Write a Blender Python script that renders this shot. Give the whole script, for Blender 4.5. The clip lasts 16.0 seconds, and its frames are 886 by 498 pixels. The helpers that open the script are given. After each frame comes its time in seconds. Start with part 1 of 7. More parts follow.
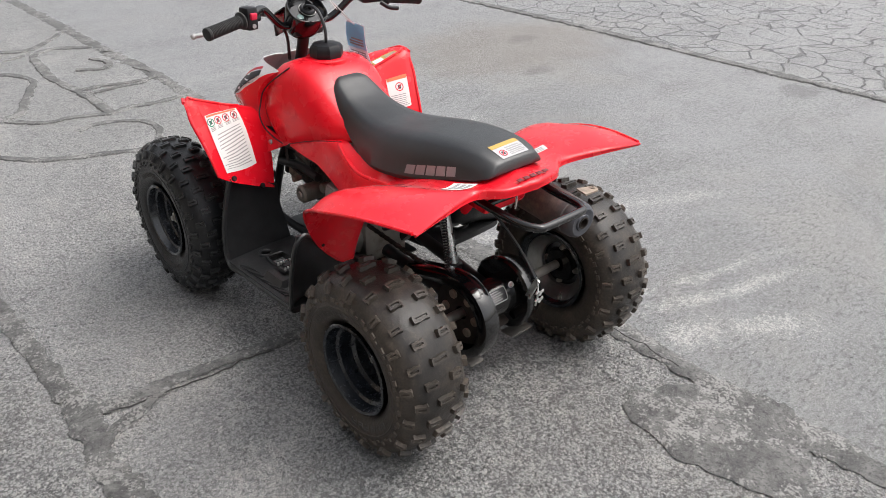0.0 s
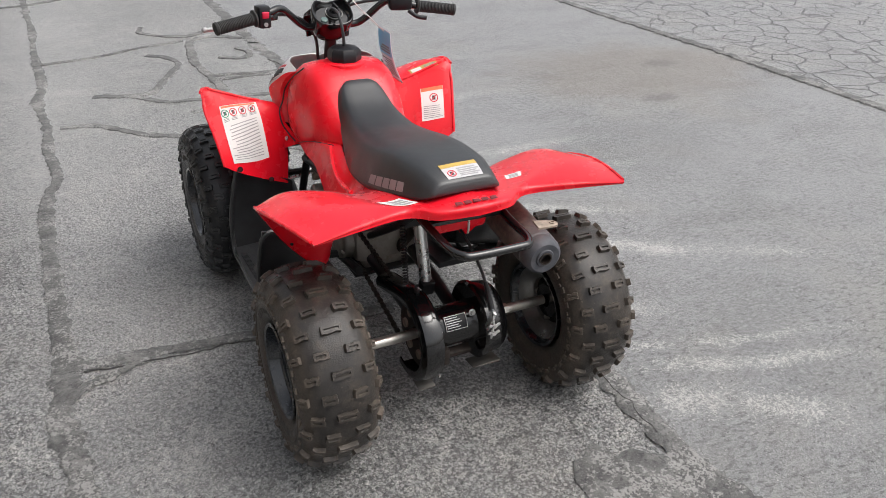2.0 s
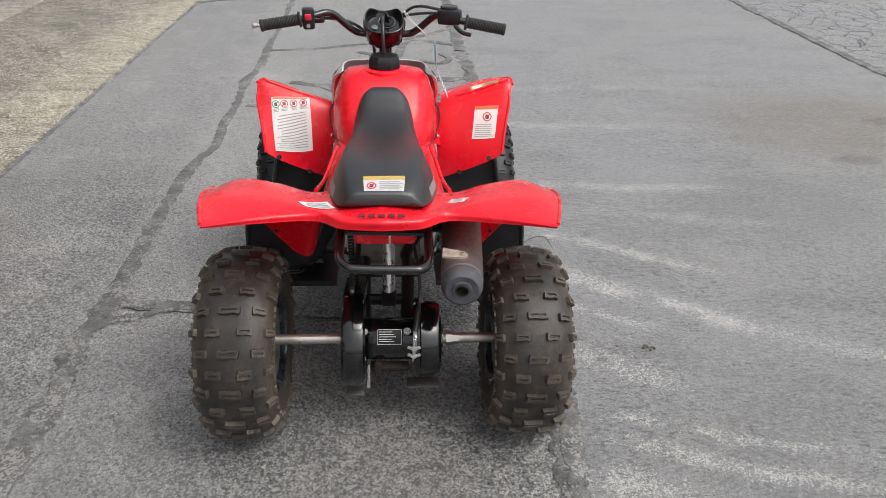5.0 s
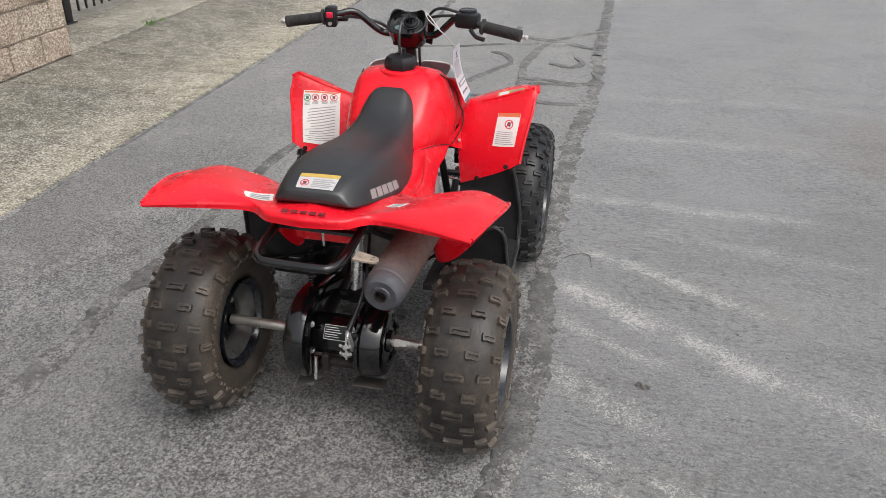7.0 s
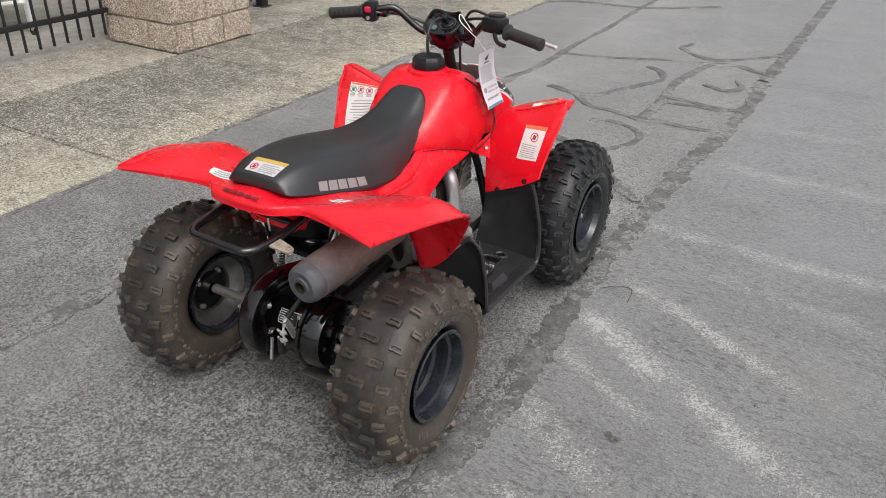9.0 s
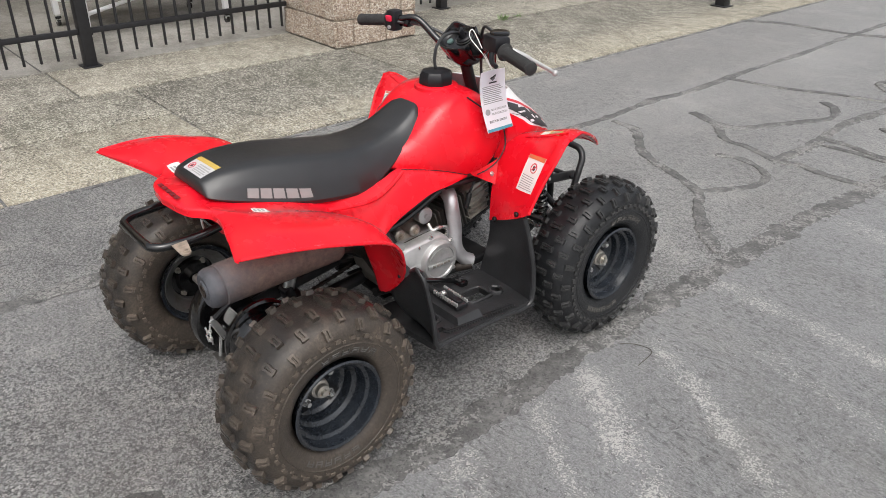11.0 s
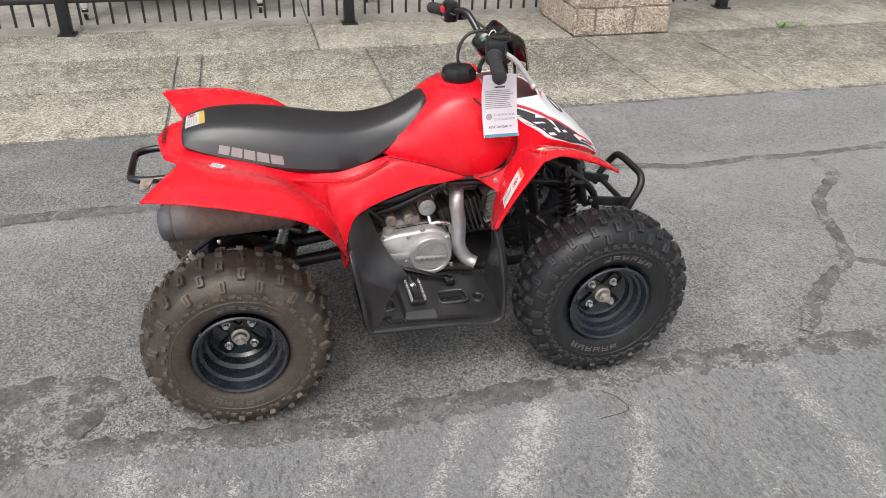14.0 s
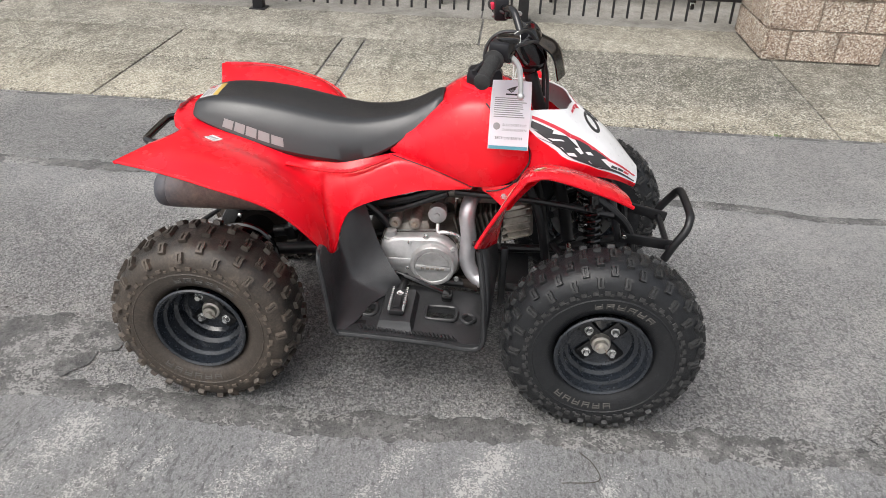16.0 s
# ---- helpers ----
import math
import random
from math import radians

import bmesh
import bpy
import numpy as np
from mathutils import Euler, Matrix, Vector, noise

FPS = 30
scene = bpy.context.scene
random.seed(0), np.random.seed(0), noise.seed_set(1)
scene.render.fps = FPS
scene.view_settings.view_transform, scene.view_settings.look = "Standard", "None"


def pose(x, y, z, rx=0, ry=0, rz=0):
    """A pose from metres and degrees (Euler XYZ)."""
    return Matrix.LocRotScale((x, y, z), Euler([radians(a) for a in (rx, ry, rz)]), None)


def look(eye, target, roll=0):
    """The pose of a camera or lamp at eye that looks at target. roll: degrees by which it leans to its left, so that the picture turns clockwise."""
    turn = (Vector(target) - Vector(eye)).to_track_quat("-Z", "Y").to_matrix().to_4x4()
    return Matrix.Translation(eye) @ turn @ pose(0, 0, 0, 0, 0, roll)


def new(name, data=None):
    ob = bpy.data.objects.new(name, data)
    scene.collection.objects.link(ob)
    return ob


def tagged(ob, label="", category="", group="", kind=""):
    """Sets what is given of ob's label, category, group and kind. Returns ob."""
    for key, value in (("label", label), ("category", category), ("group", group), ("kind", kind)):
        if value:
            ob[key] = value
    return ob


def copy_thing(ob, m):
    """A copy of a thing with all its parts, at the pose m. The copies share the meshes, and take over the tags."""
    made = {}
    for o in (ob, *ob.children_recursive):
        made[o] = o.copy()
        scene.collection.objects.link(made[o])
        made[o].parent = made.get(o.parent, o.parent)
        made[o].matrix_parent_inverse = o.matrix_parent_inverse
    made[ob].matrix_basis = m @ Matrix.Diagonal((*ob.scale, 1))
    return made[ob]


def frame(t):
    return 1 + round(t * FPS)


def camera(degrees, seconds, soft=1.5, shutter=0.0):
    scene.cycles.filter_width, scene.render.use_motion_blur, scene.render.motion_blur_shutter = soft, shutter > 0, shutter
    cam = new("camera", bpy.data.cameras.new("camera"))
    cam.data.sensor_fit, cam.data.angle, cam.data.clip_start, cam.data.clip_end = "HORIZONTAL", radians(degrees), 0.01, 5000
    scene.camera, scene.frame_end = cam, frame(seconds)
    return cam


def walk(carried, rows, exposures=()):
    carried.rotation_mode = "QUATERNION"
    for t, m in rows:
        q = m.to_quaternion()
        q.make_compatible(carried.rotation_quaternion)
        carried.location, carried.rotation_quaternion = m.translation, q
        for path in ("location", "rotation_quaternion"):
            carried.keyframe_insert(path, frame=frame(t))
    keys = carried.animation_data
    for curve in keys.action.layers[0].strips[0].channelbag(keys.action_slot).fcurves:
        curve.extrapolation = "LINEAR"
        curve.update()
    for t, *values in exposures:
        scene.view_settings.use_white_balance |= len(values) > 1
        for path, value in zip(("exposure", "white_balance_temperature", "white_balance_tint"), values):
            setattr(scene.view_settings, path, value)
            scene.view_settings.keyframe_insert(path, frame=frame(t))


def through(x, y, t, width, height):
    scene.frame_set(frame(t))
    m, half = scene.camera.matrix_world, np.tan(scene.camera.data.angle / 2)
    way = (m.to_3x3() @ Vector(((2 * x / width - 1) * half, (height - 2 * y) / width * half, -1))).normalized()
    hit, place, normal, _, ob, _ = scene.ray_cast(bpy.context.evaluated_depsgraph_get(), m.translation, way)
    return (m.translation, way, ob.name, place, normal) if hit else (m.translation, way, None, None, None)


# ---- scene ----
cam = camera(59.7, 16.0, 0.85)
PATH = [
    (0.0, (-1.3014, -1.2340, 1.4098), (-0.1185, 0.0454, 0.4280), 0.82),
    (0.5, (-1.2046, -1.3864, 1.4169), (-0.1085, -0.0263, 0.4428), 1.09),
    (1.0, (-1.1072, -1.4593, 1.4112), (-0.1019, -0.0254, 0.4451), 1.31),
    (1.5, (-0.9585, -1.4830, 1.3948), (-0.0483, 0.0149, 0.4317), 1.51),
    (2.0, (-0.7949, -1.5011, 1.4037), (0.0111, 0.0548, 0.4395), 1.51),
    (2.5, (-0.6795, -1.5524, 1.3996), (0.0076, 0.0627, 0.4408), 1.36),
    (3.0, (-0.5242, -1.6542, 1.4052), (0.0430, 0.0113, 0.4542), 1.34),
    (3.5, (-0.4023, -1.7329, 1.4159), (0.0504, -0.0284, 0.4726), 1.50),
    (4.0, (-0.2873, -1.7414, 1.4034), (0.0575, -0.0091, 0.4651), 1.76),
    (4.5, (-0.1219, -1.7118, 1.4019), (0.1117, 0.0384, 0.4628), 1.89),
    (4.7, (-0.0695, -1.6999, 1.4068), (0.1253, 0.0534, 0.4645), 1.93),
    (6.8, (0.5644, -1.6472, 1.4375), (0.2340, 0.0755, 0.4766), 0.76),
    (7.0, (0.6291, -1.6073, 1.4357), (0.2526, 0.1068, 0.4764), 0.65),
    (7.5, (0.7785, -1.5040, 1.4352), (0.2866, 0.1812, 0.4769), 0.56),
    (8.0, (0.9112, -1.4368, 1.4339), (0.2945, 0.2068, 0.4755), 0.71),
    (8.5, (1.0906, -1.3871, 1.4354), (0.3402, 0.2001, 0.4775), 0.97),
    (9.0, (1.2072, -1.3217, 1.4239), (0.3286, 0.1989, 0.4670), 1.18),
    (9.5, (1.3317, -1.1648, 1.4072), (0.3306, 0.2801, 0.4532), 1.26),
    (10.0, (1.4414, -1.0027, 1.4168), (0.3228, 0.3570, 0.4683), 0.98),
    (10.2, (1.4856, -0.9496, 1.4212), (0.3209, 0.3699, 0.4712), 0.75),
    (12.3, (1.8548, -0.4104, 1.4421), (0.3538, 0.4768, 0.4623), 1.44),
    (12.5, (1.8666, -0.3439, 1.4462), (0.3413, 0.4935, 0.4602), 1.31),
    (13.0, (1.9182, -0.2062, 1.4479), (0.3357, 0.4993, 0.4490), 1.20),
    (13.5, (2.0234, -0.0311, 1.4668), (0.3913, 0.5338, 0.4583), 1.12),
    (14.0, (2.0879, 0.1090, 1.4842), (0.4159, 0.5346, 0.4727), 1.22),
    (14.5, (2.0732, 0.2801, 1.4592), (0.3746, 0.5710, 0.4444), 1.47),
    (15.0, (2.0301, 0.4455, 1.4470), (0.3131, 0.5969, 0.4325), 1.63),
    (15.5, (2.0012, 0.5683, 1.4475), (0.2782, 0.5777, 0.4321), 1.79),
    (16.0, (1.9811, 0.7332, 1.4407), (0.2659, 0.6049, 0.4200), 1.92),
]
walk(cam, [(t, look(eye, target, roll)) for t, eye, target, roll in PATH],
     [(0, 0.88), (2, 0.76), (4.5, 0.66), (8, 0.54), (10, 0.61), (12.5, 0.70), (16, 0.76)])

# ---- light: bright overcast sky ----
world = bpy.data.worlds.new("overcast")
scene.world = world
world.use_nodes = True
wn = world.node_tree
wn.nodes.clear()
w_out = wn.nodes.new("ShaderNodeOutputWorld")
w_bg = wn.nodes.new("ShaderNodeBackground")
w_sky = wn.nodes.new("ShaderNodeTexSky")
w_sky.sky_type = "NISHITA"
w_sky.sun_disc = False
w_sky.sun_elevation = radians(58)
w_sky.sun_rotation = radians(125)
w_sky.air_density = 1.0
w_sky.dust_density = 6.0
w_sky.ozone_density = 1.0
w_hsv = wn.nodes.new("ShaderNodeHueSaturation")
w_hsv.inputs["Saturation"].default_value = 0.28
w_bg.inputs["Strength"].default_value = 0.148
wn.links.new(w_sky.outputs[0], w_hsv.inputs["Color"])
wn.links.new(w_hsv.outputs[0], w_bg.inputs["Color"])
wn.links.new(w_bg.outputs[0], w_out.inputs["Surface"])

sun_data = bpy.data.lights.new("sun", "SUN")
sun_data.energy = 0.40
sun_data.angle = radians(50)
sun_data.color = (1.0, 0.97, 0.92)
sun = new("sun", sun_data)
sun.matrix_world = look((2.0, -1.4, 6.0), (0, 0, 0))


# ---- materials ----
class Mat:
    """A node material with short calls for noise, ramps and mixes."""

    def __init__(self, name, rough=0.5, metal=0.0, spec=0.5, coat=0.0):
        self.m = bpy.data.materials.new(name)
        self.m.use_nodes = True
        self.t = self.m.node_tree
        self.b = self.t.nodes["Principled BSDF"]
        self.b.inputs["Roughness"].default_value = rough
        self.b.inputs["Metallic"].default_value = metal
        self.b.inputs["Specular IOR Level"].default_value = spec
        self.b.inputs["Coat Weight"].default_value = coat
        self.b.inputs["Coat Roughness"].default_value = 0.1
        self.co = self.t.nodes.new("ShaderNodeTexCoord").outputs["Object"]

    def node(self, kind, **props):
        n = self.t.nodes.new(kind)
        for k, v in props.items():
            n.inputs[k].default_value = v
        return n

    def link(self, a, b):
        self.t.links.new(a, b)

    def noise(self, scale, detail=4, rough=0.6, stretch=None, distort=0.0):
        n = self.node("ShaderNodeTexNoise", Scale=scale, Detail=detail, Roughness=rough, Distortion=distort)
        src = self.co
        if stretch:
            mp = self.node("ShaderNodeMapping", Scale=stretch)
            self.link(self.co, mp.inputs["Vector"])
            src = mp.outputs[0]
        self.link(src, n.inputs["Vector"])
        return n.outputs["Fac"]

    def voronoi(self, scale, feature="F1", out="Distance", warp=0.0):
        n = self.node("ShaderNodeTexVoronoi", Scale=scale)
        n.feature = feature
        src = self.co
        if warp:
            nz = self.node("ShaderNodeTexNoise", Scale=scale * 0.8, Detail=3)
            self.link(self.co, nz.inputs["Vector"])
            ad = self.t.nodes.new("ShaderNodeVectorMath")
            ad.operation = "MULTIPLY_ADD"
            self.link(nz.outputs["Color"], ad.inputs[0])
            ad.inputs[1].default_value = (warp, warp, warp)
            self.link(self.co, ad.inputs[2])
            src = ad.outputs[0]
        self.link(src, n.inputs["Vector"])
        return n.outputs[out]

    def ramp(self, fac, *stops):
        n = self.t.nodes.new("ShaderNodeValToRGB")
        e = n.color_ramp.elements
        while len(e) < len(stops):
            e.new(0.5)
        for el, (p, c) in zip(e, stops):
            el.position = p
            el.color = (*c, 1) if isinstance(c, tuple) else (c, c, c, 1)
        self.link(fac, n.inputs["Fac"])
        return n.outputs["Color"]

    def mix(self, fac, a, b, blend="MIX"):
        n = self.t.nodes.new("ShaderNodeMix")
        n.data_type = "RGBA"
        n.blend_type = blend
        for sock, v in ((n.inputs[0], fac), (n.inputs[6], a), (n.inputs[7], b)):
            if isinstance(v, (int, float)):
                sock.default_value = v if sock.type == "VALUE" else (v, v, v, 1)
            elif isinstance(v, tuple):
                sock.default_value = (*v, 1)
            else:
                self.link(v, sock)
        return n.outputs[2]

    def maths(self, op, a, b=0.0, c=0.0):
        n = self.t.nodes.new("ShaderNodeMath")
        n.operation = op
        for i, v in enumerate((a, b, c)):
            if isinstance(v, (int, float)):
                n.inputs[i].default_value = v
            else:
                self.link(v, n.inputs[i])
        return n.outputs[0]

    def step(self, v, lo, hi):
        """Rises smoothly from 0 at lo to 1 at hi; falls where lo is the larger."""
        n = self.t.nodes.new("ShaderNodeMapRange")
        n.interpolation_type = "SMOOTHSTEP"
        up = lo < hi
        n.inputs["From Min"].default_value = lo if up else hi
        n.inputs["From Max"].default_value = hi if up else lo
        n.inputs["To Min"].default_value = 0.0 if up else 1.0
        n.inputs["To Max"].default_value = 1.0 if up else 0.0
        self.link(v, n.inputs["Value"])
        return n.outputs[0]

    def axes(self):
        n = self.t.nodes.new("ShaderNodeSeparateXYZ")
        self.link(self.co, n.inputs[0])
        return n.outputs

    def color(self, v):
        if isinstance(v, tuple):
            self.b.inputs["Base Color"].default_value = (*v, 1)
        else:
            self.link(v, self.b.inputs["Base Color"])
        return self

    def rough(self, v):
        self.link(v, self.b.inputs["Roughness"])
        return self

    def bump(self, h, dist=0.002, strength=1.0):
        n = self.node("ShaderNodeBump", Strength=strength, Distance=dist)
        self.link(h, n.inputs["Height"])
        prev = self.b.inputs["Normal"]
        if prev.is_linked:
            self.link(prev.links[0].from_socket, n.inputs["Normal"])
        self.link(n.outputs[0], prev)
        return self


def plain(name, col, rough=0.5, metal=0.0, vary=0.12, scale=30.0, bump=0.0, coat=0.0, spec=0.5):
    """A colour with cloudy variation and a faint relief."""
    m = Mat(name, rough, metal, spec, coat)
    lo = tuple(c * (1 - vary) for c in col)
    hi = tuple(min(1, c * (1 + vary)) for c in col)
    m.color(m.ramp(m.noise(scale), (0.3, lo), (0.7, hi)))
    r = m.noise(scale * 3, 3)
    m.rough(m.maths("MULTIPLY_ADD", r, 0.22, rough - 0.1))
    if bump:
        m.bump(m.noise(scale * 12, 3), bump)
    return m.m


def red_plastic():
    """Moulded red plastic: lets some light through, with a satin clear gloss on top."""
    m = Mat("red_plastic", 0.5, 0.0, 0.0, 0.0)
    c = m.ramp(m.noise(5, 3), (0.3, (0.93, 0.007, 0.020)), (0.75, (0.96, 0.010, 0.030)))
    dust = m.step(m.noise(40, 6, 0.7), 0.60, 0.85)
    m.color(m.mix(m.maths("MULTIPLY", dust, 0.03), c, (0.6, 0.40, 0.38)))
    m.bump(m.noise(7, 2), 0.0006, 0.35)
    m.bump(m.noise(260, 3), 0.0001, 0.4)
    relief = m.b.inputs["Normal"].links[0].from_socket
    tr = m.t.nodes.new("ShaderNodeBsdfTranslucent")
    tr.inputs["Color"].default_value = (1.0, 0.003, 0.008, 1)
    body = m.t.nodes.new("ShaderNodeMixShader")
    body.inputs[0].default_value = 0.27
    m.link(m.b.outputs[0], body.inputs[1])
    m.link(tr.outputs[0], body.inputs[2])
    gloss = m.t.nodes.new("ShaderNodeBsdfGlossy")
    m.link(m.ramp(m.noise(14, 4), (0.3, 0.20), (0.7, 0.32)), gloss.inputs["Roughness"])
    m.link(relief, gloss.inputs["Normal"])
    fres = m.node("ShaderNodeFresnel", IOR=1.52)
    m.link(relief, fres.inputs["Normal"])
    top = m.t.nodes.new("ShaderNodeMixShader")
    m.link(fres.outputs[0], top.inputs[0])
    m.link(body.outputs[0], top.inputs[1])
    m.link(gloss.outputs[0], top.inputs[2])
    m.link(top.outputs[0], m.t.nodes["Material Output"].inputs["Surface"])
    return m.m


def thin_paper(name, col, through=0.25):
    """Printed paper that lets some light through."""
    m = Mat(name, 0.5, 0.0, 0.4)
    m.color(m.ramp(m.noise(30), (0.3, tuple(c * 0.96 for c in col)), (0.7, col)))
    tr = m.t.nodes.new("ShaderNodeBsdfTranslucent")
    tr.inputs["Color"].default_value = (*col, 1)
    mx = m.t.nodes.new("ShaderNodeMixShader")
    mx.inputs[0].default_value = through
    m.link(m.b.outputs[0], mx.inputs[1])
    m.link(tr.outputs[0], mx.inputs[2])
    m.link(mx.outputs[0], m.t.nodes["Material Output"].inputs["Surface"])
    return m.m


def tyre_rubber(name, rubber, mud, amount):
    """Rubber with dried mud: thin on the crown, caked on the side walls, dust on the raised edges."""
    m = Mat(name, 0.6, 0.0, 0.3)
    x, y, z = m.axes()
    base = m.ramp(m.noise(60, 5, 0.7), (0.3, tuple(c * 0.6 for c in rubber)), (0.7, rubber))
    patches = m.step(m.noise(11, 7, 0.75), 0.60 - amount * 0.32, 0.74 - amount * 0.12)
    wall = m.step(m.maths("ADD", m.maths("ABSOLUTE", x), m.maths("MULTIPLY_ADD", m.noise(16, 5, 0.7), 0.04, -0.02)), 0.055, 0.088)
    mudc = m.ramp(m.noise(180, 4, 0.7), (0.32, tuple(c * 0.45 for c in mud)), (0.70, tuple(c * 1.2 for c in mud)))
    dirt = m.maths("MINIMUM", m.maths("MULTIPLY_ADD", wall, amount * 0.60, m.maths("MULTIPLY", patches, 0.15 + amount * 0.50)), 0.92)
    col = m.mix(dirt, base, mudc)
    edge = m.t.nodes.new("ShaderNodeNewGeometry").outputs["Pointiness"]
    col = m.mix(m.maths("MULTIPLY", m.step(edge, 0.54, 0.70), 0.06 + amount * 0.25), col, tuple(c * 1.15 for c in mud))
    scuff = m.step(m.noise(75, 6, 0.8), 0.60, 0.70)
    m.color(m.mix(m.maths("MULTIPLY", scuff, 0.25 + amount * 0.2), col, tuple(c * 1.5 for c in mud)))
    m.rough(m.ramp(dirt, (0.0, 0.28), (1.0, 0.66)))
    m.bump(m.noise(300, 3), 0.0008)
    m.bump(m.noise(45, 5, 0.7), 0.0024, 0.7)
    return m.m


SCUFFS = [((0.50, 0.84), (1.50, 0.20), 0.060, 1.0), ((0.55, 1.12), (1.40, 0.66), 0.040, 0.85), ((0.50, 0.62), (1.00, 0.32), 0.035, 0.7), ((0.46, 1.58), (1.9, 1.52), 0.055, 0.7),
          ((0.56, -0.02), (1.55, -0.30), 0.028, 0.75), ((0.55, -0.12), (1.45, -0.42), 0.040, 0.85), ((0.50, -0.24), (1.10, -0.60), 0.080, 0.85), ((0.50, 2.40), (2.0, 2.40), 0.070, 0.6),
          ((0.50, 0.32), (0.95, 0.02), 0.060, 0.75), ((0.90, 0.60), (1.90, 0.02), 0.050, 0.6), ((0.80, 1.30), (1.9, 1.12), 0.05, 0.5), ((0.55, 3.1), (2.2, 3.2), 0.08, 0.45)]


STAINS = [(2.65, 2.45, 1.15, 0.80, (0.165, 0.125, 0.085), 0.62), (2.93, 2.52, 0.16, 0.10, (0.05, 0.042, 0.036), 0.8), (2.41, 1.91, 0.16, 0.08, (0.05, 0.043, 0.038), 0.75),
          (1.75, 1.35, 0.55, 0.42, (0.085, 0.086, 0.09), 0.40), (3.30, 0.62, 0.17, 0.16, (0.05, 0.05, 0.05), 0.75)]


def asphalt():
    """Old car park: coarse open aggregate on the kerb side, a smoother sealed lane with pale scuffs on the other, crazed far lane."""
    m = Mat("asphalt", 0.6, 0.0, 0.8)
    x, y, z = m.axes()
    xw = m.maths("ADD", x, m.maths("MULTIPLY_ADD", m.noise(3.0, 3), 0.12, -0.06))
    lane = m.step(xw, 0.46, 0.50)
    tint = m.voronoi(115, "F1", "Color", 0.004)
    dist = m.voronoi(115, "F1", "Distance", 0.004)
    chip = m.step(dist, 0.62, 0.44)
    grit = m.voronoi(300, "F1", "Color", 0.002)
    fine = m.noise(170, 6, 0.8)
    mott = m.noise(22, 7, 0.8)
    cloud = m.noise(2.6, 7, 0.72)
    broad = m.noise(0.8, 4, 0.6)
    # holes: bitumen gaps, coloured darker to stand in for the shade inside them
    holes = m.step(m.noise(105, 3, 0.5, None, 0.5), 0.53, 0.58)
    # spark: tiny pale specks in the colour, painted in for glints off stone
    spark = m.step(m.noise(150, 2, 0.5), 0.62, 0.67)
    dense = m.step(m.noise(5, 6, 0.7), 0.40, 0.60)
    # coarse side: stones stand in dark binder, paler where traffic has worn them
    stones = m.mix(0.5, m.ramp(tint, (0.25, (0.215, 0.215, 0.216)), (0.48, (0.325, 0.32, 0.313)), (0.72, (0.46, 0.453, 0.438))), m.ramp(grit, (0.26, 0.235), (0.5, 0.335), (0.74, 0.46)))
    open_side = m.maths("MAXIMUM", m.step(xw, -0.75, -0.30), m.step(xw, -0.92, -1.10))
    filled = m.maths("MULTIPLY_ADD", m.step(m.maths("ADD", cloud, m.maths("MULTIPLY", mott, 0.35)), 0.60, 0.76), 0.55, m.maths("MULTIPLY_ADD", open_side, -0.25, 0.25))
    stones = m.mix(filled, stones, m.ramp(fine, (0.40, (0.27, 0.27, 0.273)), (0.60, (0.44, 0.437, 0.43))))
    grip = m.maths("MULTIPLY_ADD", open_side, 0.26, 0.40)
    coarse = m.mix(m.maths("ADD", m.maths("MULTIPLY", chip, grip), m.maths("SUBTRACT", 1.0, grip)), (0.032, 0.032, 0.033), stones)
    coarse = m.mix(m.maths("MULTIPLY", holes, m.maths("MULTIPLY_ADD", dense, 0.35, m.maths("MULTIPLY_ADD", open_side, 0.20, 0.28))), coarse, (0.030, 0.030, 0.031))
    worn = m.maths("ADD", m.maths("MULTIPLY", m.step(m.noise(3.4, 7, 0.74), 0.48, 0.62), 0.30), m.maths("MULTIPLY", m.step(mott, 0.48, 0.62), 0.20))
    bare = m.step(m.maths("ADD", grit, worn), 0.83, 0.91)
    coarse = m.mix(m.maths("MULTIPLY", bare, 0.68), coarse, m.ramp(fine, (0.42, (0.36, 0.35, 0.33)), (0.58, (0.68, 0.665, 0.63))))
    coarse = m.mix(m.maths("MULTIPLY", spark, 0.50), coarse, (0.66, 0.66, 0.65))
    coarse = m.mix(m.maths("MULTIPLY", m.step(broad, 0.60, 0.42), 0.18), coarse, (0.085, 0.084, 0.083))
    lump = m.maths("MULTIPLY", m.step(m.noise(38, 6, 0.75), 0.53, 0.60), m.maths("MULTIPLY_ADD", m.step(m.noise(2.4, 6, 0.72), 0.42, 0.58), 0.50, 0.14))
    coarse = m.mix(m.maths("MULTIPLY", lump, open_side), coarse, (0.050, 0.050, 0.051))
    ahead = m.maths("MULTIPLY", m.step(m.maths("MULTIPLY_ADD", cloud, 1.4, y), 1.9, 2.7), m.step(m.noise(30, 6, 0.75), 0.38, 0.56))
    coarse = m.mix(m.maths("MULTIPLY_ADD", ahead, 0.20, 0.03), coarse, (0.54, 0.535, 0.52))
    # sealed lane: even blue-grey skin with pinholes and thin splits
    skin = m.mix(0.45, m.ramp(fine, (0.41, (0.105, 0.106, 0.108)), (0.5, (0.236, 0.238, 0.242)), (0.59, (0.42, 0.424, 0.430))), m.ramp(grit, (0.24, (0.145, 0.147, 0.150)), (0.5, (0.243, 0.245, 0.250)), (0.76, (0.39, 0.394, 0.40))))
    # pinholes in the skin, with their inner shade put into the colour
    pits = m.step(m.noise(120, 3, 0.5, None, 0.6), 0.575, 0.615)
    skin = m.mix(m.maths("MULTIPLY", pits, m.maths("MULTIPLY_ADD", dense, 0.35, 0.35)), skin, (0.045, 0.045, 0.048))
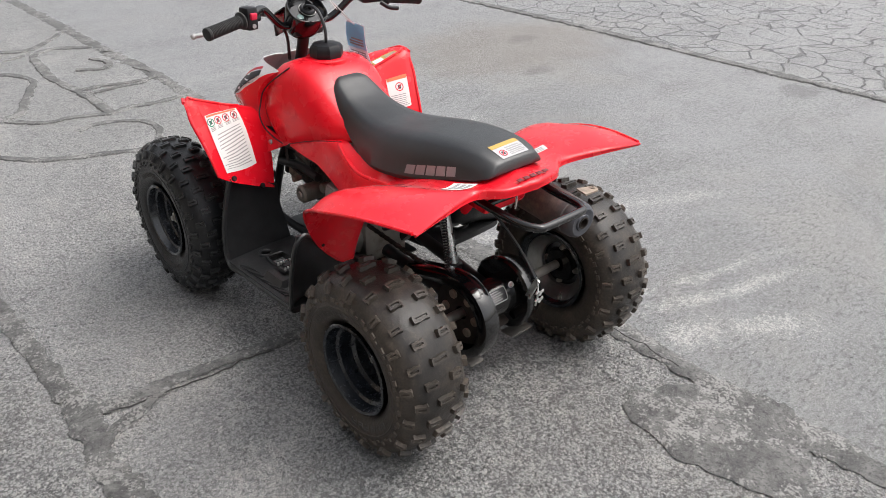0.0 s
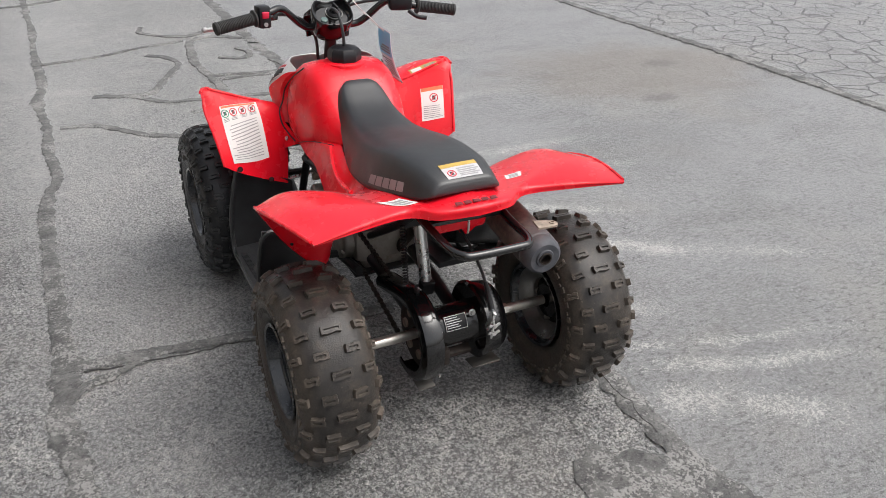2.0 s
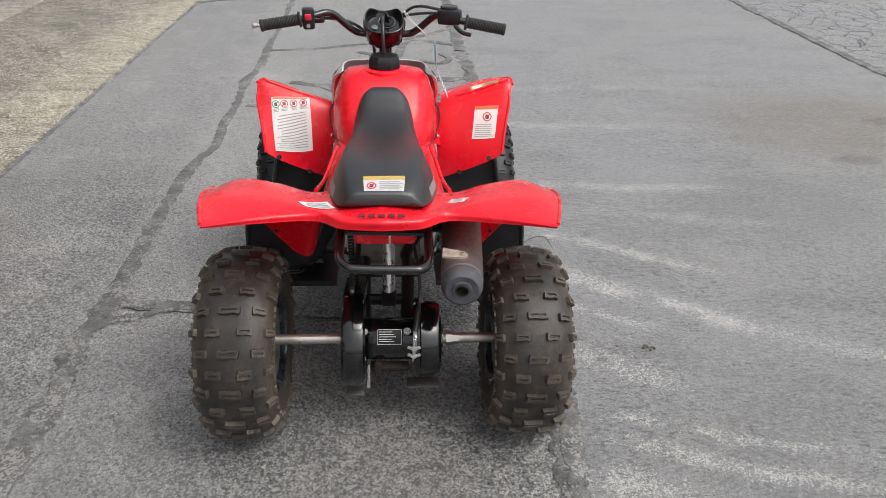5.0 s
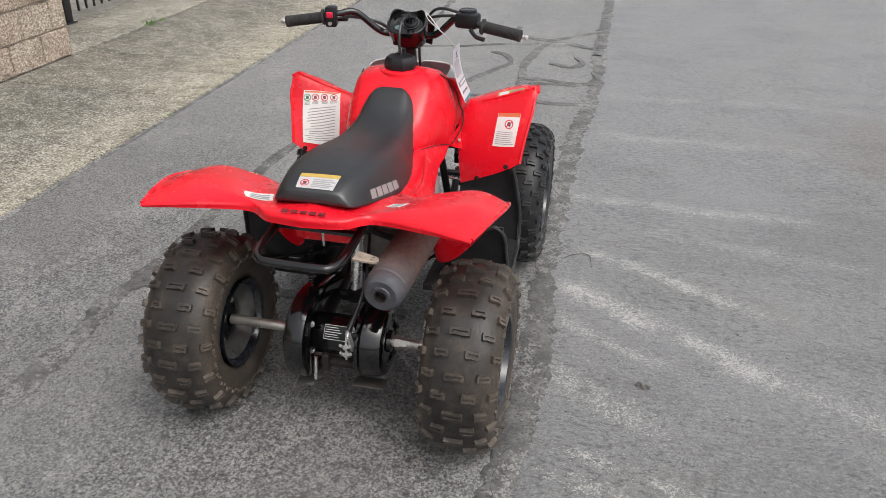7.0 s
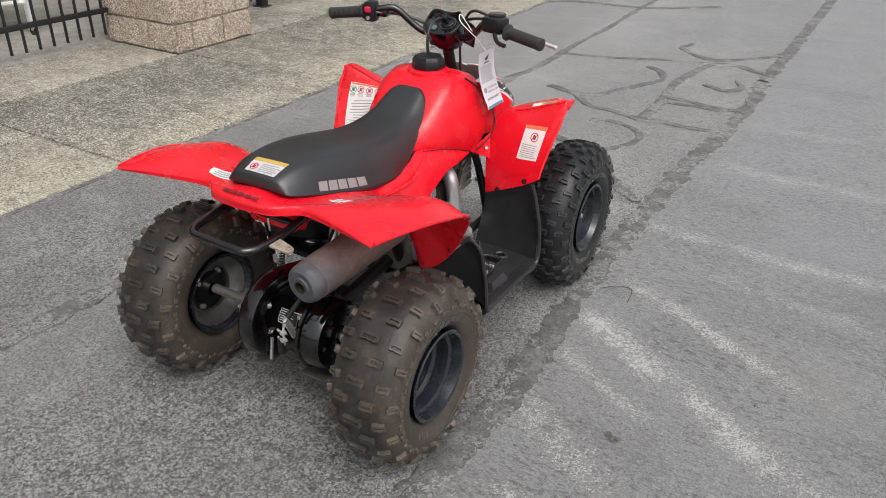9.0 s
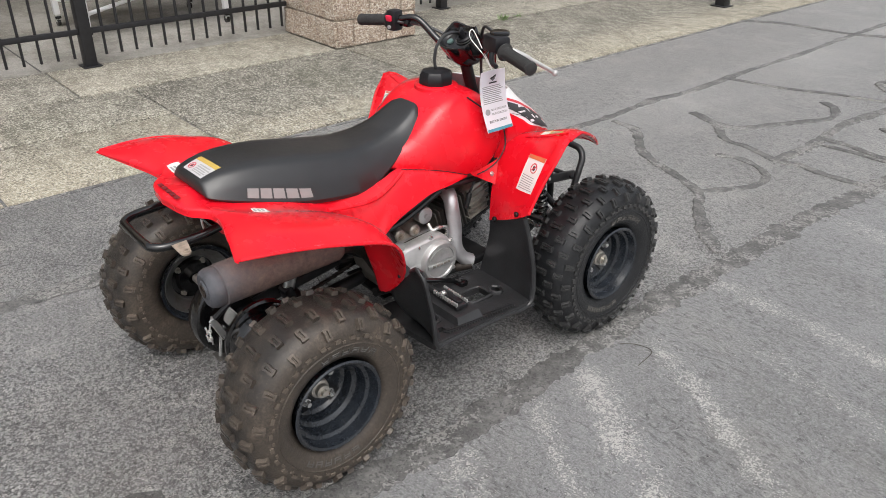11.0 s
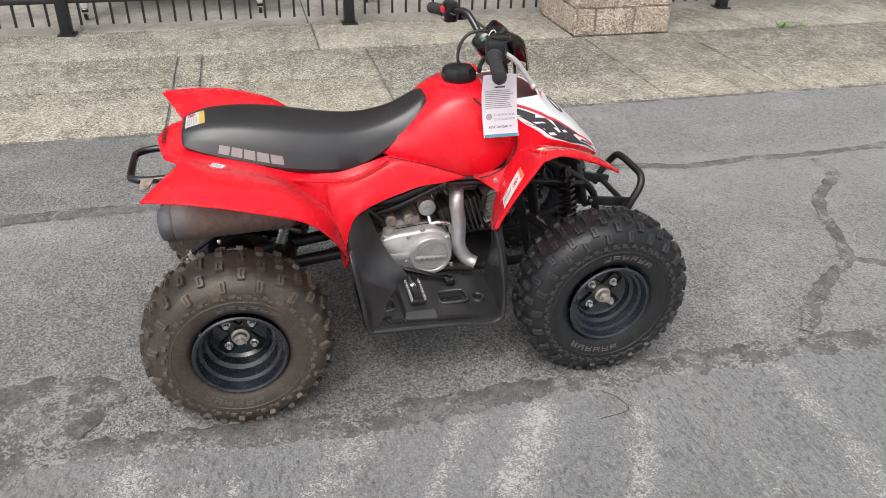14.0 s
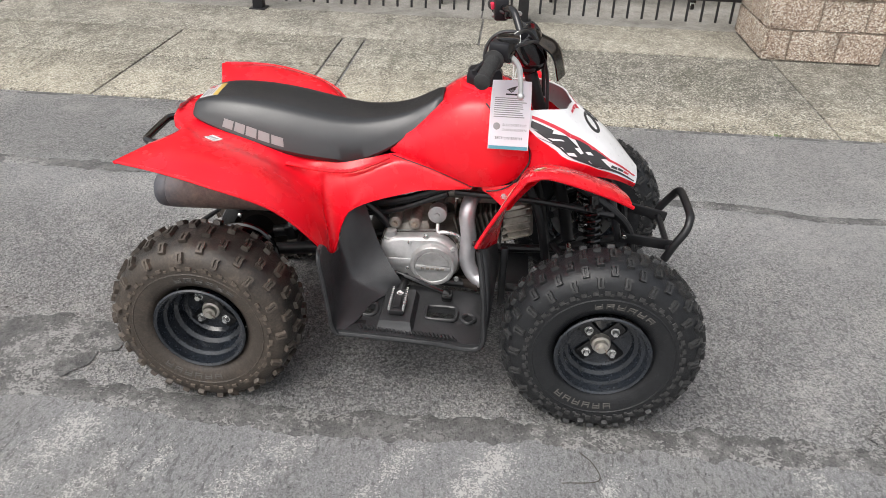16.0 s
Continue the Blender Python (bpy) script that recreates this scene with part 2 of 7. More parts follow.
    skin = m.mix(m.maths("MULTIPLY", spark, 0.30), skin, (0.52, 0.525, 0.54))
    skin = m.mix(m.maths("MULTIPLY", m.step(cloud, 0.42, 0.62), 0.18), skin, (0.32, 0.326, 0.34))
    skin = m.mix(m.maths("MULTIPLY", m.step(m.noise(4.5, 6, 0.7), 0.52, 0.66), 0.20), skin, (0.12, 0.121, 0.128))
    blot = m.maths("MULTIPLY", m.step(m.noise(1.3, 5, 0.65, (1.0, 2.2, 1.0)), 0.50, 0.60), m.step(m.noise(85, 4, 0.6), 0.46, 0.54))
    skin = m.mix(m.maths("MULTIPLY", blot, 0.42), skin, (0.085, 0.083, 0.082))
    skin = m.mix(m.maths("MULTIPLY", m.step(m.noise(0.9, 5, 0.7), 0.50, 0.66), 0.30), skin, (0.30, 0.285, 0.255))
    flaw = m.maths("MULTIPLY", m.step(m.noise(44, 5, 0.7, (0.7, 1.5, 1.0)), 0.525, 0.575), m.maths("MULTIPLY_ADD", m.step(m.noise(2.1, 5, 0.7), 0.40, 0.58), 0.48, 0.16))
    skin = m.mix(flaw, skin, (0.055, 0.055, 0.057))
    skin = m.mix(m.maths("MULTIPLY", m.step(m.noise(58, 5, 0.7, (0.7, 1.4, 1.0)), 0.54, 0.60), 0.38), skin, (0.44, 0.44, 0.43))
    # a warm spill with a few dark drips
    for sx, sy, rx, ry, tone, k in STAINS:
        dx, dy = m.maths("MULTIPLY_ADD", x, 1 / rx, -sx / rx), m.maths("MULTIPLY_ADD", y, 1 / ry, -sy / ry)
        d = m.maths("SQRT", m.maths("MULTIPLY_ADD", dx, dx, m.maths("MULTIPLY", dy, dy)))
        d = m.maths("ADD", d, m.maths("MULTIPLY_ADD", m.noise(2.5 / rx, 7, 0.72), 1.3, -0.65))
        skin = m.mix(m.maths("MULTIPLY", m.step(d, 1.05, 0.45), k), skin, m.mix(0.35, tone, skin))
    wob = m.maths("MULTIPLY_ADD", m.noise(3.0, 6, 0.7), 0.16, -0.08)
    amount = None
    for (x0, y0), (x1, y1), wide, k in SCUFFS:
        ln = math.hypot(x1 - x0, y1 - y0)
        ux, uy = (x1 - x0) / ln, (y1 - y0) / ln
        along = m.maths("MULTIPLY_ADD", x, ux, m.maths("MULTIPLY_ADD", y, uy, -(x0 * ux + y0 * uy)))
        off = m.maths("ABSOLUTE", m.maths("ADD", wob, m.maths("MULTIPLY_ADD", x, -uy, m.maths("MULTIPLY_ADD", y, ux, x0 * uy - y0 * ux))))
        body = m.maths("MULTIPLY", m.step(off, wide * 1.7, 0.0), m.maths("MULTIPLY", m.step(along, -0.02, 0.10), m.step(along, ln, ln * 0.6)))
        body = m.maths("MULTIPLY", body, k)
        amount = body if amount is None else m.maths("MAXIMUM", amount, body)
    amount = m.maths("MULTIPLY", amount, m.maths("MULTIPLY_ADD", m.step(m.noise(6, 5, 0.7), 0.34, 0.56), 0.7, 0.3))
    fleck = m.step(m.maths("ADD", m.maths("MULTIPLY_ADD", grit, 0.35, m.maths("MULTIPLY", tint, 0.25)), m.maths("MULTIPLY_ADD", fine, 0.5, m.maths("MULTIPLY", amount, 0.26))), 0.74, 0.80)
    skin = m.mix(0.06, skin, (0.16, 0.14, 0.10))
    seal = m.mix(m.maths("MULTIPLY", amount, 0.18), skin, (0.40, 0.40, 0.395))
    seal = m.mix(m.maths("MULTIPLY", fleck, 0.72), seal, (0.66, 0.65, 0.62))
    col = m.mix(lane, coarse, seal)
    # broad warm stains
    tan = m.maths("MULTIPLY", m.step(m.noise(0.6, 4), 0.54, 0.7), 0.18)
    col = m.mix(tan, col, (0.25, 0.225, 0.19))
    # crazed far lane
    far = m.step(xw, 3.42, 3.5)
    cell = m.voronoi(4.4, "DISTANCE_TO_EDGE", "Distance", 0.12)
    crack = m.maths("MULTIPLY", m.maths("MULTIPLY", m.step(cell, 0.046, 0.012), far), m.step(m.noise(2.2, 4), 0.30, 0.44))
    col = m.mix(m.maths("MULTIPLY", crack, 0.85), col, (0.05, 0.05, 0.05))
    m.color(col)
    m.rough(m.ramp(m.maths("MULTIPLY_ADD", tint, 0.5, m.maths("MULTIPLY", fine, 0.5)), (0.25, 0.26), (0.75, 0.56)))
    rock = m.maths("MULTIPLY", chip, m.maths("SUBTRACT", 1.0, lane))
    m.bump(mott, 0.012, 0.7)
    m.bump(m.maths("MULTIPLY", pits, m.maths("MULTIPLY", lane, -1.0)), 0.003, 0.8)
    m.bump(m.maths("MULTIPLY", holes, m.maths("MULTIPLY_ADD", lane, 1.0, -1.0)), 0.004, 1.0)
    m.bump(rock, 0.003, 0.8)
    m.bump(fine, 0.006, 1.0)
    m.bump(m.maths("MULTIPLY", crack, -1.0), 0.01)
    return m.m


def concrete(name, tone, speck, edge=None):
    """Weathered concrete; edge: (x of the swept side, width) of a paler, cleaner margin."""
    m = Mat(name, 0.9, 0.0, 0.3)
    inf = m.t.nodes.new("ShaderNodeObjectInfo").outputs["Random"]
    k = min(1, speck * 1.6)
    stone = m.voronoi(170, "F1", "Color", 0.004)
    lo, hi = tuple(c * (1 - speck) for c in tone), tuple(min(0.8, c * (1 + speck * 0.9)) for c in tone)
    grains = m.mix(0.5, m.ramp(stone, (0.1, lo), (0.9, hi)), m.ramp(m.noise(110, 6, 0.82), (0.43, lo), (0.57, hi)))
    dirt = m.step(m.noise(1.7, 8, 0.72), 0.40, 0.60)
    if edge:
        x, y, z = m.axes()
        clean = m.step(m.maths("ADD", x, m.maths("MULTIPLY_ADD", m.noise(2.5, 6, 0.7), 0.7, -0.35)), edge[0] - edge[1], edge[0])
        dirt = m.maths("MULTIPLY", m.maths("MAXIMUM", dirt, 0.38), m.maths("MULTIPLY_ADD", clean, -0.8, 1.15))
    col = m.mix(m.maths("MULTIPLY", dirt, 0.8), grains, m.mix(0.62, grains, (0.065, 0.063, 0.054)))
    if edge:
        col = m.mix(m.maths("MULTIPLY", clean, 0.55), col, m.mix(0.40, col, (0.66, 0.58, 0.42)))
    blot = m.noise(14, 9, 0.84)
    col = m.mix(m.maths("MULTIPLY", m.step(blot, 0.50, 0.60), 0.75 * k), col, m.mix(0.35, col, (0.075, 0.072, 0.06)))
    bare = m.step(m.maths("ADD", stone, m.maths("MULTIPLY", m.step(blot, 0.62, 0.36), 0.5)), 0.86, 1.05)
    col = m.mix(m.maths("MULTIPLY", bare, 0.62 * k), col, (0.62, 0.60, 0.52))
    pits = m.step(m.noise(75, 4, 0.6, None, 0.4), 0.53, 0.57)
    rich = m.maths("MULTIPLY_ADD", m.step(m.noise(3.2, 6, 0.7), 0.40, 0.58), 0.55, 0.35)
    col = m.mix(m.maths("MULTIPLY", m.maths("MULTIPLY", pits, rich), 0.95 * k), col, (0.055, 0.052, 0.045))
    flakes = m.step(m.noise(95, 3, 0.5), 0.57, 0.62)
    col = m.mix(m.maths("MULTIPLY", flakes, 0.55 * k), col, (0.66, 0.63, 0.55))
    soot = m.maths("MULTIPLY", m.step(m.noise(4.2, 10, 0.82, (0.7, 1.4, 1.0)), 0.51, 0.57), m.step(m.noise(60, 5, 0.7), 0.42, 0.54))
    col = m.mix(m.maths("MULTIPLY", soot, 0.60 * k), col, (0.070, 0.066, 0.056))
    moss = m.maths("MULTIPLY", m.step(m.noise(0.9, 4), 0.55, 0.7), 0.08)
    col = m.mix(moss, col, (0.17, 0.175, 0.09))
    m.color(m.mix(m.maths("MULTIPLY", inf, 0.25), col, m.mix(0.5, col, (0.34, 0.30, 0.22))))
    m.bump(m.noise(130, 5, 0.8), 0.005 * speck + 0.001)
    m.bump(m.noise(40, 5, 0.8), 0.008 * speck, 0.7)
    return m.m


def split_block():
    m = Mat("split_face_block", 0.92, 0.0, 0.25)
    inf = m.t.nodes.new("ShaderNodeObjectInfo").outputs["Random"]
    chips = m.voronoi(140, "F1", "Color")
    c = m.ramp(chips, (0.2, (0.17, 0.125, 0.10)), (0.42, (0.38, 0.30, 0.235)), (0.60, (0.47, 0.385, 0.305)), (0.80, (0.70, 0.66, 0.58)))
    c = m.mix(m.maths("MULTIPLY", inf, 0.30), c, (0.28, 0.19, 0.145))
    m.color(m.mix(m.maths("MULTIPLY", m.step(m.noise(6, 5), 0.5, 0.75), 0.35), c, (0.14, 0.11, 0.085)))
    m.bump(m.voronoi(140), 0.003)
    m.bump(m.noise(22, 5, 0.7), 0.012)
    return m.m


def tar():
    m = Mat("crack_sealant", 0.6, 0.0, 0.45)
    patchy = m.noise(11, 7, 0.8)
    c = m.ramp(patchy, (0.36, (0.062, 0.062, 0.061)), (0.50, (0.112, 0.110, 0.107)), (0.64, (0.200, 0.196, 0.189)))
    fine = m.noise(170, 6, 0.8)
    # pits of the sealant, coloured dark for the shade in them
    c = m.mix(m.maths("MULTIPLY", m.step(m.noise(105, 3, 0.5, None, 0.5), 0.56, 0.61), 0.65), c, (0.035, 0.035, 0.036))
    c = m.mix(m.maths("MULTIPLY", m.step(fine, 0.54, 0.66), 0.40), c, (0.25, 0.247, 0.24))
    st = m.voronoi(175, "F1", "Color", 0.004)
    worn = m.step(m.maths("ADD", st, m.maths("MULTIPLY", m.step(m.noise(5, 8, 0.80), 0.47, 0.57), 0.55)), 0.90, 1.04)
    m.color(m.mix(m.maths("MULTIPLY", worn, 0.62), c, (0.36, 0.353, 0.338)))
    m.bump(fine, 0.003)
    m.bump(m.noise(25, 6, 0.75), 0.012, 0.7)
    return m.m


def seat_vinyl():
    m = Mat("black_vinyl", 0.42, 0.0, 0.85)
    m.color(m.ramp(m.noise(6, 4), (0.3, (0.006, 0.0065, 0.0075)), (0.75, (0.013, 0.014, 0.016))))
    m.rough(m.ramp(m.noise(7, 4), (0.3, 0.36), (0.7, 0.46)))
    m.bump(m.voronoi(900), 0.0003, 0.4)
    m.bump(m.noise(14, 3), 0.002, 0.5)
    return m.m


def muffler_skin():
    m = Mat("burnt_muffler_paint", 0.6, 0.25, 0.4)
    x, y, z = m.axes()
    base = m.ramp(m.noise(25, 5), (0.3, (0.055, 0.058, 0.068)), (0.7, (0.105, 0.108, 0.122)))
    rust = m.step(m.maths("MULTIPLY_ADD", m.noise(10, 6, 0.7), 0.16, y), -0.10, 0.03)
    col = m.mix(m.maths("MULTIPLY", rust, 0.8), base, m.ramp(m.noise(60, 5, 0.75), (0.3, (0.13, 0.085, 0.076)), (0.7, (0.32, 0.21, 0.165))))
    m.color(col)
    m.bump(m.noise(120, 4), 0.0008)
    return m.m


def brushed(name, tone, rough, grime, metal=0.85):
    m = Mat(name, rough, metal, 0.5)
    c = m.ramp(m.noise(30, 5), (0.3, tuple(v * 0.8 for v in tone)), (0.7, tone))
    m.color(m.mix(m.maths("MULTIPLY", m.step(m.noise(14, 6, 0.7), 0.45, 0.75), grime), c, (0.09, 0.07, 0.05)))
    m.rough(m.ramp(m.noise(22, 4), (0.3, rough - 0.08), (0.7, rough + 0.15)))
    m.bump(m.noise(90, 3), 0.0006)
    return m.m


RED = red_plastic()
WHITE = plain("white_plastic", (0.74, 0.74, 0.75), 0.3, coat=0.2, vary=0.04)
VINYL = seat_vinyl()
BLACK = plain("black_plastic", (0.018, 0.0185, 0.020), 0.40, vary=0.35, scale=22, bump=0.0006, spec=0.6)
GLOSS = plain("black_paint", (0.004, 0.004, 0.0045), 0.18, vary=0.3, coat=0.3)
FRAME = plain("black_steel", (0.007, 0.007, 0.008), 0.42, vary=0.4, scale=40)
RIMI = brushed("rim_inner_metal", (0.28, 0.28, 0.275), 0.34, 0.6)
RIMB = plain("black_rim_paint", (0.012, 0.015, 0.020), 0.24, vary=0.3, coat=0.4)
CAPB = plain("dark_satin_plastic", (0.012, 0.012, 0.014), 0.36, vary=0.3, scale=25, spec=0.3)
CASEB = plain("smooth_black_enamel", (0.003, 0.003, 0.0035), 0.13, vary=0.2, scale=6, coat=0.4)
LENS = plain("grey_green_lens", (0.10, 0.16, 0.15), 0.2, vary=0.05)
GRIP = plain("grip_rubber", (0.022, 0.022, 0.022), 0.75, vary=0.3, scale=60, bump=0.001)
TYRE_R = tyre_rubber("muddy_tyre_rubber", (0.032, 0.029, 0.027), (0.150, 0.119, 0.093), 0.46)
TREAD_R = tyre_rubber("muddy_tread_rubber", (0.040, 0.035, 0.031), (0.172, 0.139, 0.111), 0.52)
TYRE_F = tyre_rubber("tyre_rubber", (0.017, 0.018, 0.020), (0.095, 0.093, 0.09), 0.10)
TREAD_F = tyre_rubber("tread_rubber", (0.026, 0.027, 0.028), (0.13, 0.126, 0.122), 0.20)
LETTER = plain("raised_rubber", (0.085, 0.080, 0.074), 0.8, vary=0.3)
ALU = brushed("cast_aluminium", (0.54, 0.54, 0.54), 0.40, 0.3, 0.6)
ENGINE = brushed("grimy_engine_metal", (0.42, 0.39, 0.35), 0.55, 0.75)
FINM = brushed("sooty_fin_metal", (0.16, 0.15, 0.14), 0.6, 0.6)
STEEL = brushed("bare_steel", (0.60, 0.57, 0.52), 0.35, 0.4)
CHROME = brushed("zinc_plate", (0.78, 0.78, 0.77), 0.25, 0.15)
PIPE = brushed("heat_shield_steel", (0.62, 0.61, 0.63), 0.45, 0.1)
RUST = plain("rusty_bracket", (0.27, 0.22, 0.175), 0.6, metal=0.2, vary=0.35, scale=60)
CHAINM = plain("greasy_chain", (0.03, 0.022, 0.018), 0.6, metal=0.3, vary=0.4, scale=60)
MUFF = muffler_skin()
PAPER = plain("label_paper", (0.72, 0.71, 0.69), 0.5, vary=0.03)
TAGP = thin_paper("tag_card", (0.86, 0.85, 0.89), 0.38)
TEAL = plain("teal_print", (0.06, 0.24, 0.30), 0.5, vary=0.05)
PAPERG = plain("dull_label_paper", (0.46, 0.45, 0.46), 0.45, vary=0.06)
SKY = thin_paper("pale_blue_print", (0.42, 0.80, 0.95), 0.5)
YELLOW = plain("yellow_print", (0.47, 0.32, 0.07), 0.5, vary=0.05)
ORANGE = plain("orange_print", (0.65, 0.16, 0.06), 0.5, vary=0.05)
INK = plain("black_print", (0.03, 0.03, 0.032), 0.55, vary=0.1)
INKG = plain("grey_print", (0.30, 0.295, 0.295), 0.55, vary=0.1)
INKR = plain("red_print", (0.55, 0.03, 0.05), 0.5, vary=0.05)
INKGR = plain("green_print", (0.03, 0.22, 0.13), 0.5, vary=0.05)
SILVERP = plain("silver_print", (0.24, 0.232, 0.23), 0.5, vary=0.06)
DKRED = plain("dark_red_print", (0.16, 0.008, 0.012), 0.4, vary=0.05)
SWITCH = plain("red_switch", (0.60, 0.02, 0.06), 0.4, vary=0.05)
ASPHALT = asphalt()
TAR = tar()
CRACK = plain("open_crack", (0.085, 0.083, 0.08), 0.95, vary=0.3)
SLAB = concrete("aged_slab_concrete", (0.330, 0.310, 0.258), 0.80, (-1.9, 0.8))
SLABD = concrete("dark_slab_concrete", (0.215, 0.202, 0.170), 0.80, (-1.85, 0.5))
WALKC = concrete("smooth_walk_concrete", (0.290, 0.27, 0.228), 0.50)
PATIO = concrete("patio_concrete", (0.30, 0.29, 0.275), 0.14)
BLOCK = split_block()
MORTAR = plain("mortar", (0.40, 0.34, 0.28), 0.95, vary=0.15, scale=40, bump=0.002)
IRON = plain("black_fence_paint", (0.012, 0.012, 0.014), 0.5, vary=0.3)
RACKW = plain("white_rack_paint", (0.70, 0.70, 0.71), 0.45, vary=0.06)
LEAF = plain("weed_green", (0.10, 0.19, 0.045), 0.6, vary=0.35, scale=50)
TWIG = plain("dry_twig", (0.10, 0.09, 0.075), 0.85, vary=0.3)
STRING = plain("white_string", (0.7, 0.7, 0.68), 0.8, vary=0.05)


# ---- mesh helpers ----
SHIFT = 0.0


def part(name, bm, material, parent=None, label=""):
    """Links a bmesh as one mesh object under a thing or a part."""
    bmesh.ops.remove_doubles(bm, verts=bm.verts, dist=1e-6)
    bmesh.ops.recalc_face_normals(bm, faces=bm.faces)
    for f in bm.faces:
        f.smooth = True
    for e in bm.edges:
        if len(e.link_faces) == 2 and e.calc_face_angle(0) > 0.62:
            e.smooth = False
    me = bpy.data.meshes.new(name)
    bm.to_mesh(me)
    bm.free()
    me.materials.append(material)
    ob = new(name, me)
    ob.parent = parent
    if parent is not None and parent.parent is None and parent.name == "quad_bike":
        ob.location.x = SHIFT
    if label:
        tagged(ob, label)
    return ob


def thing(name, label, category, group="", at=(0, 0, 0)):
    ob = new(name)
    ob.empty_display_size = 0.05
    ob.location = at
    return tagged(ob, label, category, group)


def spline(pts, n, closed=False):
    """Points on a Catmull-Rom curve through pts, n to each span."""
    p = [np.array(q, float) for q in pts]
    out = []
    m = len(p)
    for i in range(m if closed else m - 1):
        if closed:
            a, b, c, d = p[i - 1], p[i], p[(i + 1) % m], p[(i + 2) % m]
        else:
            b, c = p[i], p[i + 1]
            a = p[i - 1] if i else 2 * b - c
            d = p[i + 2] if i + 2 < m else 2 * c - b
        for k in range(n):
            t = k / n
            out.append(0.5 * (2 * b + (c - a) * t + (2 * a - 5 * b + 4 * c - d) * t * t + (3 * b - a - 3 * c + d) * t ** 3))
    if not closed:
        out.append(p[-1])
    return out


def tube(pts, r, segs=12, closed=False, bm=None, smooth=6, taper=None):
    """A round bar along a smooth line."""
    bm = bm or bmesh.new()
    line = [Vector(q) for q in (spline(pts, smooth, closed) if smooth > 1 else pts)]
    n = len(line)
    rings = []
    ref = None
    for i, q in enumerate(line):
        a = line[i - 1] if (i or closed) else line[0]
        b = line[(i + 1) % n] if (i + 1 < n or closed) else line[-1]
        d = (b - a).normalized()
        if ref is None:
            ref = d.orthogonal().normalized()
        ref = (ref - d * ref.dot(d)).normalized()
        s = d.cross(ref)
        rr = r if taper is None else r * (1 + (taper - 1) * i / (n - 1))
        rings.append([bm.verts.new(q + rr * (math.cos(2 * math.pi * k / segs) * ref + math.sin(2 * math.pi * k / segs) * s)) for k in range(segs)])
    for i in range(n if closed else n - 1):
        a, b = rings[i], rings[(i + 1) % n]
        for k in range(segs):
            bm.faces.new((a[k], a[(k + 1) % segs], b[(k + 1) % segs], b[k]))
    if not closed:
        bm.faces.new(rings[0][::-1])
        bm.faces.new(rings[-1])
    return bm


def box(size, at=(0, 0, 0), rot=(0, 0, 0), bevel=0.0, bm=None, segs=2):
    """A box with rounded edges; rot in degrees."""
    new_bm = bmesh.new()
    bmesh.ops.create_cube(new_bm, size=1)
    bmesh.ops.scale(new_bm, vec=size, verts=new_bm.verts)
    if bevel:
        bmesh.ops.bevel(new_bm, geom=list(new_bm.edges), offset=bevel, segments=segs, profile=0.5, affect="EDGES")
    new_bm.transform(pose(*at, *rot))
    if bm is None:
        return new_bm
    me = bpy.data.meshes.new("t")
    new_bm.to_mesh(me)
    new_bm.free()
    bm.from_mesh(me)
    bpy.data.meshes.remove(me)
    return bm


def lathe(profile, segs=48, axis="x", at=(0, 0, 0), bm=None, rot=(0, 0, 0), closed=False):
    """Turns (along, radius) pairs round an axis."""
    bm = bm or bmesh.new()
    m = pose(*at, *rot)
    rings = []
    for a, r in profile:
        ring = []
        for k in range(1 if r < 1e-6 else segs):
            t = 2 * math.pi * k / segs
            c, s = r * math.cos(t), r * math.sin(t)
            v = {"x": (a, c, s), "y": (c, a, s), "z": (c, s, a)}[axis]
            ring.append(bm.verts.new(m @ Vector(v)))
        rings.append(ring)
    pairs = list(zip(rings, rings[1:]))
    if closed:
        pairs.append((rings[-1], rings[0]))
    for a, b in pairs:
        for k in range(segs):
            q = [a[k % len(a)], a[(k + 1) % len(a)], b[(k + 1) % len(b)], b[k % len(b)]]
            q = list(dict.fromkeys(q))
            if len(q) > 2:
                bm.faces.new(q)
    return bm


def patch(rows, nu=8, nv=8):
    """A dense grid through a small cage of points: rows of points of equal number."""
    along = [spline(r, nu) for r in rows]
    cols = [spline([r[i] for r in along], nv) for i in range(len(along[0]))]
    return np.array(cols).transpose(1, 0, 2)


def shell(grid, thick, bm=None, mirror=False, inward=1.0):
    """A sheet of even thickness on a grid of points."""
    bm = bm or bmesh.new()
    g = np.array(grid, float)
    du = np.gradient(g, axis=1)
    dv = np.gradient(g, axis=0)
    nrm = np.cross(du, dv)
    nrm /= np.linalg.norm(nrm, axis=2, keepdims=True) + 1e-12
    low = g - nrm * thick * inward
    for side in ((1, -1) if mirror else (1,)):
        k = np.array([side, 1, 1])
        top = [[bm.verts.new(q * k) for q in r] for r in g]
        bot = [[bm.verts.new(q * k) for q in r] for r in low]
        h, w = len(top), len(top[0])
        for i in range(h - 1):
            for j in range(w - 1):
                bm.faces.new((top[i][j], top[i][j + 1], top[i + 1][j + 1], top[i + 1][j]))
                bm.faces.new((bot[i][j], bot[i + 1][j], bot[i + 1][j + 1], bot[i][j + 1]))
        for i in range(h - 1):
            for j in (0, w - 1):
                bm.faces.new((top[i][j], top[i + 1][j], bot[i + 1][j], bot[i][j]))
        for j in range(w - 1):
            for i in (0, h - 1):
                if mirror and abs(g[i][j][0]) + abs(g[i][j + 1][0]) < 1e-6:
                    continue
                bm.faces.new((top[i][j], top[i][j + 1], bot[i][j + 1], bot[i][j]))
    return bm


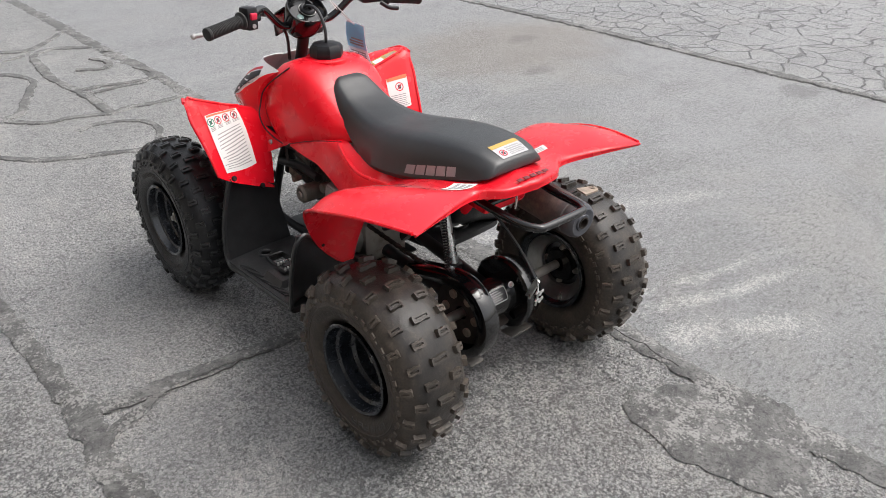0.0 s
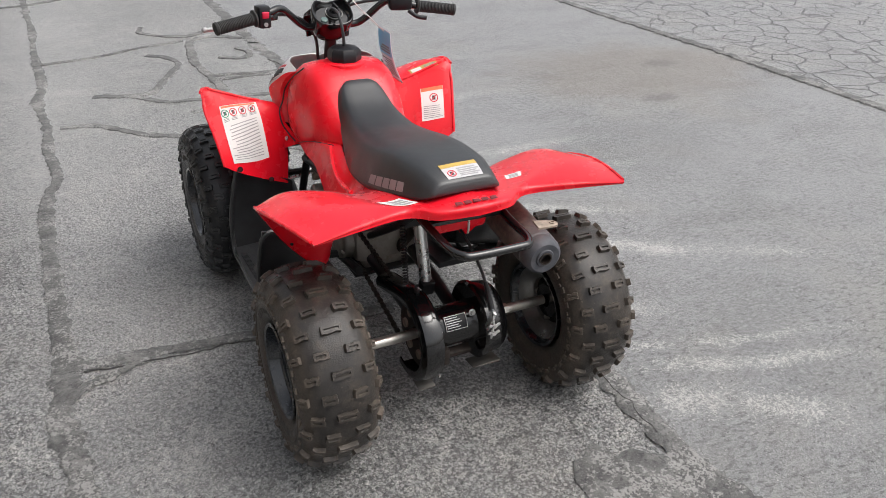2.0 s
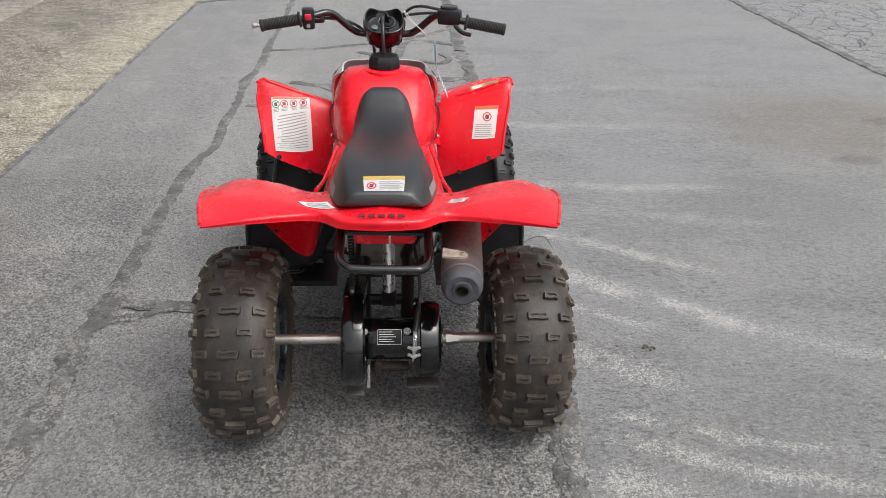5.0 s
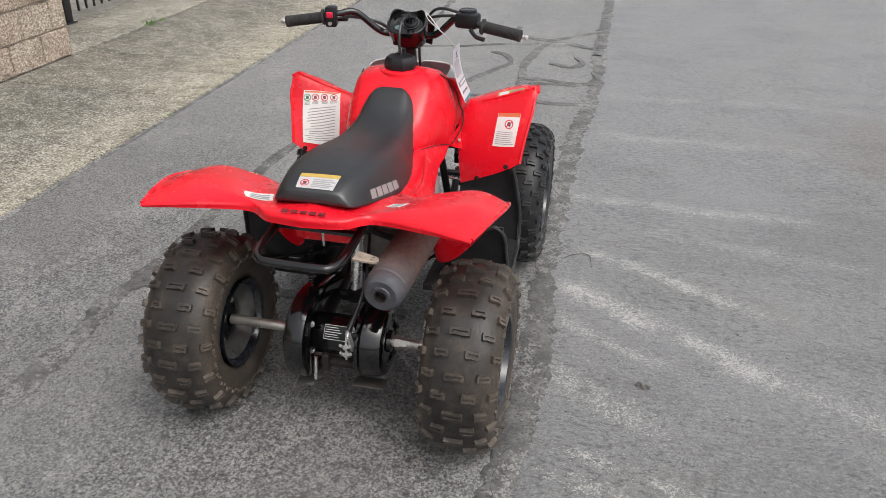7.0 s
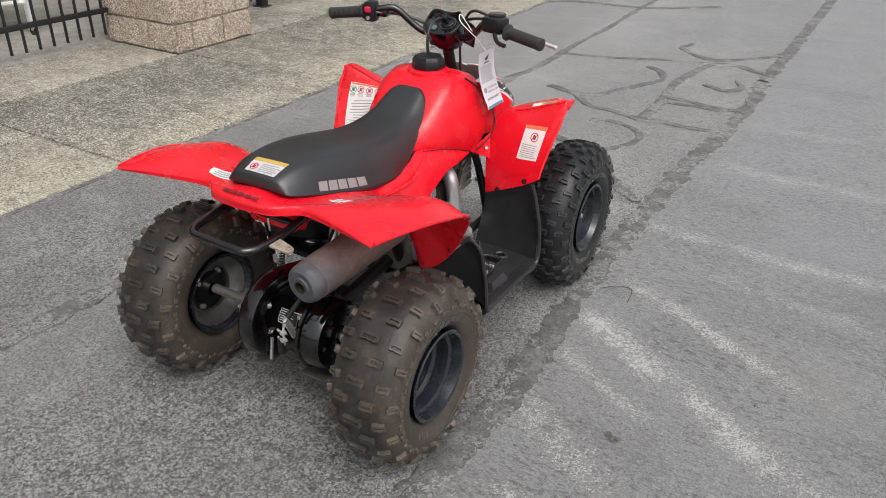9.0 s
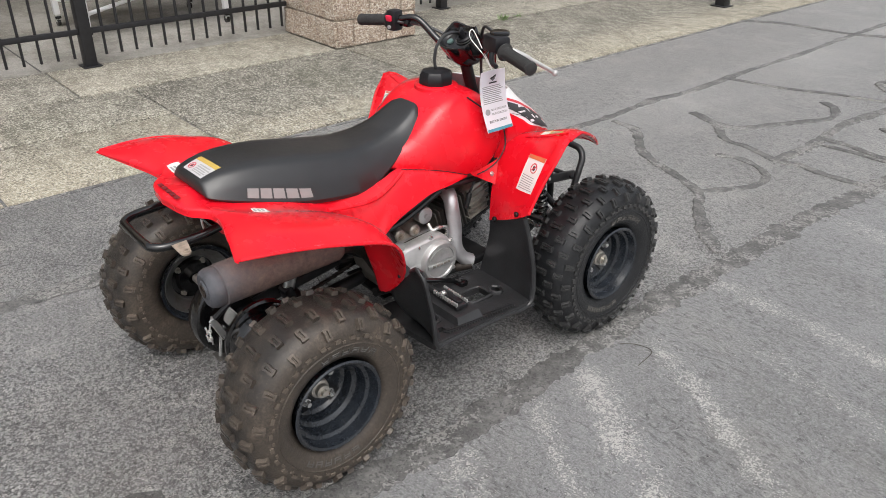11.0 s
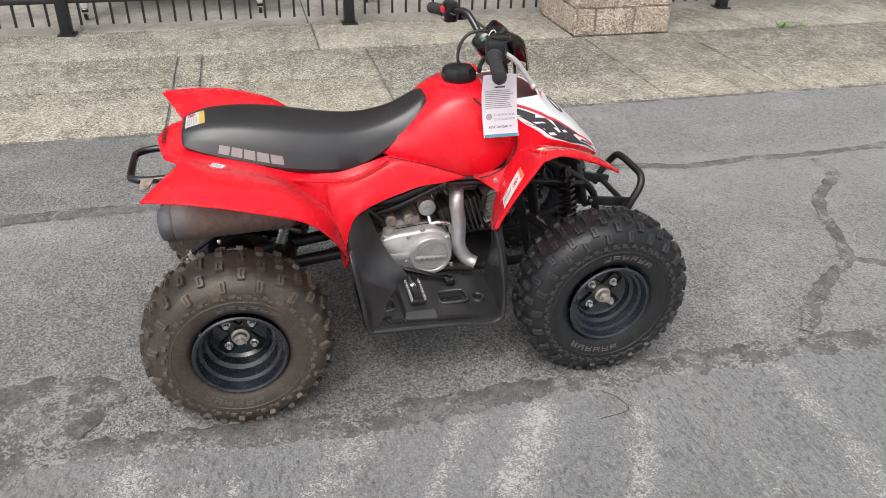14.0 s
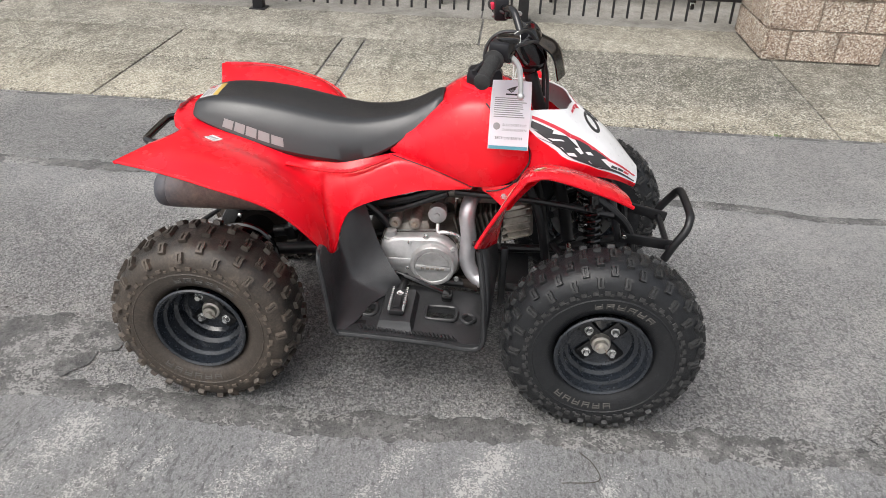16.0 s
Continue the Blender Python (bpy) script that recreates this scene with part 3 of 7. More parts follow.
def loft(sections, n=6, cap=True, bm=None):
    """A closed skin through rings of equal numbers of points, smooth along the way."""
    bm = bm or bmesh.new()
    cols = [spline([s[i] for s in sections], n) for i in range(len(sections[0]))]
    rings = [[bm.verts.new(c[k]) for c in cols] for k in range(len(cols[0]))]
    m = len(cols)
    for a, b in zip(rings, rings[1:]):
        for k in range(m):
            bm.faces.new((a[k], a[(k + 1) % m], b[(k + 1) % m], b[k]))
    if cap:
        bm.faces.new(rings[0][::-1])
        bm.faces.new(rings[-1])
    return bm


def prism(outline, m, depth):
    """A flat shape of (x, y) corners, standing on the plane of the pose m, depth thick."""
    bm = bmesh.new()
    lo = [bm.verts.new(m @ Vector((x, y, 0))) for x, y in outline]
    hi = [bm.verts.new(m @ Vector((x, y, depth))) for x, y in outline]
    bm.faces.new(lo[::-1])
    bm.faces.new(hi)
    for i in range(len(lo)):
        j = (i + 1) % len(lo)
        bm.faces.new((lo[i], lo[j], hi[j], hi[i]))
    return bm


def join(bm, other):
    me = bpy.data.meshes.new("t")
    other.to_mesh(me)
    other.free()
    bm.from_mesh(me)
    bpy.data.meshes.remove(me)
    return bm


def bolt(name, at, normal, r, parent, material, h=0.006):
    """A hexagon bolt head with a washer."""
    bm = lathe([(0, 0), (0, r * 1.35), (0.0015, r * 1.35), (0.0015, r)], 16, "z")
    q = Vector(normal).to_track_quat("Z", "Y").to_matrix().to_4x4()
    hexa = lathe([(0.001, r), (h * 0.8, r), (h, r * 0.8), (h, 0)], 6, "z")
    join(bm, hexa)
    bm.transform(Matrix.Translation(at) @ q)
    return part(name, bm, material, parent)


# ---- ground and pavement ----
def stone_relief(x, y, size, seed):
    """Heights from 0 to 1 of close-set uneven stones of about that size, at many places at once."""
    u, v = x / size, y / size
    iu, iv = np.floor(u), np.floor(v)
    best = np.full(x.shape, 9.0)
    tall = np.zeros(x.shape)

    def chance(a, b, k):
        q = np.sin(a * 127.1 + b * 311.7 + k * 74.7 + seed * 19.3) * 43758.5453
        return q - np.floor(q)

    for a in (-1, 0, 1):
        for b in (-1, 0, 1):
            ca, cb = iu + a, iv + b
            du, dv = ca + chance(ca, cb, 1) - u, cb + chance(ca, cb, 2) - v
            d = np.hypot(du, dv * (0.7 + 0.6 * chance(ca, cb, 4)))
            near = d < best
            best = np.where(near, d, best)
            tall = np.where(near, chance(ca, cb, 3), tall)
    return np.clip(1.25 - best * 1.7, 0, 1) ** 0.6 * (0.25 + 0.75 * tall)


def make_ground():
    """One sheet to the horizon, with finely modelled stones where the asphalt is coarse and near."""
    def line(lo, hi, step, far):
        mid = np.arange(lo, hi + step / 2, step)
        out = np.array([0.15, 0.6, 1.5, 4, 10, 24, 60, far])
        return np.concatenate([lo - out[::-1], mid, hi + out])

    xs, ys = line(-1.45, 0.53, 0.0046, 90), line(-1.15, 2.2, 0.0046, 90)
    gx, gy = np.meshgrid(xs, ys, indexing="ij")
    big, small = stone_relief(gx, gy, 0.0125, 1), stone_relief(gx + 7.7, gy, 0.007, 2)
    wave = np.sin(gx * 7 + 2 * np.sin(gy * 3)) * np.sin(gy * 6 + 1.5 * np.sin(gx * 4))
    inside = np.clip((0.50 - gx) / 0.05, 0, 1) * np.clip((gx + 1.45) / 0.2, 0, 1) * np.clip((gy + 1.15) / 0.2, 0, 1) * np.clip((2.2 - gy) / 0.6, 0, 1)
    gz = (0.0046 * big + 0.0020 * small - 0.0055 + 0.0007 * wave) * inside
    h, w = gx.shape
    co = np.stack([gx, gy, gz], -1).reshape(-1, 3)
    a = (np.arange(h - 1)[:, None] * w + np.arange(w - 1)[None, :]).ravel()
    quads = np.stack([a, a + w, a + w + 1, a + 1], -1)
    me = bpy.data.meshes.new("ground")
    me.vertices.add(len(co))
    me.vertices.foreach_set("co", co.ravel())
    me.loops.add(quads.size)
    me.loops.foreach_set("vertex_index", quads.ravel().astype(np.int32))
    me.polygons.add(len(quads))
    me.polygons.foreach_set("loop_start", np.arange(0, quads.size, 4, dtype=np.int32))
    me.polygons.foreach_set("use_smooth", np.ones(len(quads), dtype=bool))
    me.update(calc_edges=True)
    me.materials.append(ASPHALT)
    return tagged(new("ground", me), "worn grey asphalt car park with pale scuffs and cracks", "asphalt", kind="structure")


ground = make_ground()


def strip(name, pts, width, label, rough=0.20, step=0.013, seed=0, mat=None, top=None):
    """A band of crack sealant with a ragged edge."""
    rnd = random.Random(seed)
    z = top or 0.003 + 0.0004 * seed
    line = spline([(x, y, 0) for x, y in pts], 12)
    bm = bmesh.new()
    prev = None
    dense = [Vector(line[0])]
    for q in line[1:]:
        q = Vector(q)
        a = dense[-1]
        k = max(1, round((q - a).length / step))
        dense += [a.lerp(q, i / k) for i in range(1, k + 1)]
    wl = wr = 1.0
    if mat:
        dense = [q + Vector((noise.noise(q * 23), noise.noise(q * 23 + Vector((9, 0, 0))), 0)) * 0.014 for q in dense]
    for i, q in enumerate(dense):
        a, b = dense[max(0, i - 1)], dense[min(len(dense) - 1, i + 1)]
        d = (b - a).normalized()
        side = Vector((-d.y, d.x, 0))
        wl += 0.5 * (1 - wl) + rnd.uniform(-rough, rough)
        wr += 0.5 * (1 - wr) + rnd.uniform(-rough, rough)
        k = width / 2 * (0.9 + 0.35 * noise.noise(q * 4.0) + 0.3 * noise.noise(q * 17.0))
        l, r = q + side * k * max(0.15, wl), q - side * k * max(0.15, wr)
        ring = [bm.verts.new((l.x, l.y, 0.0005)), bm.verts.new((l.x * 0.8 + q.x * 0.2, l.y * 0.8 + q.y * 0.2, z)),
                bm.verts.new((r.x * 0.8 + q.x * 0.2, r.y * 0.8 + q.y * 0.2, z)), bm.verts.new((r.x, r.y, 0.0005))]
        if prev:
            for s in range(3):
                bm.faces.new((prev[s], prev[s + 1], ring[s + 1], ring[s]))
        prev = ring
    return tagged(part(name, bm, mat or TAR), label, "crack" if mat else "crack sealant", "open cracks" if mat else "sealed cracks", "structure")


SEAL = "dark ragged crack sealant band on the grey asphalt"
BANDS = [
    ([(0.46, -3.5), (0.45, -2.4), (0.46, -1.6), (0.45, -1.0), (0.452, -0.7), (0.452, -0.4), (0.475, -0.12), (0.50, 0.3), (0.47, 0.85), (0.46, 1.4), (0.47, 1.95), (0.47, 2.3), (0.51, 2.76), (0.52, 3.05), (0.54, 3.5), (0.51, 4.0), (0.52, 4.6), (0.54, 9)], 0.10),
    ([(-0.95, -3), (-0.96, -2.0), (-0.94, -1.2), (-0.95, -0.6), (-0.94, -0.2), (-0.935, 0.10), (-0.95, 0.22), (-0.968, 0.35), (-0.95, 0.45), (-0.93, 0.62)], 0.085),
    ([(-0.93, 0.60), (-0.94, 0.81), (-0.945, 1.36), (-0.93, 1.8), (-0.88, 2.05), (-0.90, 2.4), (-0.89, 2.75), (-0.92, 3.2), (-0.88, 3.53), (-0.90, 4.3), (-0.89, 5.0), (-0.92, 5.9), (-0.94, 9)], 0.060),
    ([(-0.93, 0.56), (-0.85, 0.557), (-0.77, 0.548), (-0.65, 0.541), (-0.39, 0.513), (-0.15, 0.495), (0.05, 0.48)], 0.055),
    ([(-0.94, 0.42), (-0.88, 0.464), (-0.79, 0.495), (-0.72, 0.53)], 0.04),
    ([(-0.83, 2.70), (-0.66, 2.67), (-0.47, 2.46), (-0.33, 2.37), (-0.17, 2.31), (0.02, 2.22), (0.12, 2.07), (0.25, 1.90), (0.40, 1.77)], 0.06),
    ([(0.0, 2.20), (0.07, 2.31), (0.15, 2.48), (0.12, 2.64), (-0.05, 2.73), (-0.18, 2.69)], 0.045),
    ([(-0.63, 3.18), (-0.45, 3.12), (-0.32, 3.14), (-0.22, 3.35), (-0.13, 3.54), (-0.07, 3.71), (-0.13, 3.89), (-0.23, 3.97)], 0.06),
    ([(-0.42, 3.09), (-0.26, 2.92), (-0.13, 2.91), (0.06, 2.85), (0.17, 2.88), (0.32, 2.86), (0.50, 2.88)], 0.05),
    ([(0.06, 2.87), (0.07, 3.21), (0.03, 3.65), (0.06, 3.96), (0.11, 4.25), (0.26, 4.34), (0.48, 4.23)], 0.065),
    ([(0.06, 3.34), (0.21, 3.34), (0.35, 3.30), (0.52, 3.31)], 0.045),
    ([(0.10, 3.24), (0.27, 3.26), (0.41, 3.26), (0.53, 3.40), (0.50, 3.6)], 0.035),
    ([(-0.15, 4.80), (-0.18, 4.63), (-0.03, 4.46), (0.13, 4.42), (0.29, 4.56), (0.50, 4.80)], 0.055),
    ([(-0.88, 3.97), (-0.53, 4.05), (-0.24, 4.19), (0.06, 4.28)], 0.035),
    ([(-1.90, 5.55), (-1.49, 5.85), (-0.95, 5.92), (-0.67, 6.09), (-0.30, 6.4)], 0.06),
    ([(0.2, 3.75), (0.34, 3.68), (0.42, 3.80), (0.36, 3.95)], 0.05),
    ([(3.52, -4), (3.50, 0.2), (3.51, 1.4), (3.54, 2.6), (3.5, 4.5), (3.52, 9)], 0.10)]
for k, (pts, w) in enumerate(BANDS):
    strip("crack_sealant", pts, w, SEAL, seed=k + 1)
OPEN = "thin open crack in the grey asphalt"
for k, pts in enumerate([
        [(-0.883, 0.536), (-0.78, 0.502), (-0.73, 0.508), (-0.62, 0.492), (-0.49, 0.493), (-0.40, 0.473)],
        [(0.475, -0.06), (0.465, -0.10), (0.455, -0.177), (0.456, -0.246), (0.447, -0.307), (0.450, -0.38)]]):
    strip("crack", pts, 0.0018, OPEN, 0.5, 0.012, k, CRACK, 0.0052)


def ragged_patch(name, cx, cy, rx, ry, label, seed, z=0.0035):
    """A crumbling asphalt repair with an uneven outline."""
    rnd = random.Random(seed)
    bm = bmesh.new()
    k = 40
    rings = []
    for s, h in ((1.0, 0.0005), (0.93, z), (0.6, z * 0.9), (0.3, z * 1.05)):
        ring = []
        for i in range(k):
            t = 2 * math.pi * i / k
            d = Vector((math.cos(t), math.sin(t), seed * 1.7))
            w = 1 + 0.35 * noise.noise(d * 1.6) + 0.12 * noise.noise(d * 6) + rnd.uniform(-0.03, 0.03)
            ring.append(bm.verts.new((cx + rx * w * s * d.x, cy + ry * w * s * d.y, h)))
        rings.append(ring)
    for a, b in zip(rings, rings[1:]):
        for i in range(k):
            bm.faces.new((a[i], a[(i + 1) % k], b[(i + 1) % k], b[i]))
    bm.faces.new(rings[-1])
    return tagged(part(name, bm, TAR), label, "asphalt patch", "", "structure")


ragged_patch("asphalt_patch", 0.27, -0.60, 0.17, 0.23, "crumbling dark repair patch in the asphalt", 3)


# ---- concrete slabs along the kerb, walk and patio ----
def slab_mesh(x0, x1, y0, y1, z0, z1, gap=0.014):
    return box((x1 - x0 - gap, y1 - y0 - gap, z1 - z0), ((x0 + x1) / 2, (y0 + y1) / 2, (z0 + z1) / 2), bevel=0.006)


pavement = tagged(part("pavement", box((2.6, 24, 0.05), (-3.04, 2, -0.022), bevel=0.003), TAR), "weathered concrete slabs beside the asphalt with dark joints", "pavement", kind="structure")
CURB, MID, UP, BACK = -1.76, -2.465, -3.07, -3.74
YS = [(-10, -4.6), (-4.6, -1.44), (-1.44, -0.355), (-0.355, -0.205), (-0.205, 0.85)]
for y0, y1 in YS:
    part("slab", slab_mesh(MID, CURB, y0, y1, -0.02, 0.012), SLAB, pavement)
    part("slab", slab_mesh(UP, MID, y0, y1, -0.02, 0.014), SLAB, pavement)
for y0, y1 in [(0.85, 2.42), (2.42, 3.2), (3.2, 6.4), (6.4, 14)]:
    part("slab", slab_mesh(UP, CURB, y0, y1, -0.02, 0.013, 0.012), SLABD, pavement)
for y0, y1 in [(-10, -3.0), (-3.0, 0.545), (0.545, 2.36), (2.36, 3.1), (3.1, 6.0), (6.0, 14)]:
    part("walk_slab", slab_mesh(BACK, UP, y0, y1, -0.02, 0.016), WALKC, pavement)
patio = tagged(part("patio", box((9, 24, 0.04), (BACK - 4.5, 2, -0.004), bevel=0.002), PATIO), "smooth grey concrete patio floor behind the fence", "patio floor", kind="structure")
part("patio_joint", box((4.0, 0.010, 0.004), (-5.76, 0.53, 0.0165), bevel=0.001), CRACK, patio)
# unseen tall wall and canopy, added to keep sky out of side reflections
bm = box((0.25, 40, 8.0), (-9.0, 2, 4.0), bevel=0.01)
tagged(part("wall_building", bm, MORTAR), "unseen tan wall added behind the patio to block low sky", "wall", kind="structure")
bm = box((4.6, 24, 0.25), (-6.85, 2, 3.4), bevel=0.01)
tagged(part("ceiling", bm, MORTAR), "unseen canopy added over the patio to block sky", "ceiling", kind="structure")


# ---- stone pillar of split-face blocks ----
def pillar():
    py0, py1, px0, px1, course, joint = 2.36, 3.09, -3.78, -3.07, 0.195, 0.010
    p = thing("block_pillar", "tan split-face concrete block pillar with pale mortar joints", "pillar", at=((px0 + px1) / 2, (py0 + py1) / 2, 0.016))
    inner = box((px1 - px0 - 0.016, py1 - py0 - 0.016, 1.6), (0, 0, 0.8), bevel=0.002)
    part("mortar_core", inner, MORTAR, p, "pale mortar between the blocks")
    rnd = random.Random(5)
    w, d = py1 - py0, px1 - px0
    for c in range(8):
        z = c * course + course / 2
        cuts = [0, 0.2, 0.61, 1.0] if c % 2 == 0 else [0, 0.41, 0.8, 1.0]
        for face in range(4):
            span = w if face % 2 == 0 else d
            deep = d if face % 2 == 0 else w
            for a, b in zip(cuts, cuts[1:]):
                lo, hi = -span / 2 + a * span, -span / 2 + b * span
                m = box((0.03, hi - lo - joint, course - joint), (0, 0, 0), bevel=0.006, segs=1)
                bmesh.ops.subdivide_edges(m, edges=list(m.edges), cuts=2, use_grid_fill=True)
                for v in m.verts:
                    if v.co.x > 0.004:
                        v.co.x += rnd.uniform(-0.004, 0.007)
                m.transform(pose(0, 0, z, 0, 0, 90 * face) @ pose(deep / 2 - 0.01, (lo + hi) / 2, 0))
                part("block", m, BLOCK, p)
    return p


pillar()


# ---- fence ----
def fence(y0, y1, step, phase, posts, label):
    f = thing("metal_fence", label, "fence", "fence panels", at=(-3.72, (y0 + y1) / 2, 0.016))
    oy = (y0 + y1) / 2
    for z in (0.228, 1.15):
        part("rail", box((0.03, y1 - y0, 0.035), (0, 0, z), bevel=0.004), IRON, f)
    bar = None
    y = y0 + phase
    while y < y1:
        if bar is None:
            bar = part("bar", box((0.016, 0.016, 1.18), (0, 0, 0.65), bevel=0.002, segs=1), IRON, f)
            bar.location = (0, y - oy, 0)
        else:
            b = new("bar", bar.data)
            b.parent = f
            b.location = (0, y - oy, 0)
        y += step
    for py in posts:
        part("post", join(box((0.075, 0.075, 1.3), (0.005, py - oy, 0.65), bevel=0.005), box((0.12, 0.12, 0.008), (0.005, py - oy, 0.004), bevel=0.002)), IRON, f)
    return f


fence(-6.0, 2.34, 0.1035, 0.015, (-2.9, -1.12, 0.83), "black steel bar fence standing on the concrete walk")
fence(3.10, 7.5, 0.105, 0.06, (3.92, 5.9), "black steel bar fence beyond the block pillar")


# ---- white rack on castors behind the fence ----
def castor(parent, x, y):
    part("castor", join(lathe([(-0.012, 0), (-0.012, 0.03), (0.012, 0.03), (0.012, 0)], 20, "y", (x, y, 0.032)),
                        box((0.03, 0.045, 0.02), (x + 0.015, y, 0.07), (0, 0, 0), 0.005)), GLOSS, parent, "black castor wheel")
    part("castor_fork", box((0.026, 0.034, 0.05), (x + 0.01, y, 0.06), (0, 10, 0), 0.006), CHROME, parent, "chrome castor fork")


def rack(at, length, depth, label):
    r = thing("rolling_rack", label, "rack", "rolling racks", at)
    for x, y in ((0, 0), (0, length), (-depth, 0), (-depth, length)):
        part("leg", box((0.045, 0.045, 0.9), (x, y, 0.54), bevel=0.006), RACKW, r)
        castor(r, x, y)
    for y in (0, length):
        part("brace", tube([(0, y, 0.22), (-depth, y, 0.6)], 0.016, 8, smooth=1), RACKW, r)
    part("brace", tube([(0, 0.0, 0.2), (-depth, length, 0.24)], 0.016, 8, smooth=1), RACKW, r)
    part("brace", tube([(-depth, 0, 0.2), (0, length, 0.24)], 0.016, 8, smooth=1), RACKW, r)
    for z in (0.55, 0.97):
        part("shelf", box((depth + 0.05, length + 0.05, 0.03), (-depth / 2, length / 2, z), bevel=0.005), RACKW, r)
    return r


bollard = tagged(part("bollard", join(box((0.10, 0.10, 1.0), (-2.2, 6.06, 0.51), bevel=0.006), box((0.15, 0.15, 0.01), (-2.2, 6.06, 0.018), bevel=0.003)), IRON), "dark painted square steel post on the concrete slabs", "post")

rack((-4.12, -1.05, 0.016), 1.25, 0.75, "white metal rack on black castors behind the fence")
rack((-4.35, 1.05, 0.016), 1.1, 0.7, "white metal rack on castors on the patio")


# ---- weeds and twigs ----
def weed(at, n, size, seed):
    rnd = random.Random(seed)
    bm = bmesh.new()
    for i in range(n):
        a, up, ln = rnd.uniform(0, 6.28), rnd.uniform(0.2, 1.2), size * rnd.uniform(0.5, 1.0)
        d = Vector((math.cos(a) * math.cos(up), math.sin(a) * math.cos(up), math.sin(up)))
        s = Vector((-math.sin(a), math.cos(a), 0)) * ln * 0.06
        q = [Vector((0, 0, 0)), d * ln * 0.5 + s, d * ln - Vector((0, 0, ln * 0.15)), d * ln * 0.5 - s]
        off = Vector((rnd.uniform(-1, 1), rnd.uniform(-1, 1), 0)) * size * 0.4
        v = [bm.verts.new(p + off) for p in q]
        w = [bm.verts.new(p + off + Vector((0, 0, 0.0015))) for p in q]
        bm.faces.new(v)
        bm.faces.new(w[::-1])
        for k in range(4):
            bm.faces.new((v[k], v[(k + 1) % 4], w[(k + 1) % 4], w[k]))
    ob = tagged(part("weed", bm, LEAF), "small green weed growing from a concrete joint", "weed")
    ob.location = at
    return ob


weed((-3.03, 4.03, 0.012), 26, 0.085, 1)
weed((-3.04, 4.2, 0.012), 12, 0.06, 2)
weed((-1.75, 2.1, 0.006), 10, 0.03, 4)
tw = tagged(part("twig", tube([(0.53, 0.99, 0.006), (0.57, 1.02, 0.010), (0.62, 1.03, 0.006), (0.635, 0.94, 0.004)], 0.0014, 6), TWIG), "thin dry twig lying on the asphalt", "twig")
for k, (x, y) in enumerate([(0.82, 0.26), (0.80, 0.27), (1.3, -0.9)]):
    tagged(part("dead_leaf", tube([(x, y, 0.003), (x + 0.008, y + 0.01, 0.009), (x + 0.018, y + 0.006, 0.004)], 0.004, 6), TWIG), "curled dark dead leaf on the asphalt", "dead leaf", "dead leaves")


# ---- quad bike ----
quad = thing("quad_bike", "red youth quad bike with black seat and muddy knobbly tyres", "quad bike", at=(-0.008, 0, 0))


def sample(grid, u, v):
    """A place on a grid by fractions along its rows (u) and across them (v), with its normal."""
    h, w = grid.shape[0] - 1, grid.shape[1] - 1

    def at(u, v):
        x, y = min(max(u, 0), 1) * w, min(max(v, 0), 1) * h
        i, j = min(int(y), h - 1), min(int(x), w - 1)
        a, b = y - i, x - j
        return (grid[i, j] * (1 - a) * (1 - b) + grid[i, j + 1] * (1 - a) * b + grid[i + 1, j] * a * (1 - b) + grid[i + 1, j + 1] * a * b)

    e = 0.01
    n = np.cross(at(u + e, v) - at(u - e, v), at(u, v + e) - at(u, v - e))
    return at(u, v), n / (np.linalg.norm(n) + 1e-12)


def decal(name, grid, corners, material, parent, lift=0.0012, out=(0, 0, 1), label="", side=1, n=6):
    """A thin sticker on a grid: four (u, v) corners in turn."""
    (a, b), (c, d), (e, f), (g, h) = corners
    pts = np.zeros((n + 1, n + 1, 3))
    mid = sample(grid, (a + e) / 2, (b + f) / 2)[1]
    out = 1.0 if float(np.dot(mid, np.array(out))) > 0 else -1.0
    for i in range(n + 1):
        for j in range(n + 1):
            s, t = j / n, i / n
            u = (1 - t) * ((1 - s) * a + s * c) + t * ((1 - s) * g + s * e)
            v = (1 - t) * ((1 - s) * b + s * d) + t * ((1 - s) * h + s * f)
            p, nr = sample(grid, u, v)
            pts[i, j] = (p + nr * out * lift) * np.array([side, 1, 1])
    return part(name, shell(pts, 0.0006, inward=out * side), material, parent, label)


def inner_quad(corners, s0, s1, t0, t1):
    """The part of a four-cornered field between fractions s (along its first side) and t."""
    a, b, c, d = (np.array(q, float) for q in corners)

    def at(s, t):
        return tuple((1 - t) * ((1 - s) * a + s * b) + t * ((1 - s) * d + s * c))

    return [at(s0, t0), at(s1, t0), at(s1, t1), at(s0, t1)]


def text_bars(grid, corners, rows, parent, material, out, side=1, lift=0.0021, seed=0, fill=0.55):
    """Small print that cannot be read: plain bars, line by line."""
    rnd = random.Random(seed)
    for i in range(rows):
        t0 = i / rows
        end = rnd.uniform(0.75, 1.0)
        decal("print_bar", grid, inner_quad(corners, 0, end, t0, t0 + fill / rows), material, parent, lift, out, side=side, n=2)


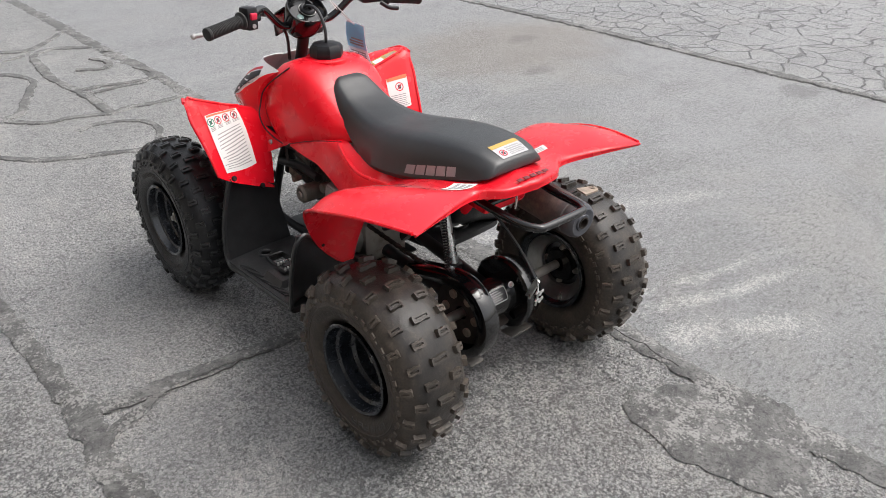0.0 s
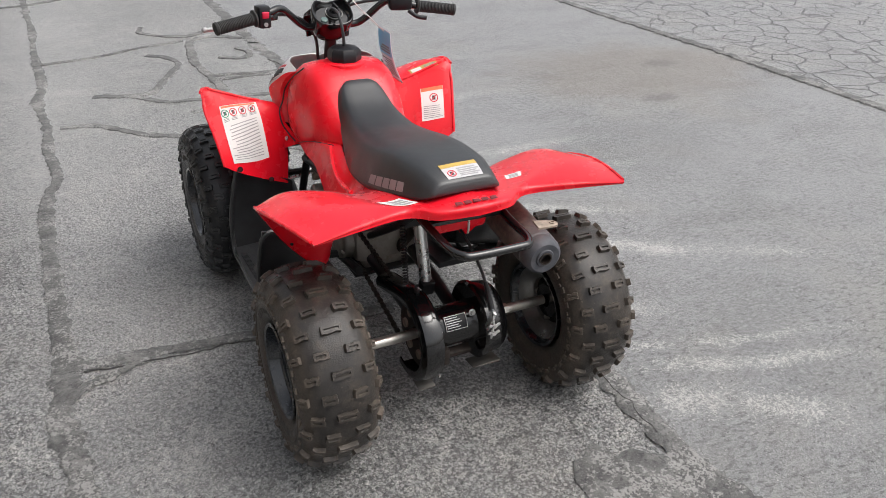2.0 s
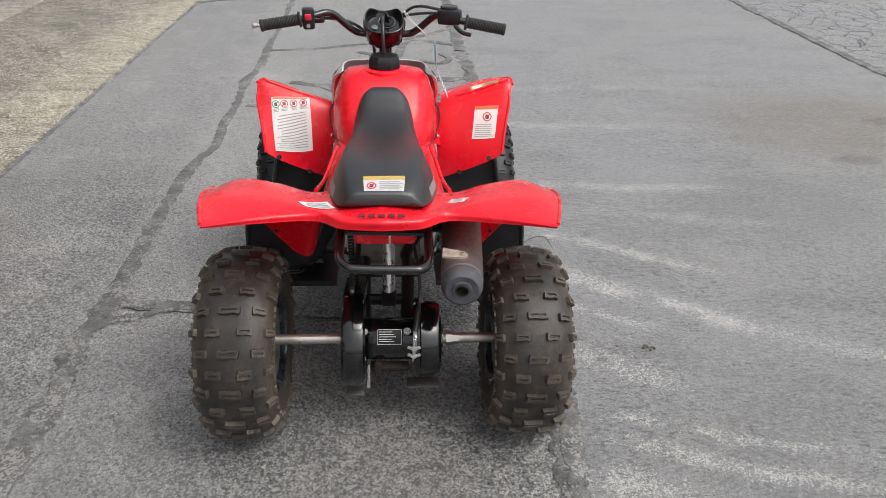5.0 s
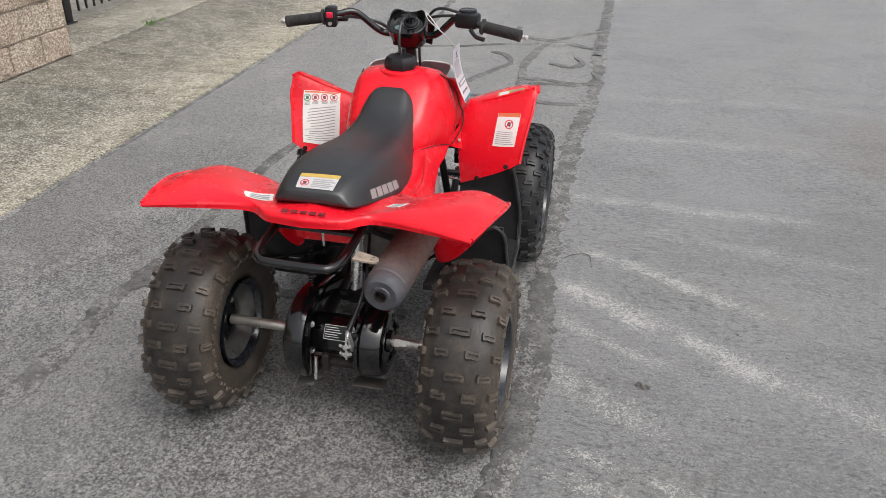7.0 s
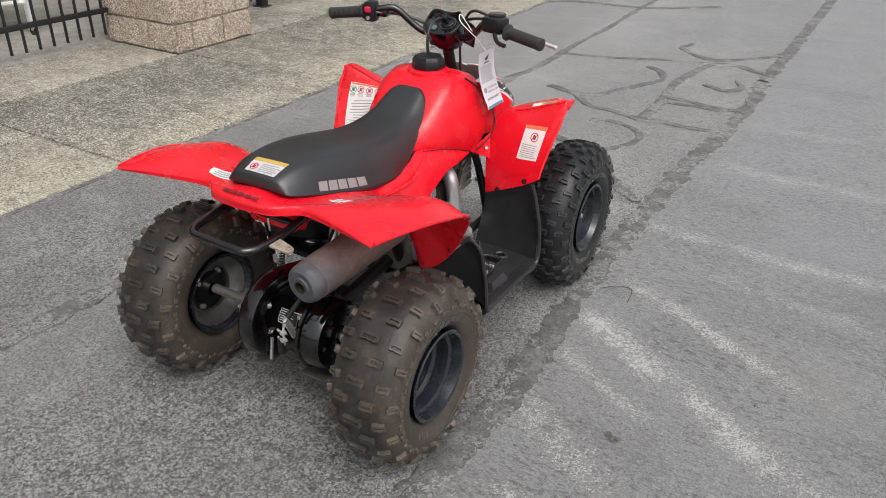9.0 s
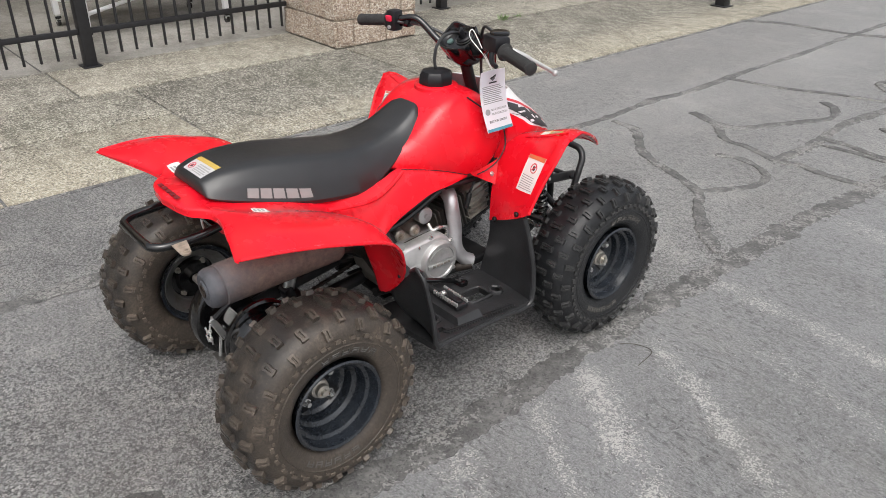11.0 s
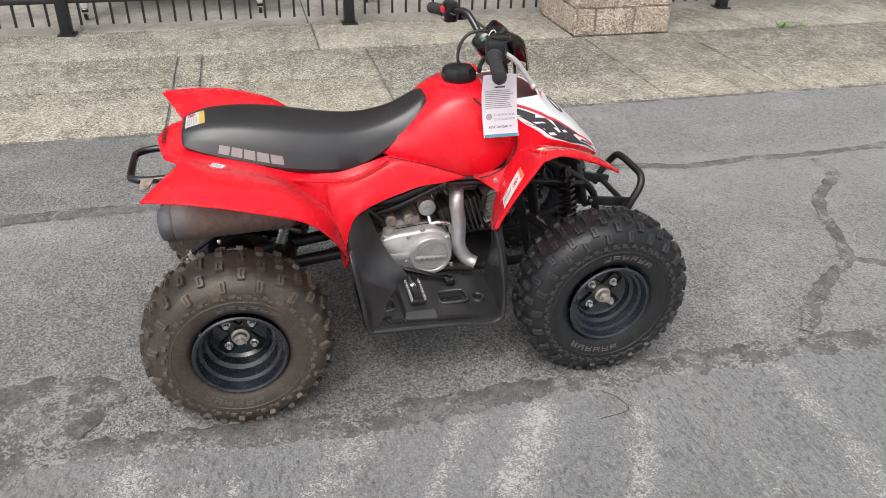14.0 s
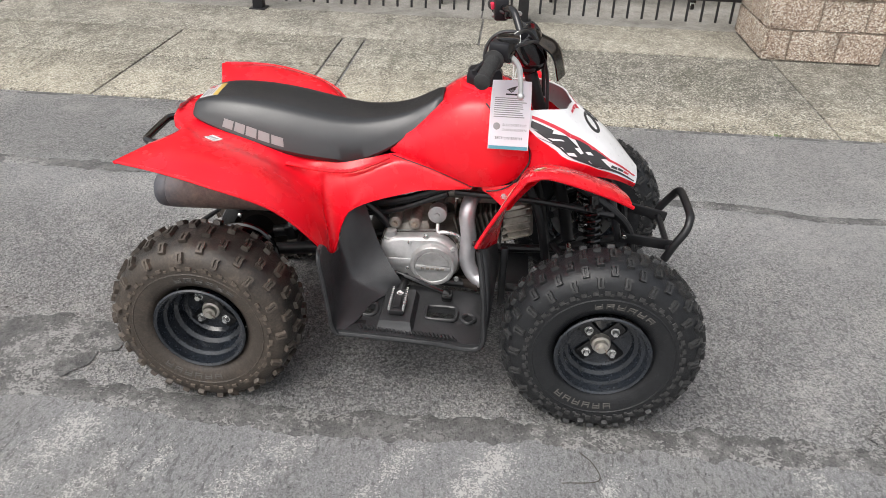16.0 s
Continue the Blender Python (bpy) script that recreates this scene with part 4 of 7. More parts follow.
# -- rear fender, tail and side panels: one moulding --
F_IN = [(0.0, -0.168, 0.642), (0.0, -0.160, 0.668), (0.0, -0.05, 0.666), (0.03, 0.06, 0.640), (0.08, 0.15, 0.610), (0.110, 0.22, 0.590), (0.118, 0.255, 0.585), (0.122, 0.29, 0.582), (0.115, 0.38, 0.588), (0.10, 0.47, 0.602), (0.122, 0.585, 0.574), (0.140, 0.662, 0.545)]
F_A = [(0.090, -0.152, 0.640), (0.092, -0.143, 0.662), (0.135, -0.05, 0.648), (0.165, 0.06, 0.626), (0.178, 0.15, 0.594), (0.172, 0.23, 0.548), (0.166, 0.26, 0.532), (0.160, 0.285, 0.515), (0.150, 0.37, 0.556), (0.133, 0.48, 0.595), (0.148, 0.588, 0.570), (0.158, 0.665, 0.544)]
F_B = [(0.155, -0.112, 0.640), (0.160, -0.104, 0.658), (0.235, -0.045, 0.664), (0.255, 0.06, 0.645), (0.258, 0.155, 0.614), (0.228, 0.242, 0.540), (0.208, 0.270, 0.490), (0.182, 0.288, 0.440), (0.166, 0.37, 0.520), (0.146, 0.49, 0.566), (0.156, 0.590, 0.556), (0.160, 0.666, 0.541)]
F_C = [(0.275, -0.143, 0.648), (0.280, -0.135, 0.664), (0.345, -0.045, 0.670), (0.356, 0.06, 0.654), (0.352, 0.165, 0.624), (0.308, 0.248, 0.550), (0.258, 0.288, 0.462), (0.200, 0.295, 0.380), (0.180, 0.355, 0.482), (0.154, 0.50, 0.536), (0.160, 0.592, 0.543), (0.160, 0.666, 0.539)]
F_OUT = [(0.388, -0.178, 0.654), (0.391, -0.172, 0.662), (0.420, -0.045, 0.655), (0.432, 0.06, 0.634), (0.424, 0.165, 0.598), (0.390, 0.238, 0.536), (0.314, 0.302, 0.405), (0.216, 0.300, 0.326), (0.186, 0.338, 0.456), (0.160, 0.505, 0.517), (0.162, 0.595, 0.531), (0.158, 0.665, 0.537)]
fender_grid = patch([F_IN, F_A, F_B, F_C, F_OUT], 7, 7)
SHIFT = -0.006
rear_fender = part("rear_fender", shell(fender_grid, 0.004, mirror=True, inward=-1), RED, quad, "glossy red plastic rear fender with tail")
for k in (1, -1):
    edge = [fender_grid[-1][i] * np.array([k, 1, 1]) for i in range(7, 53, 5)]
    part("fender_lip", tube(edge, 0.0042, 8, smooth=3), RED, rear_fender)
    part("seat_ledge", tube([(0.176 * k, 0.175, 0.587), (0.168 * k, 0.256, 0.571), (0.160 * k, 0.332, 0.566), (0.150 * k, 0.392, 0.583), (0.136 * k, 0.445, 0.606)], 0.0055, 8), RED, rear_fender)
    bolt("clip", (0.306 * k, 0.300, 0.408), (0, -1, 0), 0.005, rear_fender, GLOSS)


# -- seat --
def seat_ring(y, hw, top, bot, rear=0.0):
    """A seat section: flat-topped, with sides flaring to a tucked-in foot."""
    pts = []
    prof = [(0.0, 1.0), (0.42, 0.992), (0.64, 0.955), (0.76, 0.85), (0.91, 0.45), (1.0, 0.10), (0.97, 0.0), (0.5, 0.02)]
    for k, h in prof:
        pts.append((hw * k, y, bot + (top - bot) * h))
    for k, h in prof[-1:0:-1]:
        pts.append((-hw * k, y, bot + (top - bot) * h))
    return pts


SEAT = [(-0.100, 0.078, 0.690, 0.674), (-0.088, 0.096, 0.704, 0.664), (-0.03, 0.116, 0.719, 0.645), (0.06, 0.130, 0.720, 0.618), (0.16, 0.138, 0.708, 0.594), (0.27, 0.134, 0.688, 0.578),
        (0.35, 0.122, 0.680, 0.574), (0.42, 0.106, 0.686, 0.600), (0.48, 0.092, 0.702, 0.640), (0.525, 0.082, 0.724, 0.682), (0.556, 0.070, 0.742, 0.712), (0.574, 0.050, 0.748, 0.732)]
seat_rings = [seat_ring(*s) for s in SEAT]
seat = part("seat", loft(seat_rings, 5), VINYL, quad, "black vinyl seat with a dipped middle")
seat_cols = [spline([r[i] for r in seat_rings], 5) for i in range(15)]
seat_top = np.array([[seat_cols[i][k] for k in range(len(seat_cols[0]))] for i in (12, 13, 14, 0, 1, 2, 3)], float)
seat_side = np.array([[seat_cols[i][k] for k in range(len(seat_cols[0]))] for i in (2, 3, 4, 5)], float)


# -- tank cover --
def tank_ring(y, hw, top, bot, sharp=1.0):
    prof = [(0.0, 1.0), (0.40, 0.990), (0.66, 0.960), (0.80, 0.88), (0.93, 0.62), (1.0, 0.33), (1.0, 0.12), (0.94, 0.0), (0.4, 0.02)]
    pts = [(hw * k, y, bot + (top - bot) * h) for k, h in prof]
    pts += [(-hw * k, y, bot + (top - bot) * h) for k, h in prof[-1:0:-1]]
    return pts


TANK = [(0.44, 0.090, 0.645, 0.598), (0.50, 0.120, 0.672, 0.588), (0.55, 0.140, 0.718, 0.576), (0.60, 0.152, 0.758, 0.560), (0.645, 0.160, 0.776, 0.545), (0.70, 0.166, 0.779, 0.545), (0.75, 0.165, 0.768, 0.555), (0.80, 0.153, 0.730, 0.585), (0.830, 0.135, 0.692, 0.615), (0.845, 0.108, 0.664, 0.635)]
part("tank_cover", loft([tank_ring(*s) for s in TANK], 6), RED, quad, "glossy red fuel tank cover")
# lower trim panel with its seam, between tank and fender
for k in (1, -1):
    part("tank_seam", tube([(0.124 * k, 0.450, 0.607), (0.140 * k, 0.502, 0.598), (0.150 * k, 0.558, 0.584), (0.157 * k, 0.612, 0.566), (0.163 * k, 0.665, 0.546)], 0.0013, 6), FRAME, quad, "thin black gap under the tank cover")

for k in (1, -1):
    part("cowl_seam", tube([(0.124 * k, 0.690, 0.764), (0.143 * k, 0.722, 0.737), (0.150 * k, 0.770, 0.703), (0.156 * k, 0.804, 0.668), (0.163 * k, 0.811, 0.632), (0.179 * k, 0.796, 0.606), (0.180 * k, 0.772, 0.572), (0.169 * k, 0.742, 0.547), (0.162 * k, 0.705, 0.536)], 0.0021, 8), FRAME, quad, "thin black gap between tank cover and cowl")
part("tank_collar", lathe([(-0.02, 0.066), (0.002, 0.064), (0.006, 0.058), (0.006, 0.044), (-0.02, 0.044)], 40, "z", (0, 0.68, 0.774)), RED, quad, "raised red collar round the filler cap")
# filler cap with ribs and breather hose
bm = lathe([(-0.01, 0.0), (-0.01, 0.036), (0.004, 0.044), (0.012, 0.048), (0.034, 0.047), (0.044, 0.040), (0.047, 0.026), (0.048, 0.0)], 64, "z", (0, 0.68, 0.772))
for v in bm.verts:
    dx, dy = v.co.x, v.co.y - 0.68
    if math.hypot(dx, dy) > 0.02:
        turn_by = (math.atan2(dy, dx) + math.pi / 8) % (math.pi / 4) - math.pi / 8
        k = 1.06 * math.cos(math.pi / 8) / math.cos(turn_by)
        v.co.x, v.co.y = dx * k, 0.68 + dy * k
part("filler_cap", bm, CAPB, quad, "black eight-sided fuel filler cap")
part("breather_hose", tube([(0, 0.68, 0.815), (-0.002, 0.676, 0.850), (-0.004, 0.686, 0.885), (-0.004, 0.710, 0.908), (-0.004, 0.745, 0.914), (-0.004, 0.775, 0.905), (-0.004, 0.79, 0.89)], 0.0048, 8), BLACK, quad, "thin black breather hose")

# -- front cowl: white nose over red sides --
C0 = [(0.134, 0.735, 0.745), (0.130, 0.82, 0.757), (0.085, 0.895, 0.748), (0.0, 0.925, 0.735), (0.0, 1.02, 0.658), (0.0, 1.112, 0.565)]
C1 = [(0.158, 0.782, 0.710), (0.168, 0.84, 0.710), (0.145, 0.90, 0.705), (0.105, 0.955, 0.688), (0.085, 1.035, 0.630), (0.050, 1.108, 0.558)]
C2 = [(0.168, 0.815, 0.652), (0.178, 0.868, 0.658), (0.180, 0.90, 0.655), (0.158, 0.965, 0.640), (0.125, 1.04, 0.600), (0.080, 1.102, 0.548)]
C3 = [(0.168, 0.80, 0.570), (0.176, 0.85, 0.588), (0.172, 0.90, 0.598), (0.152, 0.97, 0.595), (0.120, 1.045, 0.572), (0.075, 1.098, 0.535)]
cowl_grid = patch([C0, C1, C2, C3], 8, 8)


def band(u0, u1, lo, hi, nu=44, nv=12):
    """The part of the cowl between two lines v = lo(u) and v = hi(u)."""
    return np.array([[sample(cowl_grid, u0 + (u1 - u0) * j / nu, lo(u0 + (u1 - u0) * j / nu) + (hi(u0 + (u1 - u0) * j / nu) - lo(u0 + (u1 - u0) * j / nu)) * i / nv)[0] for j in range(nu + 1)] for i in range(nv + 1)])


def nose_line(u):
    """Where white gives way to red, low on the side."""
    return float(np.interp(u, [0, 0.06, 0.12, 0.20, 0.30, 0.45, 0.66, 0.85, 1.0], [0.03, 0.20, 0.42, 0.55, 0.64, 0.71, 0.80, 0.76, 0.66]))


part("nose_cover", shell(band(0, 1, lambda u: 0.0, nose_line), 0.004, mirror=True, inward=-1), WHITE, quad, "white plastic nose cover")
part("front_cowl", shell(band(0, 1, nose_line, lambda u: 1.0), 0.004, mirror=True, inward=-1), RED, quad, "red plastic front cowl")

rim = [cowl_grid[i][0] for i in range(len(cowl_grid))]
turn = np.array([[p + np.array([-0.026 * q, -0.010 * q, -0.010 * q]) for p in rim] for q in (0.0, 0.3, 0.7, 1.0)])
for k in (1, -1):
    part("cowl_return", shell(turn * np.array([k, 1, 1]), 0.003, inward=-k), RED, quad, "turned-in red rear edge of the cowl")

# -- front fenders --
FF = [[(0.186, 0.738, 0.385), (0.27, 0.715, 0.425), (0.345, 0.698, 0.465), (0.385, 0.692, 0.492)],
      [(0.174, 0.755, 0.480), (0.275, 0.735, 0.500), (0.358, 0.722, 0.535), (0.394, 0.722, 0.560)],
      [(0.168, 0.790, 0.585), (0.282, 0.775, 0.605), (0.372, 0.765, 0.635), (0.410, 0.772, 0.652)],
      [(0.188, 0.830, 0.632), (0.285, 0.820, 0.662), (0.385, 0.808, 0.700), (0.421, 0.816, 0.706)],
      [(0.185, 0.890, 0.632), (0.268, 0.892, 0.662), (0.350, 0.898, 0.688), (0.392, 0.908, 0.680)],
      [(0.172, 0.970, 0.606), (0.240, 0.985, 0.628), (0.308, 0.995, 0.640), (0.348, 1.000, 0.632)],
      [(0.160, 1.035, 0.580), (0.215, 1.050, 0.588), (0.275, 1.058, 0.598), (0.312, 1.062, 0.592)]]
ff_grid = patch(FF, 6, 6)
part("front_fender", shell(ff_grid, 0.004, mirror=False, inward=1), RED, quad, "red plastic front fender")
FL = [[(-x * (1 - 0.11 * d ** 0.5 * (j / 3)), y - 0.04 * d, z - 0.065 * d) for j, (x, y, z) in enumerate(row)] for row, d in zip(FF, (0, 0, 0, 0.1, 0.45, 0.85, 1.0))]
ffm = patch(FL, 6, 6)
part("front_fender", shell(ffm, 0.004, inward=-1), RED, quad, "red plastic front fender")

for g, k in ((ff_grid, 1), (ffm, -1)):
    hem = len(g) // 2
    edge = [g[i][-1] for i in range(0, hem - 3, 4)]
    top = [g[hem][j] for j in range(len(g[0]) - 4, 1, -3)]
    part("fender_hem", tube(edge + top, 0.0048, 10, smooth=4), RED, quad, "rolled hem of the front fender")
    part("fender_lip", tube([g[i][-1] for i in range(hem - 2, len(g), 4)], 0.005, 8, smooth=3), RED, quad)
    PQ = [(0.30, 0.45), (0.70, 0.44), (0.72, 0.10), (0.30, 0.09)] if k > 0 else [(0.14, 0.455), (0.66, 0.44), (0.68, 0.11), (0.16, 0.10)]
    decal("raised_panel", g, PQ, RED, quad, 0.0009, (0, -1, 0.3))

# side wing that joins tank, cowl and fender, with a bolt
for s in (1, -1):
    g = patch([[(0.146 * s, 0.690, 0.540), (0.160 * s, 0.75, 0.555), (0.172 * s, 0.80, 0.580), (0.180 * s, 0.86, 0.615)],
               [(0.150 * s, 0.698, 0.530), (0.170 * s, 0.75, 0.528), (0.186 * s, 0.79, 0.548), (0.195 * s, 0.85, 0.605)],
               [(0.152 * s, 0.712, 0.523), (0.175 * s, 0.745, 0.505), (0.192 * s, 0.765, 0.500), (0.200 * s, 0.79, 0.560)]], 5, 5)
    part("fender_bracket_panel", shell(g, 0.004, inward=-s), RED, quad, "red plastic corner of the front fender")
    bolt("bolt", (0.174 * s, 0.752, 0.530), (s, 0, 0.2), 0.006, quad, CHROME)
    for (x, y, z) in ((0.247, 0.699, 0.424), (0.342, 0.688, 0.478)):
        bolt("bolt", (x * s, y, z), (0.1 * s, -1, 0.3), 0.006, quad, GLOSS)

# -- footwells --
SHIFT = 0.0
def footwell(s):
    k = np.array([s, 1, 1])
    inw = s
    floor_g = patch([[(0.150, 0.33, 0.222), (0.150, 0.46, 0.220), (0.150, 0.60, 0.212), (0.150, 0.73, 0.205)],
                     [(0.28, 0.33, 0.222), (0.28, 0.46, 0.220), (0.28, 0.60, 0.210), (0.28, 0.73, 0.202)],
                     [(0.385, 0.335, 0.224), (0.385, 0.46, 0.220), (0.380, 0.60, 0.210), (0.375, 0.72, 0.202)],
                     [(0.402, 0.337, 0.232), (0.400, 0.46, 0.226), (0.395, 0.60, 0.215), (0.388, 0.715, 0.205)]], 8, 6) * k
    bm = bmesh.new()
    skip = {(i, j) for i in range(5, 8) for j in range(3, 6)} | {(9, 3), (9, 4)} | {(i, j) for i in range(4, 7) for j in range(14, 19)} | {(i, j) for i in range(5, 7) for j in range(20, 22)}
    low = floor_g - np.array([0, 0, 0.018])
    h, w = floor_g.shape[:2]
    vt = [[bm.verts.new(q) for q in r] for r in floor_g]
    vb = [[bm.verts.new(q) for q in r] for r in low]
    solid = lambda i, j: 0 <= i < h - 1 and 0 <= j < w - 1 and (i, j) not in skip
    for i in range(h - 1):
        for j in range(w - 1):
            if not solid(i, j):
                continue
            bm.faces.new((vt[i][j], vt[i][j + 1], vt[i + 1][j + 1], vt[i + 1][j]))
            bm.faces.new((vb[i][j], vb[i][j + 1], vb[i + 1][j + 1], vb[i + 1][j]))
            for (di, dj, p, q) in ((-1, 0, (0, 0), (0, 1)), (1, 0, (1, 0), (1, 1)), (0, -1, (0, 0), (1, 0)), (0, 1, (0, 1), (1, 1))):
                if not solid(i + di, j + dj):
                    a, b = (i + p[0], j + p[1]), (i + q[0], j + q[1])
                    bm.faces.new((vt[a[0]][a[1]], vt[b[0]][b[1]], vb[b[0]][b[1]], vb[a[0]][a[1]]))
    for x0, x1, y0, y1, z in ((0.258, 0.315, 0.380, 0.430, 0.222), (0.237, 0.2975, 0.563, 0.647, 0.212), (0.258, 0.2975, 0.663, 0.697, 0.2065)):
        c = 0.012
        rim = [(x0 + c, y0), (x1 - c, y0), (x1, y0 + c), (x1, y1 - c), (x1 - c, y1), (x0 + c, y1), (x0, y1 - c), (x0, y0 + c)]
        part("drain_hole_rim", tube([(x * s, y, z) for x, y in rim], 0.0055, 8, closed=True, smooth=3), BLACK, quad)
    part("foot_tray", bm, BLACK, quad, "black plastic footwell tray with drain holes")
    rear = patch([[(0.404, 0.345, 0.218), (0.402, 0.333, 0.245), (0.403, 0.323, 0.322), (0.388, 0.300, 0.458)],
                  [(0.352, 0.385, 0.2235), (0.352, 0.345, 0.245), (0.350, 0.322, 0.310), (0.350, 0.306, 0.446)],
                  [(0.287, 0.405, 0.2240), (0.287, 0.360, 0.246), (0.285, 0.324, 0.285), (0.298, 0.312, 0.396)],
                  [(0.240, 0.430, 0.2245), (0.237, 0.385, 0.249), (0.225, 0.340, 0.280), (0.206, 0.312, 0.362)],
                  [(0.222, 0.445, 0.2250), (0.220, 0.400, 0.252), (0.202, 0.355, 0.300), (0.176, 0.325, 0.435)],
                  [(0.208, 0.465, 0.2265), (0.205, 0.425, 0.258), (0.180, 0.378, 0.325), (0.158, 0.346, 0.475)],
                  [(0.192, 0.500, 0.232), (0.190, 0.475, 0.272), (0.155, 0.420, 0.345), (0.133, 0.368, 0.482)]], 10, 6) * k
    part("rear_guard", shell(rear, 0.005, inward=inw), BLACK, quad, "black plastic footwell rear guard")
    edge = [rear[0][i] for i in range(0, len(rear[0]), 4)] + [rear[4][-1], rear[8][-1]]
    part("guard_lip", tube(edge, 0.0065, 8, smooth=3), BLACK, quad)
    part("tray_lip", tube([(0.398 * s, 0.335, 0.218), (0.398 * s, 0.46, 0.214), (0.393 * s, 0.60, 0.204), (0.387 * s, 0.715, 0.195), (0.386 * s, 0.722, 0.30), (0.372 * s, 0.712, 0.40), (0.358 * s, 0.700, 0.470)], 0.0075, 8), BLACK, quad)
    part("peg_base", loft([[((0.285 + dx * w) * s, 0.49 + dy * w, z) for dx, dy in ((-0.075, -0.04), (0.075, -0.04), (0.075, 0.04), (-0.075, 0.04))] for w, z in ((1.25, 0.212), (1.1, 0.228), (1.0, 0.242))], 2), BLACK, quad, "raised black peg base")
    front = patch([[(0.388, 0.715, 0.190), (0.385, 0.722, 0.30), (0.372, 0.712, 0.40), (0.358, 0.700, 0.475)],
                   [(0.378, 0.728, 0.195), (0.370, 0.738, 0.30), (0.355, 0.732, 0.40), (0.340, 0.720, 0.470)],
                   [(0.27, 0.735, 0.20), (0.265, 0.745, 0.30), (0.26, 0.742, 0.38), (0.255, 0.732, 0.430)],
                   [(0.155, 0.735, 0.20), (0.165, 0.750, 0.28), (0.175, 0.752, 0.34), (0.180, 0.745, 0.395)]], 6, 6) * k
    part("front_guard", shell(front, 0.005, inward=-inw), BLACK, quad, "black plastic footwell front guard")
    # kerb strip with fine grip ribs
    bm = bmesh.new()
    for i in range(26):
        box((0.022, 0.004, 0.005), (0.372 * s, 0.40 + i * 0.010, 0.226 - i * 0.0006), (0, 0, 30 * s), 0.0, bm)
    part("grip_ribs", bm, BLACK, quad)
    # foot peg with a toothed rim
    bm = box((0.105, 0.040, 0.014), (0.285 * s, 0.49, 0.252), bevel=0.003)
    box((0.055, 0.020, 0.03), (0.30 * s, 0.49, 0.252), (0, 0, 0), 0.002, bm)
    teeth = bmesh.new()
    for i in range(11):
        for dy in (-0.019, 0.019):
            box((0.0055, 0.006, 0.012), ((0.238 + i * 0.0095) * s, 0.49 + dy, 0.262), (0, 0, 0), 0.001, teeth)
    peg = part("foot_peg", bm, FRAME, quad, "black steel foot peg with silver worn teeth")
    tagged(part("peg_teeth", teeth, CHROME, peg), "bare silver teeth along the peg", kind="stuff")
    bolt("bolt", (0.255 * s, 0.49, 0.259), (0, 0, 1), 0.007, quad, CHROME)
    part("peg_arm", tube([(0.10 * s, 0.49, 0.235), (0.24 * s, 0.49, 0.248)], 0.012, 10, smooth=1), FRAME, quad)


for s in (1, -1):
    footwell(s)


